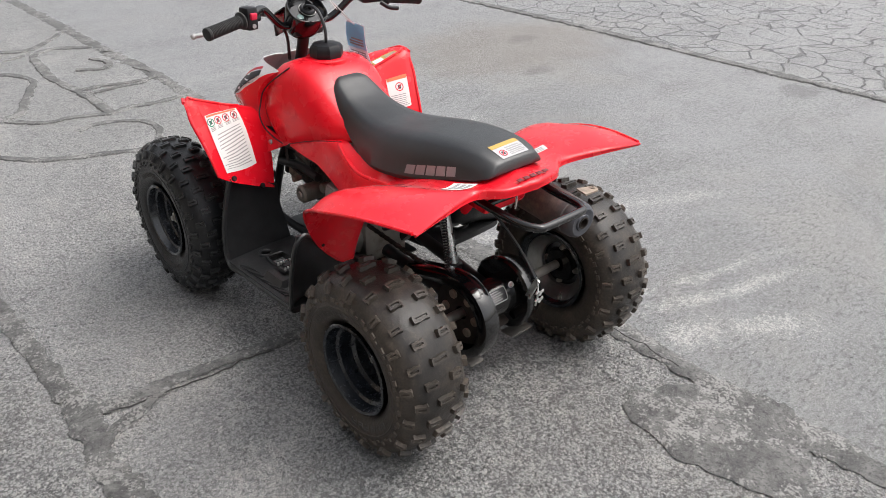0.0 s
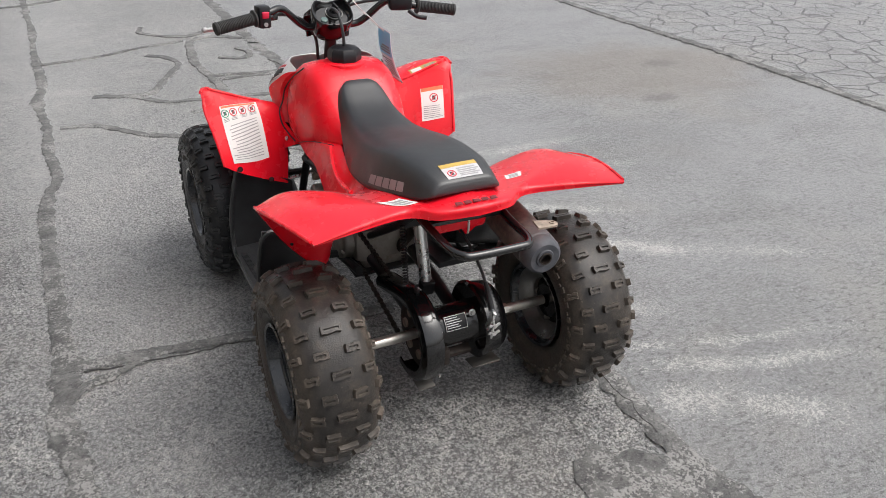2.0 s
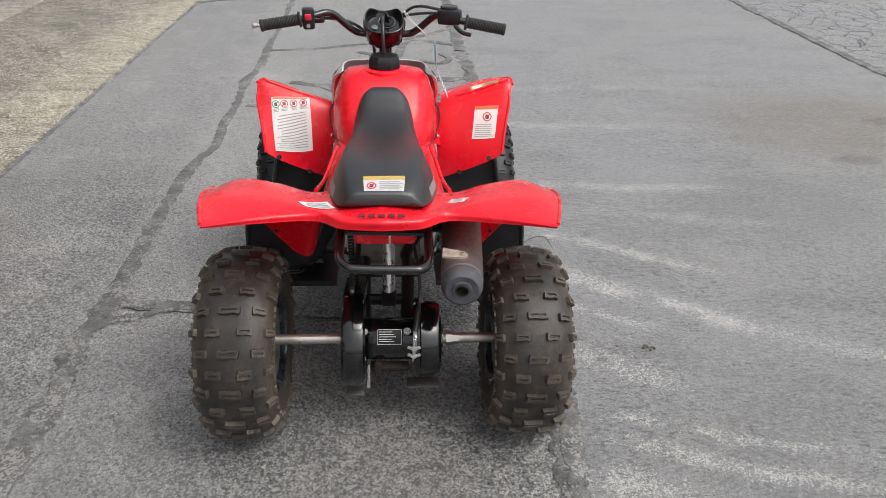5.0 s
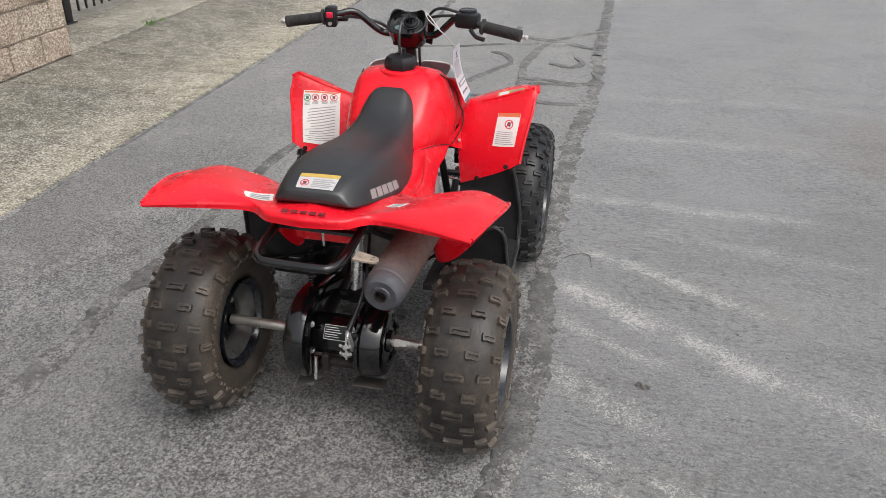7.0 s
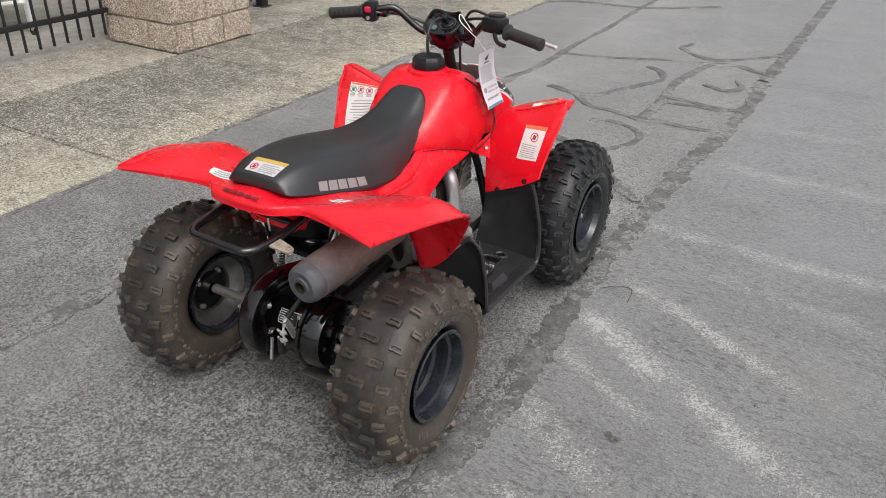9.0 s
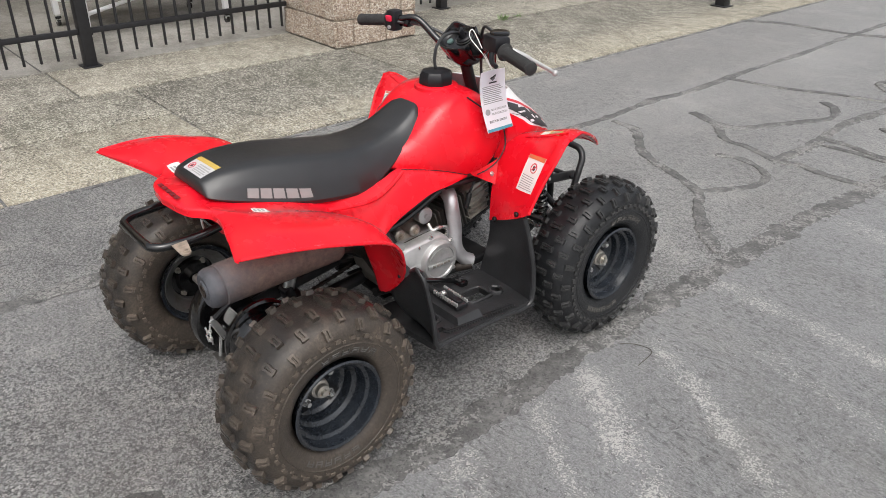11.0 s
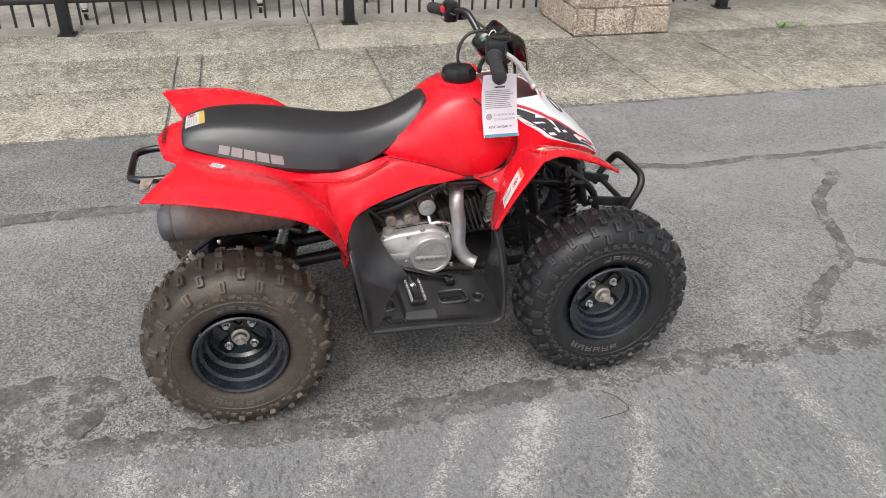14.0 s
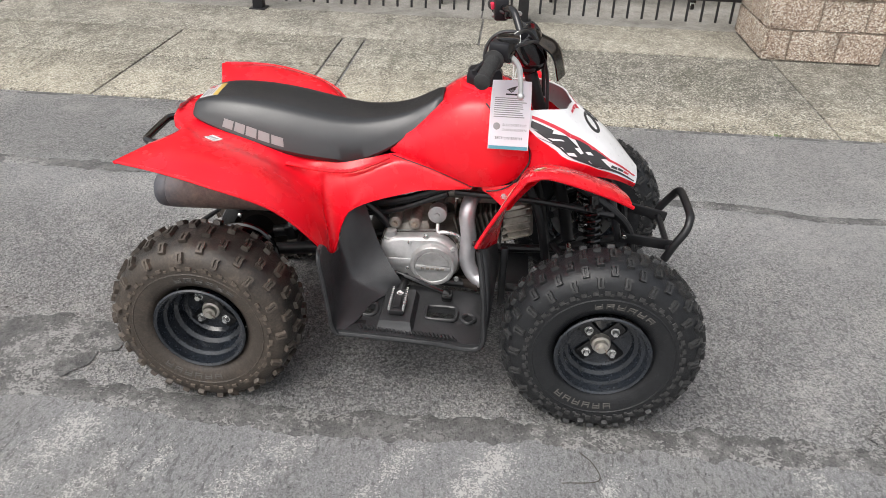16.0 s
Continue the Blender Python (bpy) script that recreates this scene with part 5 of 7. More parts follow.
# -- wheels --
def make_wheel(R, W, rim_r, tyre_mat, tread_mat, knob_rows, letters, seed, lug, rise, dish):
    wheel = new("wheel")
    wheel.empty_display_size = 0.05
    wheel.parent = quad
    rb = rim_r - 0.012
    r0, h, w = (R + rb) / 2, (R - rb) / 2, W / 2

    def surf(theta, phi, lift=0.0):
        c, s = math.cos(phi), math.sin(phi)
        px = w * math.copysign(abs(s) ** 0.72, s)
        pr = r0 + h * math.copysign(abs(c) ** 0.80, c)
        nx, nr = s / w, c / h
        ln = math.hypot(nx, nr)
        px, pr = px + lift * nx / ln, pr + lift * nr / ln
        return Vector((px, pr * math.cos(theta), pr * math.sin(theta)))

    segs = 72
    bm = bmesh.new()
    phis = [radians(a) for a in range(-156, 157, 8)]
    rings = [[bm.verts.new(surf(2 * math.pi * k / segs, p)) for k in range(segs)] for p in phis]
    for a, b in zip(rings, rings[1:]):
        for k in range(segs):
            bm.faces.new((a[k], a[(k + 1) % segs], b[(k + 1) % segs], b[k]))
    part("tyre", bm, tyre_mat, wheel, letters)
    bm = bmesh.new()

    def block(th, ph, dth, dph, lift, skew=0.0, taper=0.86):
        lo = [surf(th + a * dth / 2 + skew * b * dth / 2, ph + b * dph / 2, -0.002) for a, b in ((-1, -1), (1, -1), (1, 1), (-1, 1))]
        hi = [surf(th + a * taper * dth / 2 + skew * b * dth / 2, ph + b * taper * dph / 2, lift) for a, b in ((-1, -1), (1, -1), (1, 1), (-1, 1))]
        v = [bm.verts.new(q) for q in lo + hi]
        bm.faces.new(v[4:8])
        for i in range(4):
            j = (i + 1) % 4
            bm.faces.new((v[i], v[j], v[4 + j], v[4 + i]))

    def lugs(th, ph, a, b, lift, flip):
        """A wavy S-shaped lug standing on the tyre."""
        shape = [(-1, -0.55), (-0.85, -1.0), (-0.30, -0.75), (0.25, -1.0), (1, -0.85), (1, 0.55), (0.85, 1.0), (0.30, 0.75), (-0.25, 1.0), (-1, 0.85)]
        lo = [bm.verts.new(surf(th + y * a * 1.08 * flip, ph + x * b * 1.05, -0.002)) for x, y in shape]
        hi = [bm.verts.new(surf(th + y * a * 0.9 * flip, ph + x * b * 0.93, lift)) for x, y in shape]
        lip = [bm.verts.new(surf(th + y * a * 0.30 * flip, ph + x * b * 0.62, lift * 0.98)) for x, y in shape]
        mid = [bm.verts.new(surf(th + y * a * 0.14 * flip, ph + x * b * 0.55, lift * 0.62)) for x, y in shape]
        bm.faces.new(mid)
        for p in range(10):
            q = (p + 1) % 10
            bm.faces.new((lo[p], lo[q], hi[q], hi[p]))
            bm.faces.new((hi[p], hi[q], lip[q], lip[p]))
            bm.faces.new((lip[p], lip[q], mid[q], mid[p]))

    rnd = random.Random(seed)
    n = knob_rows
    dt = 2 * math.pi / n
    tw = lug / R
    pw = 0.6
    for i in range(n):
        for row, spans in enumerate((((4, 27), (46, 74)), ((-10, 10), (22, 50)))):
            th = (i + row * 0.5) * dt
            for lo, hi in spans:
                for k in ((1,) if lo < 0 else (1, -1)):
                    a, b = radians(lo) * k, radians(hi) * k
                    mid, half = (a + b) / 2, (b - a) / 2
                    j = rnd.uniform(-0.008, 0.008)
                    q = 1 if (i + row) % 2 else -1
                    lugs(th + j, mid, tw * 0.47, half * 0.86, rise, q)
        for k in (-1, 1):
            for q in range(2):
                block((i + 0.25 + 0.5 * q) * dt, radians(81) * k, tw * 0.85, pw * 0.20, 0.0045, 0, 0.9)
                block((i + 0.05 + 0.5 * q) * dt, radians(85) * k, tw * 0.55, pw * 0.12, 0.0032, 0, 0.9)
    # centre seam
    for i in range(n):
        block(i * dt, 0, dt * 0.96, 0.010, 0.0008, 0, 0.9)
    tagged(part("tread", bm, tread_mat, wheel), "worn rubber tread knobs", kind="stuff")
    # raised lettering shapes and a ring on the outer wall
    bm = bmesh.new()
    for start in (0.9, 0.9 + math.pi):
        th = start
        for g in range(6):
            wd = 0.020 / (R * 0.72)
            for a, b, c, d in ((-0.45, 0, 0.16, 1.0), (0.45, 0, 0.16, 1.0), (0, 0.42 if g % 2 else -0.42, 0.8, 0.16), (0, 0, 0.8, 0.16)):
                block(th + a * wd, radians(104) + b * 0.20, c * wd, d * 0.20, 0.0018, 0.35 if g in (1, 2, 3) else 0.0, 1.0)
            th += wd * 1.55
    tagged(part("sidewall_lettering", bm, LETTER, wheel), "raised rubber lettering shapes", kind="stuff")
    ring = [(surf(0, radians(p)).x, surf(0, radians(p)).y) for p in (90, 91.5, 93)]
    part("sidewall_ring", lathe([(ring[0][0] - 0.001, ring[0][1]), (ring[1][0] + 0.0016, ring[1][1]), (ring[2][0] - 0.001, ring[2][1])], 72), tyre_mat, wheel)
    # rim: stepped dish with a rolled lip, open to the back
    xl = w * 0.86
    d, b = dish, xl - dish
    prof = [(xl, rim_r - 0.004), (xl + 0.006, rim_r + 0.002), (xl + 0.009, rim_r - 0.002), (xl + 0.006, rim_r - 0.008), (xl - 0.21 * d, rim_r - 0.014), (xl - 0.26 * d, rim_r - 0.022),
            (xl - 0.59 * d, rim_r - 0.026), (xl - 0.66 * d, rim_r - 0.036), (xl - 0.92 * d, rim_r - 0.040), (b, rim_r - 0.048), (b, 0.020), (b - 0.004, 0.020), (b - 0.004, rim_r - 0.046),
            (-xl + 0.026, rim_r - 0.030), (-xl + 0.012, rim_r - 0.012), (-xl - 0.004, rim_r - 0.006), (-xl - 0.006, rim_r + 0.002), (-xl, rim_r - 0.002), (-xl + 0.02, rim_r - 0.010), (0, rim_r - 0.020), (xl - 0.02, rim_r - 0.012)]
    part("rim", lathe(prof, 64, closed=True), RIMB, wheel, "glossy black steel rim")
    part("rim_back", lathe([(-xl + 0.013, rim_r - 0.0145), (-xl + 0.022, rim_r - 0.024), (-xl + 0.026, rim_r - 0.024), (-xl + 0.029, rim_r - 0.0325), (b - 0.022, rim_r - 0.040), (b - 0.018, rim_r - 0.046), (b - 0.007, rim_r - 0.0485),
                           (b - 0.007, rim_r - 0.052), (b - 0.020, rim_r - 0.049), (b - 0.024, rim_r - 0.043), (-xl + 0.027, rim_r - 0.036), (-xl + 0.012, rim_r - 0.0165)], 48, closed=True), RIMI, wheel, "dull grey inner barrel of the rim")
    part("hub_drum", lathe([(b - 0.006, rim_r - 0.0495), (b - 0.008, 0.050), (b - 0.020, 0.044), (b - 0.022, 0.018), (b - 0.026, 0.018), (b - 0.024, 0.047), (b - 0.012, 0.054), (b - 0.009, rim_r - 0.050)], 40, closed=True), GLOSS, wheel, "black hub behind the rim")
    for a in (0, 90, 180, 270):
        bolt("stud", (b - 0.011, 0.056 * math.cos(radians(a)), 0.056 * math.sin(radians(a))), (-1, 0, 0), 0.007, wheel, STEEL, 0.012)
    hx = b + 0.002
    plate = bmesh.new()
    box((0.012, 0.145, 0.040), (hx, 0, 0), (45, 0, 0), 0.006, plate)
    box((0.012, 0.145, 0.040), (hx, 0, 0), (-45, 0, 0), 0.006, plate)
    part("hub_flange", plate, GLOSS, wheel, "black four-armed hub flange")
    for a in (45, 135, 225, 315):
        y, z = 0.047 * math.cos(radians(a)), 0.047 * math.sin(radians(a))
        bolt("lug_nut", (hx + 0.006, y, z), (1, 0, 0), 0.0085, wheel, CHROME, 0.014)
    bm = lathe([(0, 0), (0, 0.026), (0.016, 0.024), (0.018, 0.018), (0.030, 0.017), (0.030, 0.009), (0.040, 0.008), (0.041, 0)], 24, "x", (hx + 0.004, 0, 0))
    part("hub_nut", bm, STEEL, wheel, "bare steel castle nut")
    part("cotter_pin", tube([(hx + 0.036, -0.012, -0.004), (hx + 0.036, 0.012, -0.006), (hx + 0.038, 0.014, -0.014)], 0.0016, 6), RUST, wheel, "rusty cotter pin")
    return wheel


rear_wheel = make_wheel(0.240, 0.190, 0.119, TYRE_R, TREAD_R, 15, "mud-stained knobbly rear tyre", 1, 0.022, 0.0105, 0.100)
rear_wheel.matrix_basis = pose(0.363, -0.002, 0.234)
front_wheel = make_wheel(0.250, 0.164, 0.119, TYRE_F, TREAD_F, 22, "black knobbly front tyre", 2, 0.021, 0.0088, 0.066)
front_wheel.matrix_basis = pose(0.369, 1.024, 0.243)
for src, m in ((rear_wheel, pose(-0.360, -0.002, 0.236, 40, 0, 180)), (front_wheel, pose(-0.371, 1.020, 0.244, 25, 0, 180))):
    copy_thing(src, m)

BACKUP = (0, -1, 0.3)
# -- rear axle, chain case, brake drum, swingarm, shock --
AX = 0.240
part("axle", lathe([(-0.31, 0.0), (-0.31, 0.0135), (0.31, 0.0135), (0.31, 0.0)], 20, "x", (0, 0, AX)), STEEL, quad, "bare steel rear axle")
part("axle_nut", lathe([(0.158, 0), (0.158, 0.020), (0.174, 0.020), (0.174, 0.0165), (0.192, 0.0165), (0.194, 0)], 6, "x", (0, 0, AX)), STEEL, quad, "bare steel axle nut")
part("axle_housing", lathe([(-0.075, 0.0), (-0.075, 0.050), (-0.06, 0.055), (0.06, 0.055), (0.08, 0.062), (0.08, 0.0)], 28, "x", (0, 0, AX)), GLOSS, quad, "black axle housing")
# chain case: curved guard round the sprocket
def guard_ring(y, z, ny, nz):
    """A rounded channel section at a place on the guard's outline; ny, nz points outwards."""
    flat = [(-0.112, -0.030), (-0.112, -0.012), (-0.106, -0.003), (-0.096, 0.0), (-0.066, 0.0), (-0.057, -0.003), (-0.052, -0.012), (-0.052, -0.042), (-0.056, -0.042), (-0.060, -0.010), (-0.104, -0.010), (-0.108, -0.030)]
    return [(x, y + ny * d, AX - 0.004 + z + nz * d) for x, d in flat]


outl = [(0.20, 0.078, 0.2, 0.98), (0.12, 0.100, 0.2, 0.98), (0.05, 0.117, 0.15, 0.99)] + [(-0.122 * math.sin(radians(a)), 0.122 * math.cos(radians(a)), -math.sin(radians(a)), math.cos(radians(a))) for a in range(0, 181, 15)] + [(0.04, -0.118, 0.1, -0.99)]
part("chain_case", loft([guard_ring(*q) for q in outl], 3), CASEB, quad, "glossy black chain guard round the sprocket")
part("sprocket", lathe([(-0.084, 0.02), (-0.084, 0.092), (-0.080, 0.092), (-0.080, 0.02)], 36, "x", (0, 0, AX), closed=True), CHAINM, quad, "greasy steel sprocket")
for a in range(0, 360, 60):
    part("sprocket_boss", lathe([(-0.090, 0.0), (-0.090, 0.013), (-0.084, 0.013), (-0.084, 0.0)], 14, "x", (0, 0.056 * math.cos(radians(a)), AX + 0.056 * math.sin(radians(a)))), RUST, quad, "worn steel sprocket boss")
drum = [(0.072, 0.0), (0.072, 0.100), (0.077, 0.106), (0.086, 0.106), (0.090, 0.100), (0.128, 0.097), (0.140, 0.090), (0.144, 0.080), (0.144, 0.060), (0.140, 0.056), (0.141, 0.030), (0.150, 0.028), (0.152, 0)]
part("brake_drum", lathe(drum, 48, "x", (0, 0, AX)), CASEB, quad, "black rear brake drum")
for a in range(0, 360, 60):
    bolt("bolt", (0.143, 0.070 * math.cos(radians(a)), AX + 0.070 * math.sin(radians(a))), (1, 0, 0), 0.005, quad, FRAME)
for x, z in ((-0.055, 0.055), (0.055, 0.055), (-0.06, -0.03)):
    bolt("bolt", (x, -0.048, AX + z), (0, -1, 0.3), 0.007, quad, CHROME, 0.01)
part("skid_plate", box((0.048, 0.05, 0.004), (-0.080, -0.045, 0.112), (14, 0, 0), 0.002), FINM, quad, "dark steel skid plate under the axle")
part("skid_plate", box((0.085, 0.05, 0.004), (0.098, -0.045, 0.128), (-6, 0, 0), 0.002), FINM, quad, "dark steel skid plate under the axle")
plate_g = patch([[(-0.022, -0.0330, AX + 0.051), (0.042, -0.0330, AX + 0.051)], [(-0.022, -0.0470, AX + 0.036), (0.042, -0.0470, AX + 0.036)], [(-0.022, -0.0545, AX + 0.018), (0.042, -0.0545, AX + 0.018)]], 4, 4)
part("data_plate", shell(plate_g, 0.001), CAPB, quad, "small black data plate with pale print")
for r in range(5):
    decal("print_bar", plate_g, [(0.08, 0.16 + r * 0.15), (0.60 + 0.08 * (r % 3), 0.16 + r * 0.15), (0.60 + 0.08 * (r % 3), 0.20 + r * 0.15), (0.08, 0.20 + r * 0.15)], PAPER, quad, 0.0022, BACKUP, n=2)
for u0, u1, v0, v1 in ((0.02, 0.98, 0.02, 0.05), (0.02, 0.98, 0.95, 0.98), (0.02, 0.035, 0.05, 0.95), (0.965, 0.98, 0.05, 0.95)):
    decal("plate_border", plate_g, [(u0, v0), (u1, v0), (u1, v1), (u0, v1)], PAPER, quad, 0.0022, BACKUP, n=3)
for s in (-1, 1):
    part("swingarm", tube([(0.055 * s, 0.02, AX), (0.06 * s, 0.16, 0.262), (0.065 * s, 0.34, 0.285)], 0.019, 12), FRAME, quad, "black steel swingarm")
part("swingarm_brace", tube([(-0.06, 0.16, 0.262), (0.06, 0.16, 0.262)], 0.016, 10, smooth=1), FRAME, quad)
part("shock_body", lathe([(0, 0), (0, 0.017), (0.17, 0.017), (0.17, 0.021), (0.26, 0.021), (0.26, 0)], 20, "z", (0.008, 0.131, 0.300), rot=(-16, 0, 0)), CHROME, quad, "polished rear shock absorber")
part("shock_eye", box((0.040, 0.03, 0.045), (0.008, 0.127, 0.288), (16, 0, 0), 0.006), FRAME, quad)


def coil(name, a, b, r, wire, turns, material, parent):
    """A spring between two places."""
    a, b = Vector(a), Vector(b)
    d = (b - a).normalized()
    u = d.orthogonal().normalized()
    v = d.cross(u)
    pts = [a + (b - a) * i / (turns * 10) + r * (math.cos(i * 0.628) * u + math.sin(i * 0.628) * v) for i in range(turns * 10 + 1)]
    return part(name, tube(pts, wire, 6, smooth=1), material, parent)


coil("return_spring", (-0.088, 0.05, 0.36), (-0.088, 0.075, 0.55), 0.0065, 0.0020, 24, FRAME, quad)
# chain runs
for z0, z1 in ((0.32, 0.345), (0.165, 0.235)):
    bm = bmesh.new()
    for i in range(26):
        t = i / 25
        box((0.010 if i % 2 else 0.014, 0.013, 0.009), (-0.082, 0.10 + t * 0.30, z0 + (z1 - z0) * t), (4, 0, 0), 0.002, bm)
    part("chain", bm, CHAINM, quad, "greasy drive chain")
# brake cable, link and wing nuts
part("brake_cable", tube([(0.073, -0.112, 0.346), (0.084, -0.06, 0.385), (0.085, 0.0, 0.43), (0.07, 0.08, 0.49), (0.04, 0.2, 0.54)], 0.0042, 8), BLACK, quad, "black rear brake cable")
part("cable_boot", tube([(0.072, -0.118, 0.338), (0.078, -0.092, 0.360), (0.084, -0.060, 0.384)], 0.0080, 10, taper=0.7), CAPB, quad, "black rubber cable boot")
part("brake_arm", box((0.008, 0.018, 0.075), (0.074, -0.112, 0.305), (24, 0, 0), 0.003), CHROME, quad, "plated brake arm")
for dz in (0.0, -0.022):
    bm = lathe([(0, 0), (0, 0.006), (0.012, 0.005), (0.012, 0)], 12, "y", (0.070, -0.142, 0.304 + dz))
    for k in (-1, 1):
        box((0.013, 0.004, 0.008), (0.070 + 0.010 * k, -0.139, 0.307 + dz), (0, -25 * k, 0), 0.0015, bm)
    part("wing_nut", bm, CHROME, quad, "plated wing nut")
part("caliper_link", join(box((0.10, 0.025, 0.02), (0.01, -0.035, 0.175), (20, 0, 0), 0.005), box((0.02, 0.03, 0.05), (-0.02, -0.045, 0.18), (0, 0, 0), 0.005)), CHAINM, quad, "grimy steel link under the axle")
part("stud", tube([(-0.045, -0.06, 0.20), (-0.045, -0.07, 0.135)], 0.005, 8, smooth=1), CHROME, quad, "plated adjuster stud")
part("brake_rod", tube([(0.071, -0.124, 0.346), (0.070, -0.134, 0.305), (0.068, -0.130, 0.262)], 0.0028, 6), CHROME, quad)
# tail loop seen under the fender
part("tail_box", box((0.15, 0.10, 0.075), (0.0, -0.02, 0.595), (8, 0, 0), 0.012), RED, quad, "red inner tail panel")
part("latch_pin", tube([(0.01, -0.085, 0.62), (0.012, -0.088, 0.58), (0.012, -0.085, 0.555)], 0.003, 6), CHROME, quad, "small plated seat latch")

# grab bar
part("grab_bar", tube([(0.090, 0.05, 0.618), (0.100, -0.05, 0.604), (0.100, -0.134, 0.590), (0.098, -0.205, 0.587), (0.082, -0.238, 0.587), (0.055, -0.245, 0.588), (-0.055, -0.245, 0.590), (-0.082, -0.238, 0.592), (-0.098, -0.205, 0.594),
                       (-0.100, -0.134, 0.598), (-0.100, -0.05, 0.606), (-0.090, 0.05, 0.618)], 0.0105, 12), GLOSS, quad, "black tubular rear grab bar")
part("grab_bar_stay", tube([(-0.100, -0.09, 0.602), (0.100, -0.09, 0.598)], 0.008, 10, smooth=1), GLOSS, quad)
for s in (1, -1):
    part("subframe_tube", tube([(0.085 * s, 0.05, 0.616), (0.085 * s, 0.22, 0.55), (0.09 * s, 0.40, 0.42), (0.09 * s, 0.46, 0.34)], 0.013, 10), FRAME, quad, "black frame tube")
    part("subframe_tube", tube([(0.09 * s, -0.02, 0.60), (0.075 * s, 0.12, 0.50), (0.07 * s, 0.34, 0.36)], 0.011, 10), FRAME, quad, "black frame tube")
    part("frame_tube", tube([(0.07 * s, 0.36, 0.44), (0.10 * s, 0.46, 0.462), (0.105 * s, 0.60, 0.515), (0.06 * s, 0.76, 0.56)], 0.012, 10), FRAME, quad, "black frame tube")
    part("frame_tube", tube([(0.07 * s, 0.36, 0.40), (0.10 * s, 0.46, 0.435), (0.108 * s, 0.60, 0.498)], 0.009, 10), FRAME, quad, "black frame tube")
    part("frame_tube", tube([(0.10 * s, 0.36, 0.24), (0.11 * s, 0.60, 0.215), (0.11 * s, 0.90, 0.22), (0.10 * s, 1.10, 0.28)], 0.014, 10), FRAME, quad, "black lower frame tube")
    part("frame_tube", tube([(0.05 * s, 0.76, 0.60), (0.08 * s, 0.85, 0.45), (0.11 * s, 0.90, 0.22)], 0.013, 10), FRAME, quad, "black down tube")
    part("frame_tube", tube([(0.11 * s, 0.62, 0.505), (0.125 * s, 0.85, 0.500), (0.12 * s, 1.05, 0.47)], 0.009, 10), FRAME, quad, "black upper fender stay")
part("frame_spine", tube([(0, 0.30, 0.54), (0, 0.55, 0.57), (0, 0.78, 0.66)], 0.022, 12), FRAME, quad, "black frame spine")

# muffler
MX, MZ = 0.190, 0.505
m_prof = [(-0.120, 0.0), (-0.120, 0.014), (-0.172, 0.014), (-0.178, 0.017), (-0.178, 0.022), (-0.174, 0.024), (-0.176, 0.038), (-0.170, 0.0455), (-0.158, 0.0490), (-0.142, 0.0495), (-0.139, 0.0475), (-0.136, 0.0505), (-0.10, 0.051), (0.16, 0.051), (0.172, 0.045), (0.18, 0.025), (0.185, 0.0)]
bm = lathe(m_prof, 40, "y")
bm.transform(pose(MX, 0, MZ, 4, 0, -4))
part("muffler", bm, MUFF, quad, "dark muffler with rusty brown heat staining")
part("muffler_tip", lathe([(-0.180, 0.0135), (-0.180, 0.0165), (-0.170, 0.0170), (-0.160, 0.0135)], 24, "y", (0, 0, 0), None, closed=True), CHAINM, quad, "dark sooty exhaust tip ring").matrix_basis = pose(MX, 0, MZ, 4, 0, -4)
tear = [(0.0, -0.017), (0.036, -0.013)] + [(0.044 + 0.012 * math.sin(radians(a)), -0.012 * math.cos(radians(a))) for a in range(20, 161, 20)] + [(0.036, 0.013), (0.0, 0.017)]
part("muffler_bracket", join(prism(tear, pose(0.128, -0.194, 0.600, 6, 4, -6), 0.0045), lathe([(0, 0.0042), (0.002, 0.0042), (0.002, 0.0075), (0, 0.0075)], 16, "z", (0.171, -0.197, 0.602), closed=True)), RUST, quad, "rust-stained steel muffler bracket")
part("exhaust_pipe", tube([(0.178, 0.18, 0.468), (0.140, 0.25, 0.445), (0.09, 0.34, 0.37), (0.05, 0.45, 0.23), (0.07, 0.60, 0.205), (0.142, 0.705, 0.228)], 0.016, 12), CHAINM, quad, "dark exhaust pipe")

# engine
bm = box((0.20, 0.23, 0.11), (0.01, 0.525, 0.285), (0, 0, 0), 0.02)
box((0.13, 0.12, 0.10), (0.02, 0.50, 0.34), (10, 0, 0), 0.02, bm)
box((0.14, 0.20, 0.06), (0.01, 0.52, 0.225), (0, 0, 0), 0.015, bm)
part("crankcase", bm, ENGINE, quad, "grimy aluminium crankcase")


def case_ring(x, k):
    """An outline of the right engine cover: blunt rear block running into a round front."""
    pts = []
    for q in range(36):
        t = 2 * math.pi * q / 36
        c, w = math.cos(t), math.sin(t)
        if c > -0.2:
            pts.append((x, 0.562 + 0.078 * k * c, 0.292 + 0.080 * k * w))
        else:
            pts.append((x, 0.535 + 0.120 * k * math.copysign(abs(c) ** 0.6, c), 0.302 + 0.064 * k * math.copysign(abs(w) ** 0.45, w)))
    return pts


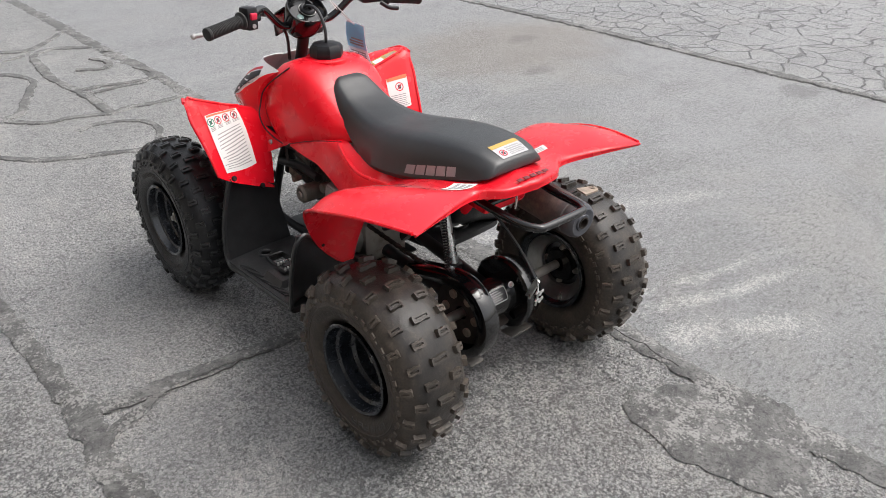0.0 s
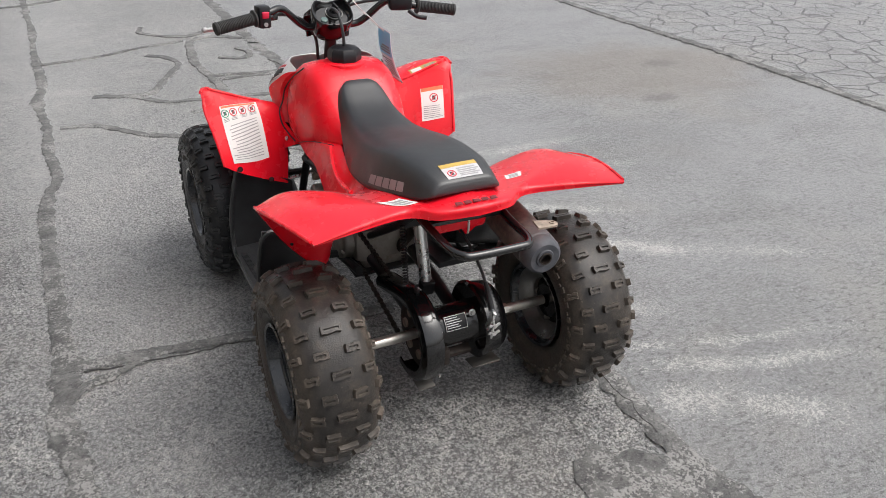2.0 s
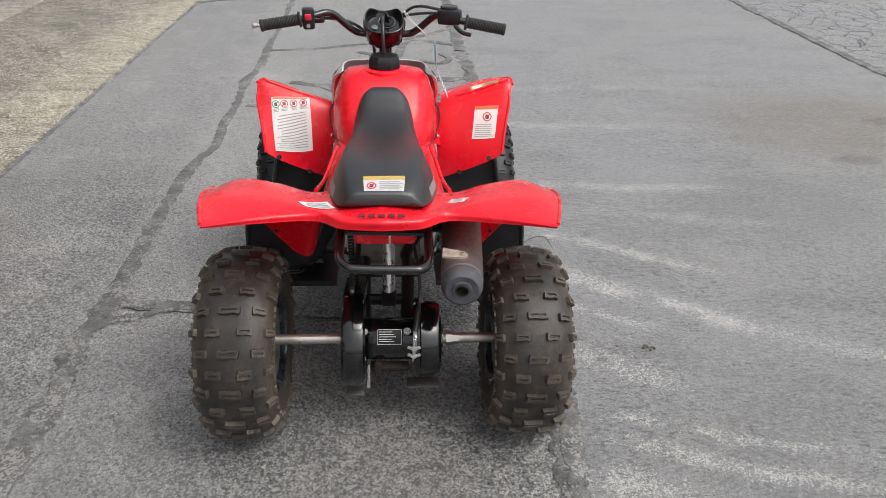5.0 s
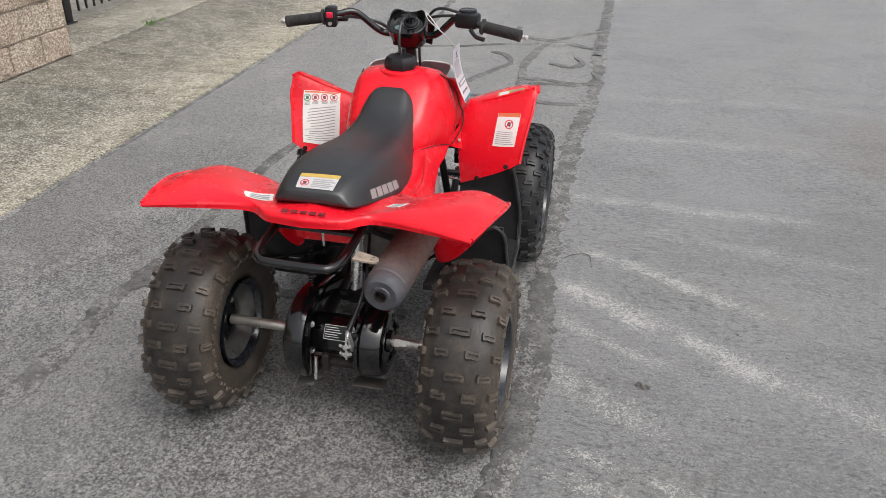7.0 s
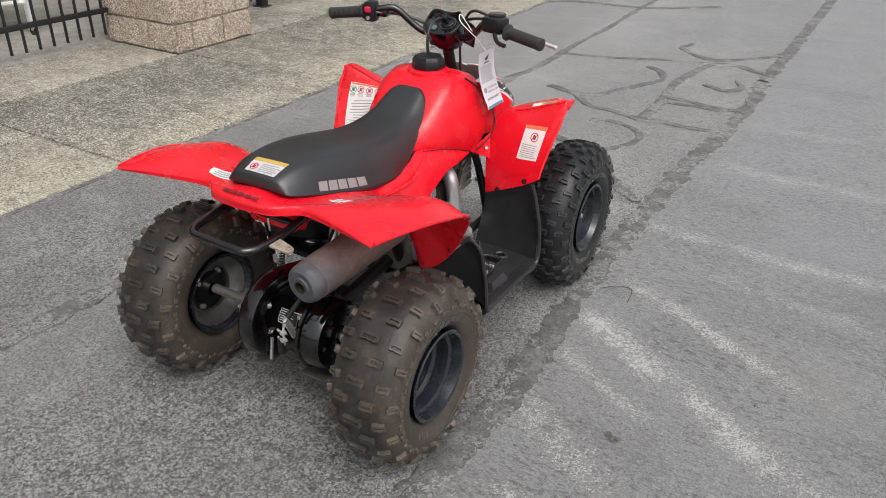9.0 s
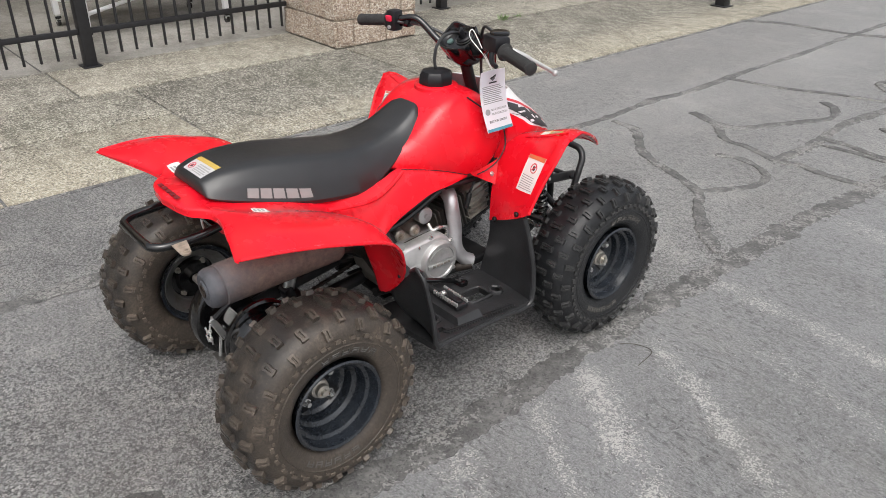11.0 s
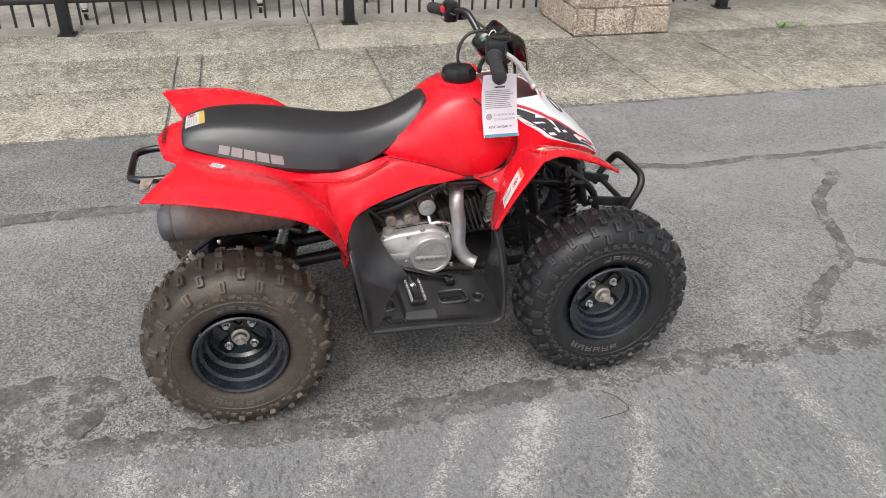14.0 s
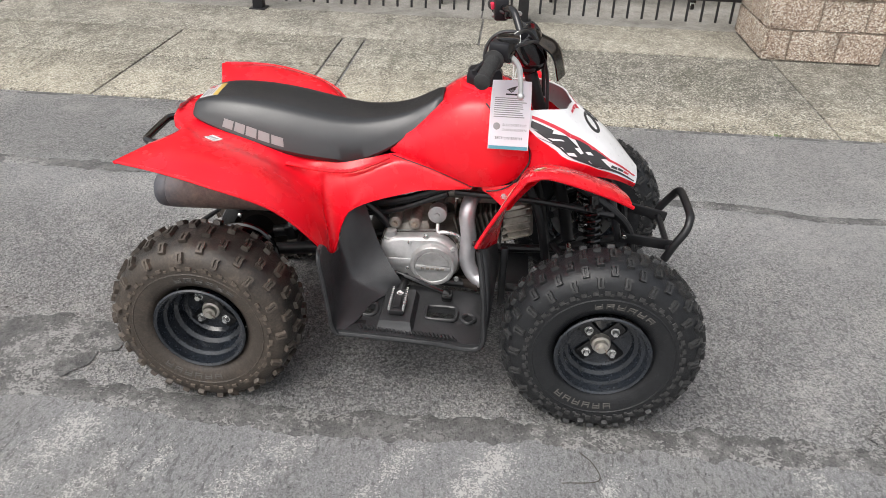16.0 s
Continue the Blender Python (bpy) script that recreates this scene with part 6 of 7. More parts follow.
part("side_cover", loft([case_ring(x, k) for x, k in ((0.085, 1.0), (0.118, 0.995), (0.130, 0.96), (0.136, 0.88))], 2), ALU, quad, "cast aluminium engine side cover")
part("cover_gasket", loft([case_ring(x, k) for x, k in ((0.098, 1.012), (0.101, 1.012))], 1), CHAINM, quad, "dark joint line round the engine cover")
part("clutch_cover", lathe([(0.125, 0.0), (0.125, 0.066), (0.150, 0.064), (0.155, 0.060), (0.155, 0.052), (0.151, 0.050), (0.151, 0.0)], 40, "x", (0, 0.568, 0.288)), ALU, quad, "round cast aluminium clutch cover")
half = [(0.046 * math.cos(radians(a)), 0.046 * math.sin(radians(a))) for a in range(8, 173, 11)]
part("clutch_boss", prism(half, Matrix(((0, 0, 1, 0.151), (1, 0, 0, 0.568), (0, 1, 0, 0.288), (0, 0, 0, 1))), 0.006), ALU, quad, "raised half-round boss")
part("clutch_badge_bar", box((0.007, 0.098, 0.014), (0.1535, 0.568, 0.283), (0, 0, 0), 0.001), ALU, quad, "raised plain bar across the cover")
for q in range(5):
    part("badge_block", box((0.002, 0.010, 0.007), (0.1575, 0.540 + q * 0.014, 0.283), (0, 0, 0), 0.0005), ENGINE, quad)
bm = lathe([(0, 0), (0, 0.021), (0.010, 0.021), (0.012, 0.016), (0.030, 0.016), (0.032, 0.012), (0.032, 0)], 10, "z", (0.112, 0.445, 0.345))
part("oil_filler", bm, ALU, quad, "grey oil filler cap")
part("case_step", box((0.022, 0.10, 0.030), (0.128, 0.475, 0.285), (0, 0, 0), 0.006), ALU, quad, "stepped lower edge of the cover")
for y, z in ((0.495, 0.268), (0.545, 0.372), (0.622, 0.338), (0.635, 0.240), (0.50, 0.352), (0.432, 0.262), (0.575, 0.222)):
    bolt("bolt", (0.132, y, z), (1, 0, 0), 0.006, quad, CHROME, 0.008)
for y in (0.455, 0.51):
    part("case_boss", lathe([(0.02, 0), (0.02, 0.018), (0.10, 0.018), (0.105, 0.014), (0.105, 0.0)], 16, "x", (0, y, 0.392)), ENGINE, quad)
    bolt("bolt", (0.104, y, 0.392), (1, 0, 0), 0.007, quad, RUST, 0.008)
# cylinder with cooling fins, lying forward
cyl = part("cylinder", box((0.075, 0.14, 0.075), (0.0, 0.69, 0.365), (18, 0, 0), 0.008), FINM, quad, "sooty finned engine cylinder")
for i in range(9):
    part("fin", box((0.125, 0.005, 0.115), (0.005, 0.635 + i * 0.0145, 0.345 + i * 0.0045), (18, 0, 0), 0.002), FINM, cyl)
head = part("cylinder_head", box((0.12, 0.075, 0.11), (0.01, 0.795, 0.40), (18, 0, 0), 0.014), ENGINE, quad, "finned aluminium cylinder head")
for i in range(5):
    part("fin", box((0.135, 0.08, 0.004), (0.01, 0.795, 0.355 + i * 0.022), (18, 0, 0), 0.001), ENGINE, head)
part("carburettor", join(box((0.06, 0.09, 0.06), (0.0, 0.70, 0.46), (0, 0, 0), 0.015), lathe([(-0.05, 0), (-0.05, 0.025), (0.05, 0.025), (0.05, 0)], 20, "y", (0, 0.60, 0.46))), ENGINE, quad, "grey carburettor body")
part("idler_disc", lathe([(0.05, 0), (0.05, 0.026), (0.078, 0.026), (0.080, 0.022), (0.080, 0.008), (0.086, 0.007), (0.086, 0)], 28, "x", (0, 0.571, 0.413)), ALU, quad, "round metal disc on the engine")
part("oil_hose", tube([(0.085, 0.574, 0.388), (0.10, 0.578, 0.372), (0.105, 0.60, 0.375), (0.10, 0.635, 0.36), (0.085, 0.645, 0.30)], 0.006, 10), CHROME, quad, "plated oil line")
# gear side of the engine: cover, starter, bracket and hoses
part("gear_cover", loft([[(x, 0.535 + 0.112 * k * math.cos(radians(a)), 0.292 + 0.086 * k * math.sin(radians(a))) for a in range(0, 360, 15)] for x, k in ((-0.075, 1.0), (-0.108, 0.99), (-0.118, 0.93), (-0.122, 0.80))], 2), ENGINE, quad, "grimy left engine cover")
for a in (20, 80, 140, 200, 260, 320):
    bolt("bolt", (-0.117, 0.535 + 0.098 * math.cos(radians(a)), 0.292 + 0.074 * math.sin(radians(a))), (-1, 0, 0), 0.006, quad, STEEL, 0.007)
part("starter_motor", lathe([(-0.125, 0.0), (-0.125, 0.022), (-0.118, 0.029), (-0.050, 0.029), (-0.046, 0.024), (-0.046, 0.0)], 24, "x", (0, 0.700, 0.352)), ENGINE, quad, "dull grey starter motor")
part("starter_cap", lathe([(-0.130, 0.0), (-0.130, 0.010), (-0.124, 0.012), (-0.124, 0.0)], 16, "x", (0, 0.700, 0.352)), STEEL, quad)
part("regulator", join(box((0.034, 0.040, 0.062), (-0.088, 0.566, 0.396), (14, 0, 6), 0.006), box((0.006, 0.030, 0.050), (-0.106, 0.566, 0.396), (14, 0, 6), 0.003)), ALU, quad, "bright cast aluminium housing")
part("head_bracket", join(box((0.020, 0.042, 0.030), (-0.078, 0.800, 0.384), (20, 0, 0), 0.005), lathe([(-0.096, 0.0), (-0.096, 0.012), (-0.070, 0.012), (-0.070, 0.0)], 14, "x", (0, 0.782, 0.372))), RUST, quad, "rust-brown steel engine bracket")
part("cross_tube", tube([(-0.105, 0.62, 0.432), (-0.10, 0.72, 0.436), (-0.10, 0.84, 0.418)], 0.013, 12), FRAME, quad, "black frame tube")
part("fuel_hose", tube([(-0.05, 0.62, 0.52), (-0.092, 0.645, 0.485), (-0.088, 0.668, 0.450), (-0.050, 0.680, 0.445)], 0.0055, 8), BLACK, quad, "black rubber fuel hose")
part("vent_hose", tube([(-0.062, 0.79, 0.52), (-0.100, 0.80, 0.47), (-0.104, 0.775, 0.425), (-0.085, 0.745, 0.395)], 0.005, 8), BLACK, quad, "black rubber vent hose")
for y in (0.595, 0.635):
    part("rocker_boss", lathe([(-0.085, 0.0), (-0.085, 0.014), (-0.078, 0.017), (-0.03, 0.017)], 16, "x", (0, y, 0.385)), ENGINE, quad)
# header pipe with heat shield
bm = tube([(0.03, 0.675, 0.462), (0.070, 0.664, 0.462), (0.096, 0.660, 0.438), (0.104, 0.660, 0.385), (0.108, 0.660, 0.330), (0.114, 0.668, 0.285), (0.124, 0.688, 0.250), (0.136, 0.712, 0.236)], 0.0225, 14)
for v in bm.verts:
    v.co.y += 0.004 * math.sin(v.co.z * 40)
part("header_pipe", bm, PIPE, quad, "silver header pipe with heat shield")
part("shift_lever", tube([(0.145, 0.42, 0.262), (0.165, 0.48, 0.262), (0.178, 0.545, 0.245), (0.178, 0.60, 0.222)], 0.007, 10), GLOSS, quad, "black gear lever")
part("shift_tip", box((0.045, 0.03, 0.02), (0.19, 0.615, 0.219), (0, 0, 0), 0.007), GLOSS, quad, "black rubber lever tip")
part("plug_cap", tube([(0.07, 0.742, 0.385), (0.075, 0.748, 0.42), (0.075, 0.752, 0.435)], 0.009, 10), BLACK, quad, "black spark plug cap")
part("plug_lead", tube([(0.075, 0.752, 0.435), (0.07, 0.775, 0.47), (0.05, 0.80, 0.50)], 0.004, 8), BLACK, quad)
part("airbox", box((0.16, 0.18, 0.13), (0, 0.36, 0.50), (0, 0, 0), 0.02), BLACK, quad, "black air box under the seat")
part("battery_box", box((0.15, 0.14, 0.10), (0, 0.16, 0.55), (6, 0, 0), 0.012), BLACK, quad, "black box under the seat")
part("intake_boot", tube([(0, 0.45, 0.49), (0, 0.56, 0.47)], 0.03, 14, smooth=1), BLACK, quad)
part("lower_guard", box((0.20, 0.45, 0.01), (0, 0.62, 0.20), (0, 0, 0), 0.004), FRAME, quad, "black skid plate")
part("front_shield", box((0.02, 0.02, 0.18), (0.19, 0.765, 0.30), (0, 0, 0), 0.004), BLACK, quad)

# front suspension
for s in (1, -1):
    for z0, z1 in ((0.24, 0.20), (0.35, 0.30)):
        for y0, y1 in ((0.90, 1.01), (1.08, 1.03)):
            part("suspension_arm", tube([(0.09 * s, y0, z0), (0.285 * s, y1, z1)], 0.011, 10, smooth=1), FRAME, quad, "black tubular suspension arm")
    part("steering_knuckle", join(box((0.05, 0.05, 0.14), (0.293 * s, 1.022, 0.25), (0, 0, 0), 0.01), lathe([(-0.04, 0), (-0.04, 0.03), (0.04, 0.03), (0.04, 0)], 20, "x", (0.318 * s, 1.022, 0.244))), FRAME, quad, "black steering knuckle")
    part("tie_rod", tube([(0.03 * s, 0.95, 0.32), (0.285 * s, 0.975, 0.27)], 0.007, 8, smooth=1), CHROME, quad, "plated tie rod")
    part("front_shock", lathe([(0, 0), (0, 0.016), (0.02, 0.016), (0.022, 0.011), (0.11, 0.011), (0.112, 0)], 18, "z", (0.165 * s, 1.01, 0.27), rot=(4, -11 * s, 0)), CHROME, quad, "plated front shock absorber")
    part("shock_can", lathe([(0.10, 0), (0.10, 0.0145), (0.22, 0.0145), (0.222, 0.026), (0.231, 0.026), (0.237, 0.0135), (0.262, 0.0135), (0.264, 0)], 18, "z", (0.165 * s, 1.01, 0.27), rot=(4, -11 * s, 0)), GLOSS, quad, "black upper can of the front shock")
    coil("shock_spring", (0.160 * s, 1.008, 0.295), (0.124 * s, 0.993, 0.478), 0.0225, 0.0048, 10, GLOSS, quad)
    part("frame_tube", tube([(0.06 * s, 0.86, 0.58), (0.10 * s, 1.0, 0.51), (0.095 * s, 1.10, 0.42), (0.09 * s, 1.12, 0.30)], 0.012, 10), FRAME, quad, "black front frame tube")
    # bumper arms
    part("bumper_arm", box((0.012, 0.16, 0.030), (0.095 * s, 1.16, 0.385), (-10, 0, 6 * s), 0.003), FRAME, quad, "black steel bumper bracket")
    bolt("bolt", (0.103 * s, 1.09, 0.40), (s, 0, 0), 0.007, quad, CHROME)
part("front_bumper", tube([(0.12, 1.205, 0.345), (0.118, 1.225, 0.39), (0.110, 1.250, 0.432), (0.092, 1.260, 0.456), (0.058, 1.264, 0.464), (-0.058, 1.264, 0.464), (-0.092, 1.260, 0.456), (-0.110, 1.250, 0.432), (-0.118, 1.225, 0.39), (-0.12, 1.205, 0.345)], 0.0115, 12), FRAME, quad, "black tubular front bumper hoop")
part("bumper_stay", tube([(-0.118, 1.215, 0.372), (0.118, 1.215, 0.372)], 0.009, 10, smooth=1), FRAME, quad)
part("front_inner_panel", box((0.20, 0.02, 0.16), (0, 1.06, 0.45), (15, 0, 0), 0.008), BLACK, quad, "black inner front panel")

# -- handlebar --
SHIFT = -0.006
bar = [(-0.362, 0.684, 0.899), (-0.25, 0.705, 0.914), (-0.205, 0.720, 0.924), (-0.160, 0.745, 0.925), (-0.100, 0.772, 0.872), (-0.06, 0.782, 0.858), (0.06, 0.782, 0.858), (0.100, 0.772, 0.872), (0.160, 0.745, 0.925), (0.205, 0.720, 0.924), (0.25, 0.705, 0.914), (0.362, 0.684, 0.899)]
part("handlebar", tube(bar, 0.0108, 12), GLOSS, quad, "black tubular handlebar")
for s, x0, x1 in ((-1, -0.250, -0.368), (1, 0.247, 0.367)):
    a, b = Vector((x0, 0.705, 0.914)), Vector((x1, 0.683, 0.898))
    d = b - a
    ln = d.length
    prof = [(0, 0), (0, 0.023), (0.005, 0.024), (0.009, 0.0165)]
    n = 22
    for i in range(n):
        t = 0.012 + (ln - 0.022) * i / n
        prof += [(t, 0.0155), (t + 0.0012, 0.0172), (t + 0.0032, 0.0172), (t + 0.0042, 0.0155)]
    prof += [(ln - 0.006, 0.0185), (ln, 0.0175), (ln + 0.002, 0.012), (ln + 0.002, 0)]
    bm = lathe(prof, 24, "z")
    bm.transform(Matrix.Translation(a) @ d.to_track_quat("Z", "Y").to_matrix().to_4x4())
    part("grip", bm, GRIP, quad, "black ribbed rubber handlebar grip")
# left switch block with red stop switch
sw = part("switch_block", box((0.036, 0.040, 0.062), (-0.228, 0.708, 0.917), (0, 0, 10), 0.007), CAPB, quad, "black switch housing")
part("stop_switch", box((0.020, 0.010, 0.018), (-0.226, 0.684, 0.925), (10, 0, 7), 0.003), SWITCH, sw, "red stop switch")
part("start_button", lathe([(0, 0), (0, 0.006), (0.006, 0.005), (0.006, 0)], 16, "y", (-0.226, 0.683, 0.899)), INKG, sw, "grey start button")
part("left_cable", tube([(-0.22, 0.70, 0.915), (-0.16, 0.755, 0.908), (-0.09, 0.80, 0.88), (-0.04, 0.83, 0.82), (-0.03, 0.84, 0.74)], 0.005, 8), BLACK, quad, "black wiring along the handlebar")
# right throttle and brake block
tb = part("throttle_block", box((0.070, 0.050, 0.045), (0.200, 0.722, 0.926), (0, 0, -14), 0.009), CAPB, quad, "black throttle housing")
part("reservoir_cap", lathe([(0, 0), (0, 0.027), (0.008, 0.027), (0.010, 0.024), (0.010, 0)], 24, "z", (0.198, 0.735, 0.946)), GLOSS, tb, "glossy black round cap")
part("thumb_throttle", tube([(0.215, 0.69, 0.905), (0.235, 0.672, 0.890), (0.262, 0.662, 0.885)], 0.0065, 10), CAPB, quad, "black thumb throttle lever")
for s, tip in ((1, (0.372, 0.770, 0.874)), (-1, (-0.392, 0.712, 0.892))):
    bm = tube([(0.20 * s, 0.735, 0.915), (0.245 * s, 0.762, 0.902), (0.305 * s, 0.768 if s > 0 else 0.735, 0.888), tip], 0.0078, 10, taper=0.7)
    bmesh.ops.create_icosphere(bm, subdivisions=2, radius=0.0085, matrix=Matrix.Translation(tip))
    part("brake_lever", bm, ALU, quad, "bare aluminium brake lever")
    part("lever_perch", box((0.045, 0.035, 0.025), (0.205 * s, 0.733, 0.912), (0, 0, -14 * s), 0.006), GLOSS, quad, "black lever perch")
for k, (x, dz) in enumerate(((0.14, 0.0), (0.10, 0.02))):
    part("brake_cable", tube([(0.19, 0.735, 0.92 + dz), (x, 0.775, 0.925 + dz), (0.05, 0.81, 0.90), (0.02, 0.84, 0.82), (0.02, 0.85, 0.72)], 0.0045, 8), BLACK, quad, "black control cable")
# meter pod
POD = pose(-0.002, 0.768, 0.896, 32)


def pod_ring(h, rx, ry, ears=0.0):
    pts = []
    for q in range(32):
        t = 2 * math.pi * q / 32
        c, w = math.cos(t), math.sin(t)
        e = ears * math.exp(-((abs(c) - 0.72) / 0.30) ** 2) * max(0, w) ** 0.5 - ears * 0.5 * math.exp(-(c / 0.3) ** 2) * max(0, w)
        pts.append(POD @ Vector((rx * math.copysign(abs(c) ** 0.8, c), ry * math.copysign(abs(w) ** 0.85, w), h + e)))
    return pts


pod = part("meter_pod", loft([pod_ring(*q) for q in ((-0.085, 0.034, 0.030), (-0.068, 0.052, 0.040), (-0.040, 0.060, 0.048), (-0.010, 0.064, 0.053, 0.006), (0.004, 0.063, 0.053, 0.014), (0.006, 0.059, 0.049, 0.014), (-0.002, 0.055, 0.045, 0.006), (-0.010, 0.048, 0.038))], 3), GLOSS, quad, "glossy black instrument pod")


def on_pod(name, prof, x, y, h, material, label, segs=28):
    bm = lathe(prof, segs, "z", (x, y, h))
    bm.transform(POD)
    return part(name, bm, material, pod, label)


on_pod("key_switch", [(-0.006, 0), (-0.006, 0.024), (0.006, 0.023), (0.010, 0.019), (0.010, 0.014), (0.005, 0.012), (0.005, 0)], 0.010, 0.010, -0.008, CAPB, "round ignition switch")
on_pod("switch_ring", [(0.0, 0.0245), (0.002, 0.0245), (0.002, 0.0265), (0.0, 0.0265)], 0.010, 0.010, -0.008, RIMI, "thin grey ring round the switch")
on_pod("indicator_lamp", [(-0.004, 0), (-0.004, 0.010), (0.002, 0.010), (0.003, 0.007), (0.003, 0)], -0.028, -0.014, -0.008, LENS, "small grey-green indicator lens")
bm = box((0.006, 0.024, 0.026), (0.010, 0.010, 0.012), (0, 0, 25), 0.002)
bm.transform(POD)
part("key", bm, CAPB, pod, "black ignition key")
part("steering_stem", tube([(0, 0.785, 0.85), (0, 0.83, 0.72), (0, 0.92, 0.45), (0, 0.95, 0.32)], 0.018, 12), FRAME, quad, "black steering stem")
part("stem_clamp", box((0.10, 0.05, 0.035), (0, 0.785, 0.842), (0, 0, 0), 0.008), FRAME, quad)
part("dash_cover", box((0.20, 0.12, 0.02), (0, 0.83, 0.655), (-12, 0, 0), 0.006), BLACK, quad, "black panel below the handlebar")
part("meter_cowl", shell(patch([[(-0.06, 0.81, 0.905), (0, 0.822, 0.912), (0.06, 0.81, 0.905)], [(-0.068, 0.85, 0.875), (0, 0.868, 0.885), (0.068, 0.85, 0.875)], [(-0.055, 0.87, 0.81), (0, 0.89, 0.815), (0.055, 0.87, 0.81)]], 6, 6), 0.004), GLOSS, quad, "glossy black cowl before the handlebar")

# -- stickers and lettering shapes --
def sign(grid, u, v, r, ring, parent, toward, mark=INK, side=1, lift=0.0016):
    """A round sign: a ring with a bar across it and a small dark mark."""
    p, n = sample(grid, u, v)
    n = Vector(n) * (1 if float(np.dot(n, np.array(toward))) > 0 else -1)
    m = Matrix.Translation(Vector(p) + n * lift) @ n.to_track_quat("Z", "Y").to_matrix().to_4x4()
    k = Matrix.Diagonal((side, 1, 1, 1))
    bm = lathe([(0, r * 0.78), (0.0005, r * 0.80), (0.0005, r * 0.98), (0, r)], 28, "z", closed=True)
    box((r * 1.7, r * 0.2, 0.0006), (0, 0, 0.0003), (0, 0, 45), 0.0, bm)
    bm.transform(k @ m)
    part("round_sign", bm, ring, parent)
    bm = box((r * 0.75, r * 0.9, 0.0004), (0, 0, 0.0), (0, 0, 0), 0.0)
    bm.transform(k @ m)
    part("sign_mark", bm, mark, parent)


LQ = [(0.219, 0.456), (0.632, 0.372), (0.700, 0.060), (0.210, 0.149)]
decal("warning_label", ffm, LQ, PAPER, quad, 0.0019, BACKUP, "white safety label with picture signs and small print")
decal("label_heading", ffm, inner_quad(LQ, 0.05, 0.95, 0.01, 0.05), ORANGE, quad, 0.0026, BACKUP, n=3)
for k, mt in enumerate((INKGR, INKR, INKR, INKR)):
    u, v = inner_quad(LQ, 0.86 - k * 0.235, 1, 0.155, 1)[0]
    sign(ffm, u, v, 0.0125, mt, quad, BACKUP, lift=0.0026)
    text_bars(ffm, inner_quad(LQ, 0.77 - k * 0.235, 0.95 - k * 0.235, 0.235, 0.30), 3, quad, INKG, BACKUP, seed=20 + k, lift=0.0026)
text_bars(ffm, inner_quad(LQ, 0.10, 0.93, 0.36, 0.95), 13, quad, INKG, BACKUP, seed=3, lift=0.0026, fill=0.30)
RQ = [(0.384, 0.365), (0.680, 0.330), (0.695, 0.164), (0.376, 0.203)]
decal("warning_label", ff_grid, RQ, PAPER, quad, 0.0019, BACKUP, "white safety label with red heading and small print")
decal("label_heading", ff_grid, inner_quad(RQ, 0.02, 0.98, 0.0, 0.13), ORANGE, quad, 0.0026, BACKUP, n=3)
u, v = inner_quad(RQ, 0.5, 1, 0.36, 1)[0]
sign(ff_grid, u, v, 0.015, INKR, quad, BACKUP, lift=0.0026)
text_bars(ff_grid, inner_quad(RQ, 0.08, 0.92, 0.58, 0.97), 7, quad, INKG, BACKUP, seed=4, lift=0.0026, fill=0.34)

# -- hang tag --
tag = thing("hang_tag", "white paper hang tag tied to the handlebar with string", "hang tag", at=(0.158, 0.752, 0.757))
tag_g = patch([[(-0.012, -0.047, 0.081), (-0.012, 0, 0.083), (-0.012, 0.047, 0.081)], [(-0.010, -0.050, 0.030), (-0.010, 0, 0.030), (-0.010, 0.050, 0.030)], [(0.004, -0.050, -0.025), (0.004, 0, -0.025), (0.004, 0.050, -0.025)], [(0.030, -0.050, -0.082), (0.030, 0, -0.082), (0.030, 0.050, -0.082)]], 6, 8)
part("card", shell(tag_g, 0.0008), TAGP, tag)

# silver logo blocks on the seat sides, label on its rear
LOGO = [(0.212, 0.664), (0.362, 0.750), (0.364, 0.935), (0.206, 0.915)]
WIDE = [(0.0, 0.175), (0.205, 0.375), (0.40, 0.575), (0.605, 0.785), (0.815, 1.0)]
for s in (1, -1):
    for a, b in WIDE:
        block = decal("seat_logo_block", seat_side, inner_quad(LOGO, a, b, 0, 1), SILVERP, quad, 0.0008, (1, 0, 0.2), side=s, n=3)
SQ = [(0.170, 0.350), (0.175, 0.697), (0.090, 0.740), (0.088, 0.335)]
decal("seat_label", seat_top, SQ, PAPERG, quad, 0.0010, (0, 0, 1), "white seat label with yellow heading")
decal("label_heading", seat_top, inner_quad(SQ, 0, 1, 0.0, 0.22), YELLOW, quad, 0.0016, (0, 0, 1), n=3)
u, v = inner_quad(SQ, 0.18, 1, 0.60, 1)[0]
sign(seat_top, u, v, 0.011, INKR, quad, (0, 0, 1))
text_bars(seat_top, inner_quad(SQ, 0.36, 0.95, 0.32, 0.92), 5, quad, INKG, (0, 0, 1), lift=0.0016, seed=8)
# tail logo blocks
for k in range(5):
    part("tail_logo_block", box((0.0165, 0.011, 0.002), (-0.044 + 0.022 * k, -0.1495 + 0.00012 * abs(k - 2), 0.672), (6, 0, 0), 0.0005), DKRED, quad)
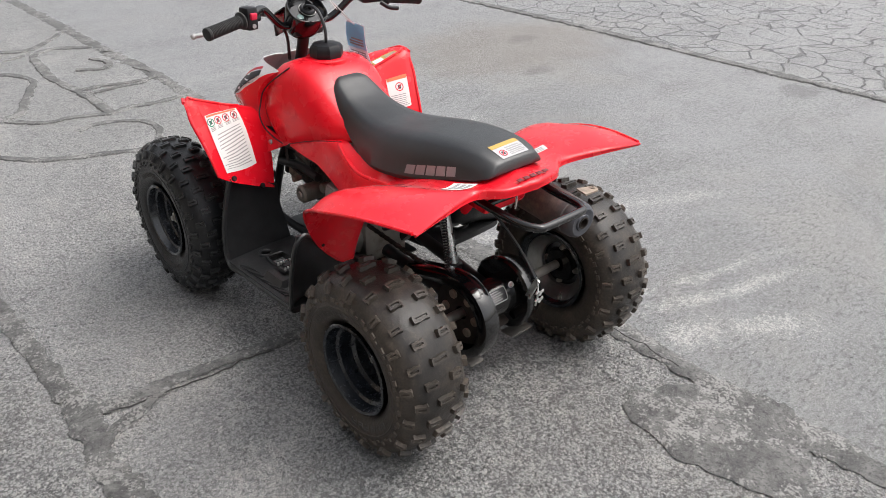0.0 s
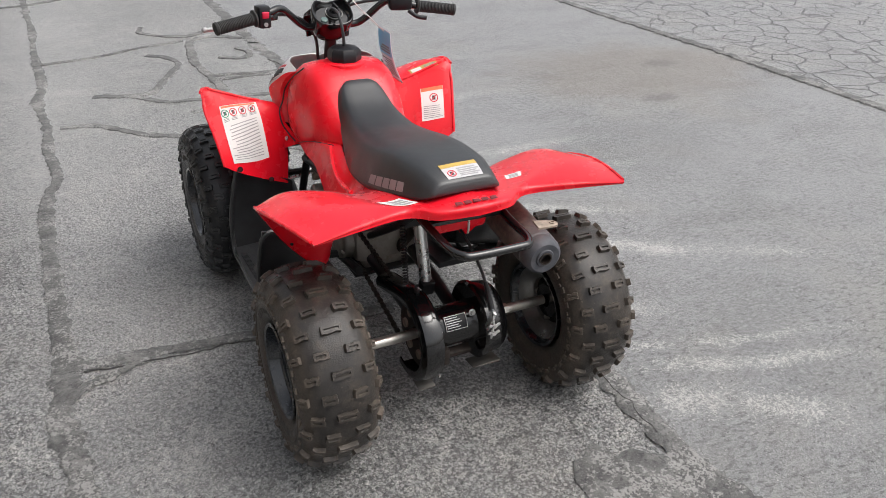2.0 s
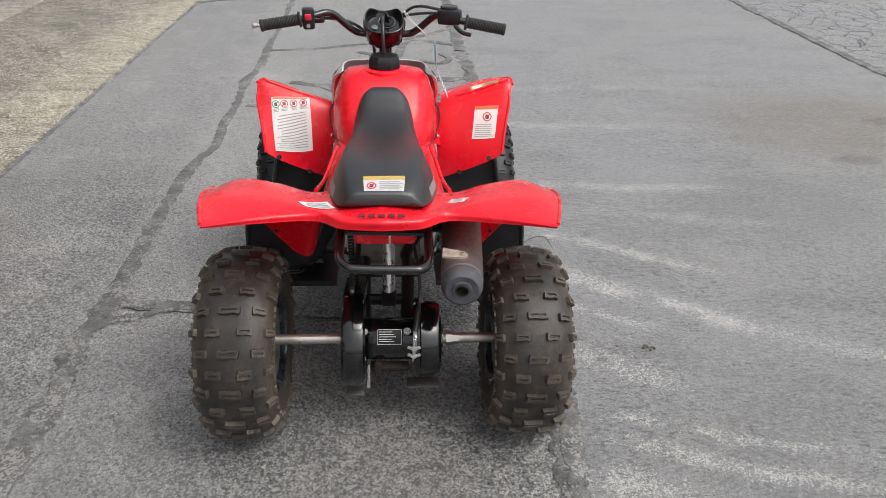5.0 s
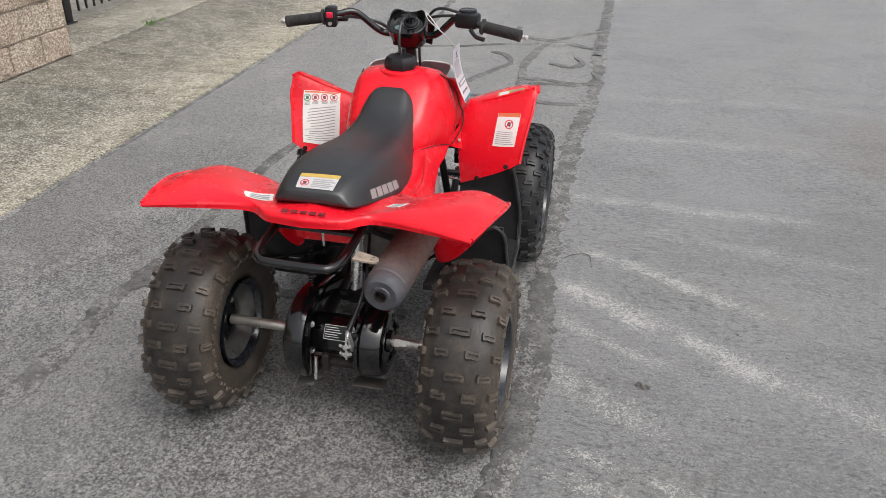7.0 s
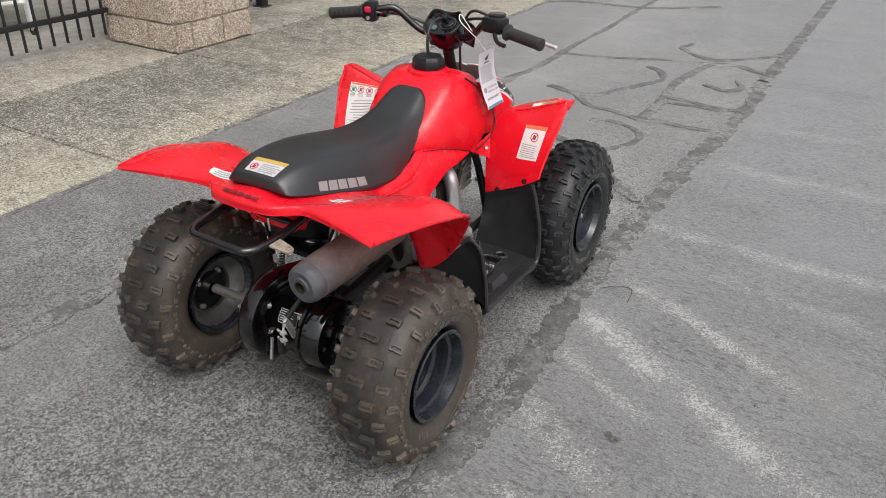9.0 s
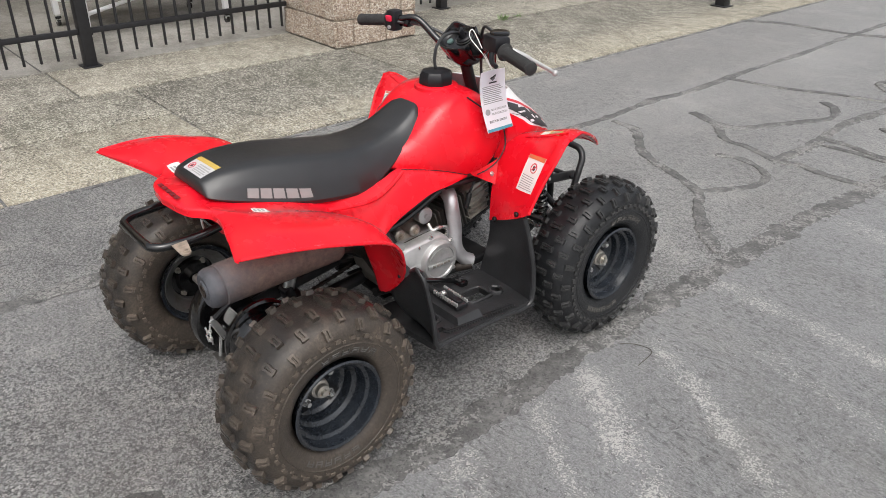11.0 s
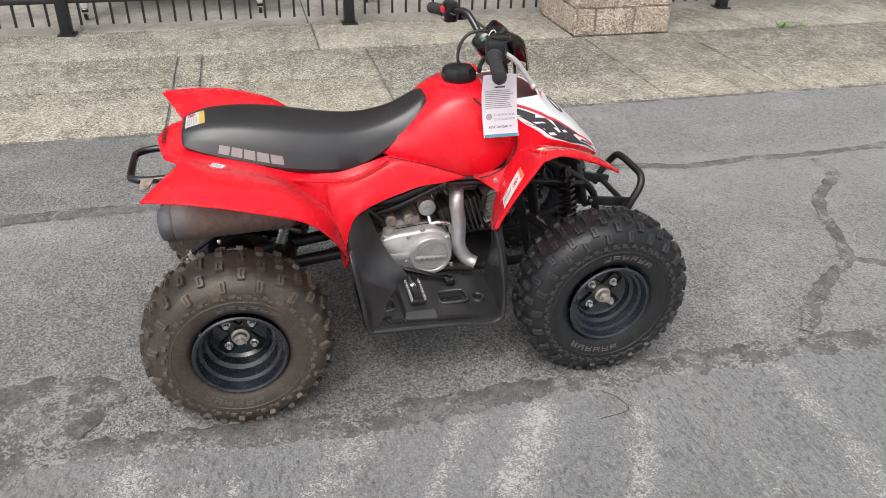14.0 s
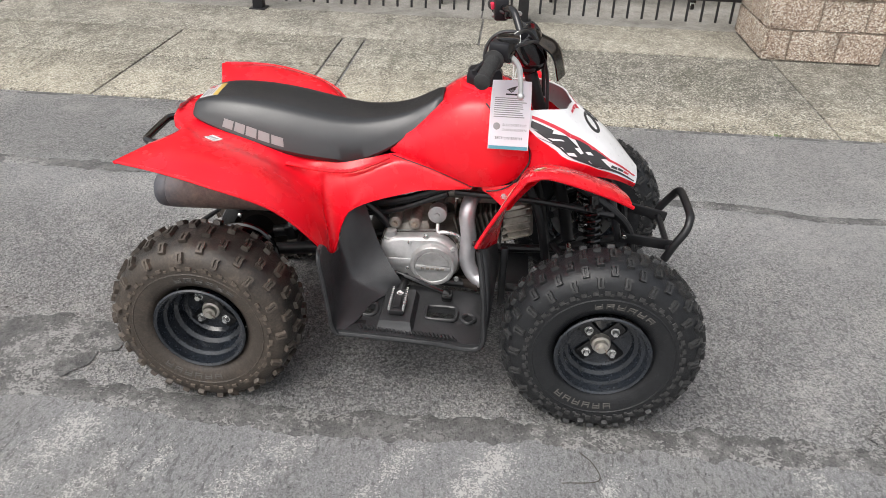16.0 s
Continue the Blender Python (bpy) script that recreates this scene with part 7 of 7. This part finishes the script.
# labels on the rear fender tops
TQ = [(0.161, 0.211), (0.144, 0.414), (0.223, 0.373), (0.248, 0.227)]
TQ = inner_quad(TQ, 0.0, 1.0, 0.0, 0.55)
decal("fender_label", fender_grid, TQ, PAPER, quad, 0.0012, (0, 0, 1), "narrow white fender label", side=-1)
text_bars(fender_grid, inner_quad(TQ, 0.1, 0.9, 0.1, 0.9), 3, quad, INKG, (0, 0, 1), side=-1, lift=0.0018, seed=9)
UQ = [(0.196, 0.372), (0.205, 0.275), (0.230, 0.282), (0.222, 0.392)]
decal("fender_label", fender_grid, UQ, PAPER, quad, 0.0012, (0, 0, 1), "small white fender label")
text_bars(fender_grid, inner_quad(UQ, 0.2, 0.9, 0.1, 0.9), 3, quad, INKG, (0, 0, 1), lift=0.0018, seed=10)
# yellow strip on one front fender top
YQ = [(0.340, 0.505), (0.630, 0.485), (0.640, 0.535), (0.353, 0.576)]
decal("fender_warning_strip", ff_grid, YQ, YELLOW, quad, 0.0014, (0, 0, 1), "yellow warning strip")
decal("print_bar", ff_grid, inner_quad(YQ, 0.06, 0.4, 0.2, 0.8), PAPER, quad, 0.0021, (0, 0, 1), n=3)
text_bars(ff_grid, inner_quad(YQ, 0.5, 0.95, 0.2, 0.9), 3, quad, INKG, (0, 0, 1), lift=0.0021, seed=12)
# graphics on the nose: black and white slanted shapes, a thin red line, a black ring
OUT = (1, 0, 0.4)
for s in (1, -1):
    for a, b in zip([(0.155, 0.075), (0.434, 0.345), (0.60, 0.440)], [(0.434, 0.345), (0.60, 0.440), (0.754, 0.495)]):
        decal("nose_stripe", cowl_grid, [a, b, (b[0] - 0.014, b[1] + 0.045), (a[0] - 0.008, a[1] + 0.045)], INKR, quad, 0.0010, OUT, "thin red stripe", side=s, n=8)
    decal("nose_stripe", cowl_grid, [(0.754, 0.495), (0.985, 0.400), (0.970, 0.455), (0.740, 0.540)], INKR, quad, 0.0010, OUT, "thin red stripe", side=s, n=8)
    for q in ([(0.140, 0.150), (0.285, 0.290), (0.255, 0.385), (0.110, 0.255)],
              [(0.120, 0.285), (0.395, 0.375), (0.510, 0.520), (0.276, 0.535)],
              [(0.288, 0.470), (0.414, 0.440), (0.640, 0.770), (0.504, 0.705)],
              [(0.470, 0.405), (0.596, 0.470), (0.752, 0.665), (0.631, 0.770)],
              [(0.639, 0.484), (0.735, 0.515), (0.579, 0.690), (0.480, 0.655)],
              [(0.125, 0.405), (0.170, 0.434), (0.690, 0.775), (0.480, 0.690)],
              [(0.640, 0.770), (0.740, 0.668), (0.985, 0.590), (0.975, 0.640)]):
        decal("nose_shape", cowl_grid, q, INK, quad, 0.0012, OUT, "slanted black shape", side=s, n=10)
    for q in ([(0.215, 0.400), (0.350, 0.425), (0.375, 0.448), (0.250, 0.440)], [(0.40, 0.60), (0.47, 0.595), (0.50, 0.645), (0.43, 0.640)], [(0.56, 0.56), (0.60, 0.545), (0.625, 0.575), (0.585, 0.592)]):
        decal("nose_shape", cowl_grid, q, WHITE, quad, 0.0018, OUT, side=s, n=6)
    for k in range(3):
        decal("nose_mark", cowl_grid, [(0.762 + 0.055 * k, 0.585 - 0.028 * k), (0.808 + 0.055 * k, 0.565 - 0.028 * k), (0.800 + 0.055 * k, 0.625 - 0.028 * k), (0.752 + 0.055 * k, 0.645 - 0.028 * k)], INKR if k == 2 else INK, quad, 0.0014, OUT, side=s, n=2)
for s in (1, -1):
    bm = bmesh.new()
    loops = []
    for k in (1.0, 0.52):
        loop = []
        for i in range(28):
            t = 2 * math.pi * i / 28
            c, w = math.cos(t) * k, math.sin(t) * (k if k == 1.0 else 0.70)
            p, nr = sample(cowl_grid, 0.685 + 0.030 * w + 0.040 * c, 0.108 + 0.072 * w - 0.085 * c)
            nr = nr if float(np.dot(nr, np.array(OUT))) > 0 else -nr
            loop.append([bm.verts.new((p + nr * h) * np.array([s, 1, 1])) for h in (0.0003, 0.0014)])
        loops.append(loop)
    a, b = loops
    for i in range(28):
        q = (i + 1) % 28
        bm.faces.new((a[i][1], a[q][1], b[q][1], b[i][1]))
        bm.faces.new((a[i][0], a[q][0], a[q][1], a[i][1]))
        bm.faces.new((b[i][0], b[q][0], b[q][1], b[i][1]))
    part("nose_number", bm, INK, quad, "black oval number shape")
    for k in range(3):
        u, v = 0.470 + 0.045 * k, 0.070 - 0.020 * k
        decal("nose_mark", cowl_grid, [(u, v), (u + 0.034, v - 0.015), (u + 0.052, v + 0.020), (u + 0.018, v + 0.035)], INKR, quad, 0.0012, OUT, side=s, n=2)

# print on the hang tag
SIDE = (1, 0, 0)
decal("print_band", tag_g, [(0.02, 0.955), (0.98, 0.955), (0.98, 1.0), (0.02, 1.0)], TEAL, tag, 0.0010, SIDE, n=3)
for k in range(4):
    decal("wing_mark", tag_g, [(0.38 + 0.03 * k, 0.145 + 0.014 * k), (0.64 - 0.02 * k, 0.085 + 0.024 * k), (0.63 - 0.02 * k, 0.105 + 0.022 * k), (0.40 + 0.03 * k, 0.160 + 0.013 * k)], INK, tag, 0.0010, SIDE, "dark wing-shaped mark", n=3)
decal("print_bar", tag_g, [(0.36, 0.215), (0.66, 0.215), (0.66, 0.24), (0.36, 0.24)], INK, tag, 0.0010, SIDE, n=2)
text_bars(tag_g, [(0.10, 0.28), (0.90, 0.28), (0.90, 0.59), (0.10, 0.59)], 10, tag, INKG, SIDE, lift=0.0010, seed=11, fill=0.42)


def on_tag(u, v, lift=0.0012):
    """A pose lying on the tag's printed face, x along its width, y up."""
    p, n = sample(tag_g, u, v)
    n = Vector(n) * (1 if n[0] > 0 else -1)
    x = Vector((0, 1, 0))
    y = n.cross(x)
    q = Vector(p) + n * lift
    return Matrix(((x.x, y.x, n.x, q.x), (x.y, y.y, n.y, q.y), (x.z, y.z, n.z, q.z), (0, 0, 0, 1)))


bm = lathe([(0, 0), (0, 0.0088), (0.0006, 0.0088), (0.0006, 0)], 28, "z")
bm.transform(on_tag(0.19, 0.70, 0.0008))
part("globe_mark", bm, INKG, tag, "round grey globe mark")
decal("back_print", tag_g, [(0.02, 0.02), (0.98, 0.02), (0.98, 0.50), (0.02, 0.50)], SKY, tag, 0.0012, (-1, 0, 0), "pale blue printed back", n=3)
text_bars(tag_g, [(0.12, 0.30), (0.88, 0.30), (0.88, 0.46), (0.12, 0.46)], 3, tag, INKG, (-1, 0, 0), lift=0.0022, seed=14)
text_bars(tag_g, [(0.12, 0.56), (0.88, 0.56), (0.88, 0.92), (0.12, 0.92)], 8, tag, INKG, (-1, 0, 0), lift=0.0016, seed=15)


def words(text, size, m, material, parent, name="lettering"):
    """Flat letters of the built-in font, as a mesh, at the pose m."""
    cu = bpy.data.curves.new(name, "FONT")
    cu.body, cu.size, cu.align_x, cu.align_y, cu.extrude = text, size, "CENTER", "CENTER", 0.0002
    ob = bpy.data.objects.new(name, cu)
    me = bpy.data.meshes.new_from_object(ob)
    me.materials.append(material)
    bpy.data.objects.remove(ob)
    res = new(name, me)
    res.parent = parent
    res.matrix_basis = m
    return res


words("BLUE SKIES FOR", 0.0085, on_tag(0.63, 0.680), INKG, tag)
words("OUR CHILDREN", 0.0085, on_tag(0.63, 0.745), INKG, tag)
words("BEST ON EARTH", 0.0092, on_tag(0.50, 0.855), INK, tag)
part("string", tube([(-0.012, 0, 0.076), (-0.05, 0.0, 0.115), (-0.098, -0.01, 0.158), (-0.108, 0.01, 0.174), (-0.06, 0.01, 0.12), (-0.012, 0.003, 0.076)], 0.0013, 6), STRING, tag, "thin white string")
SHIFT = 0.0
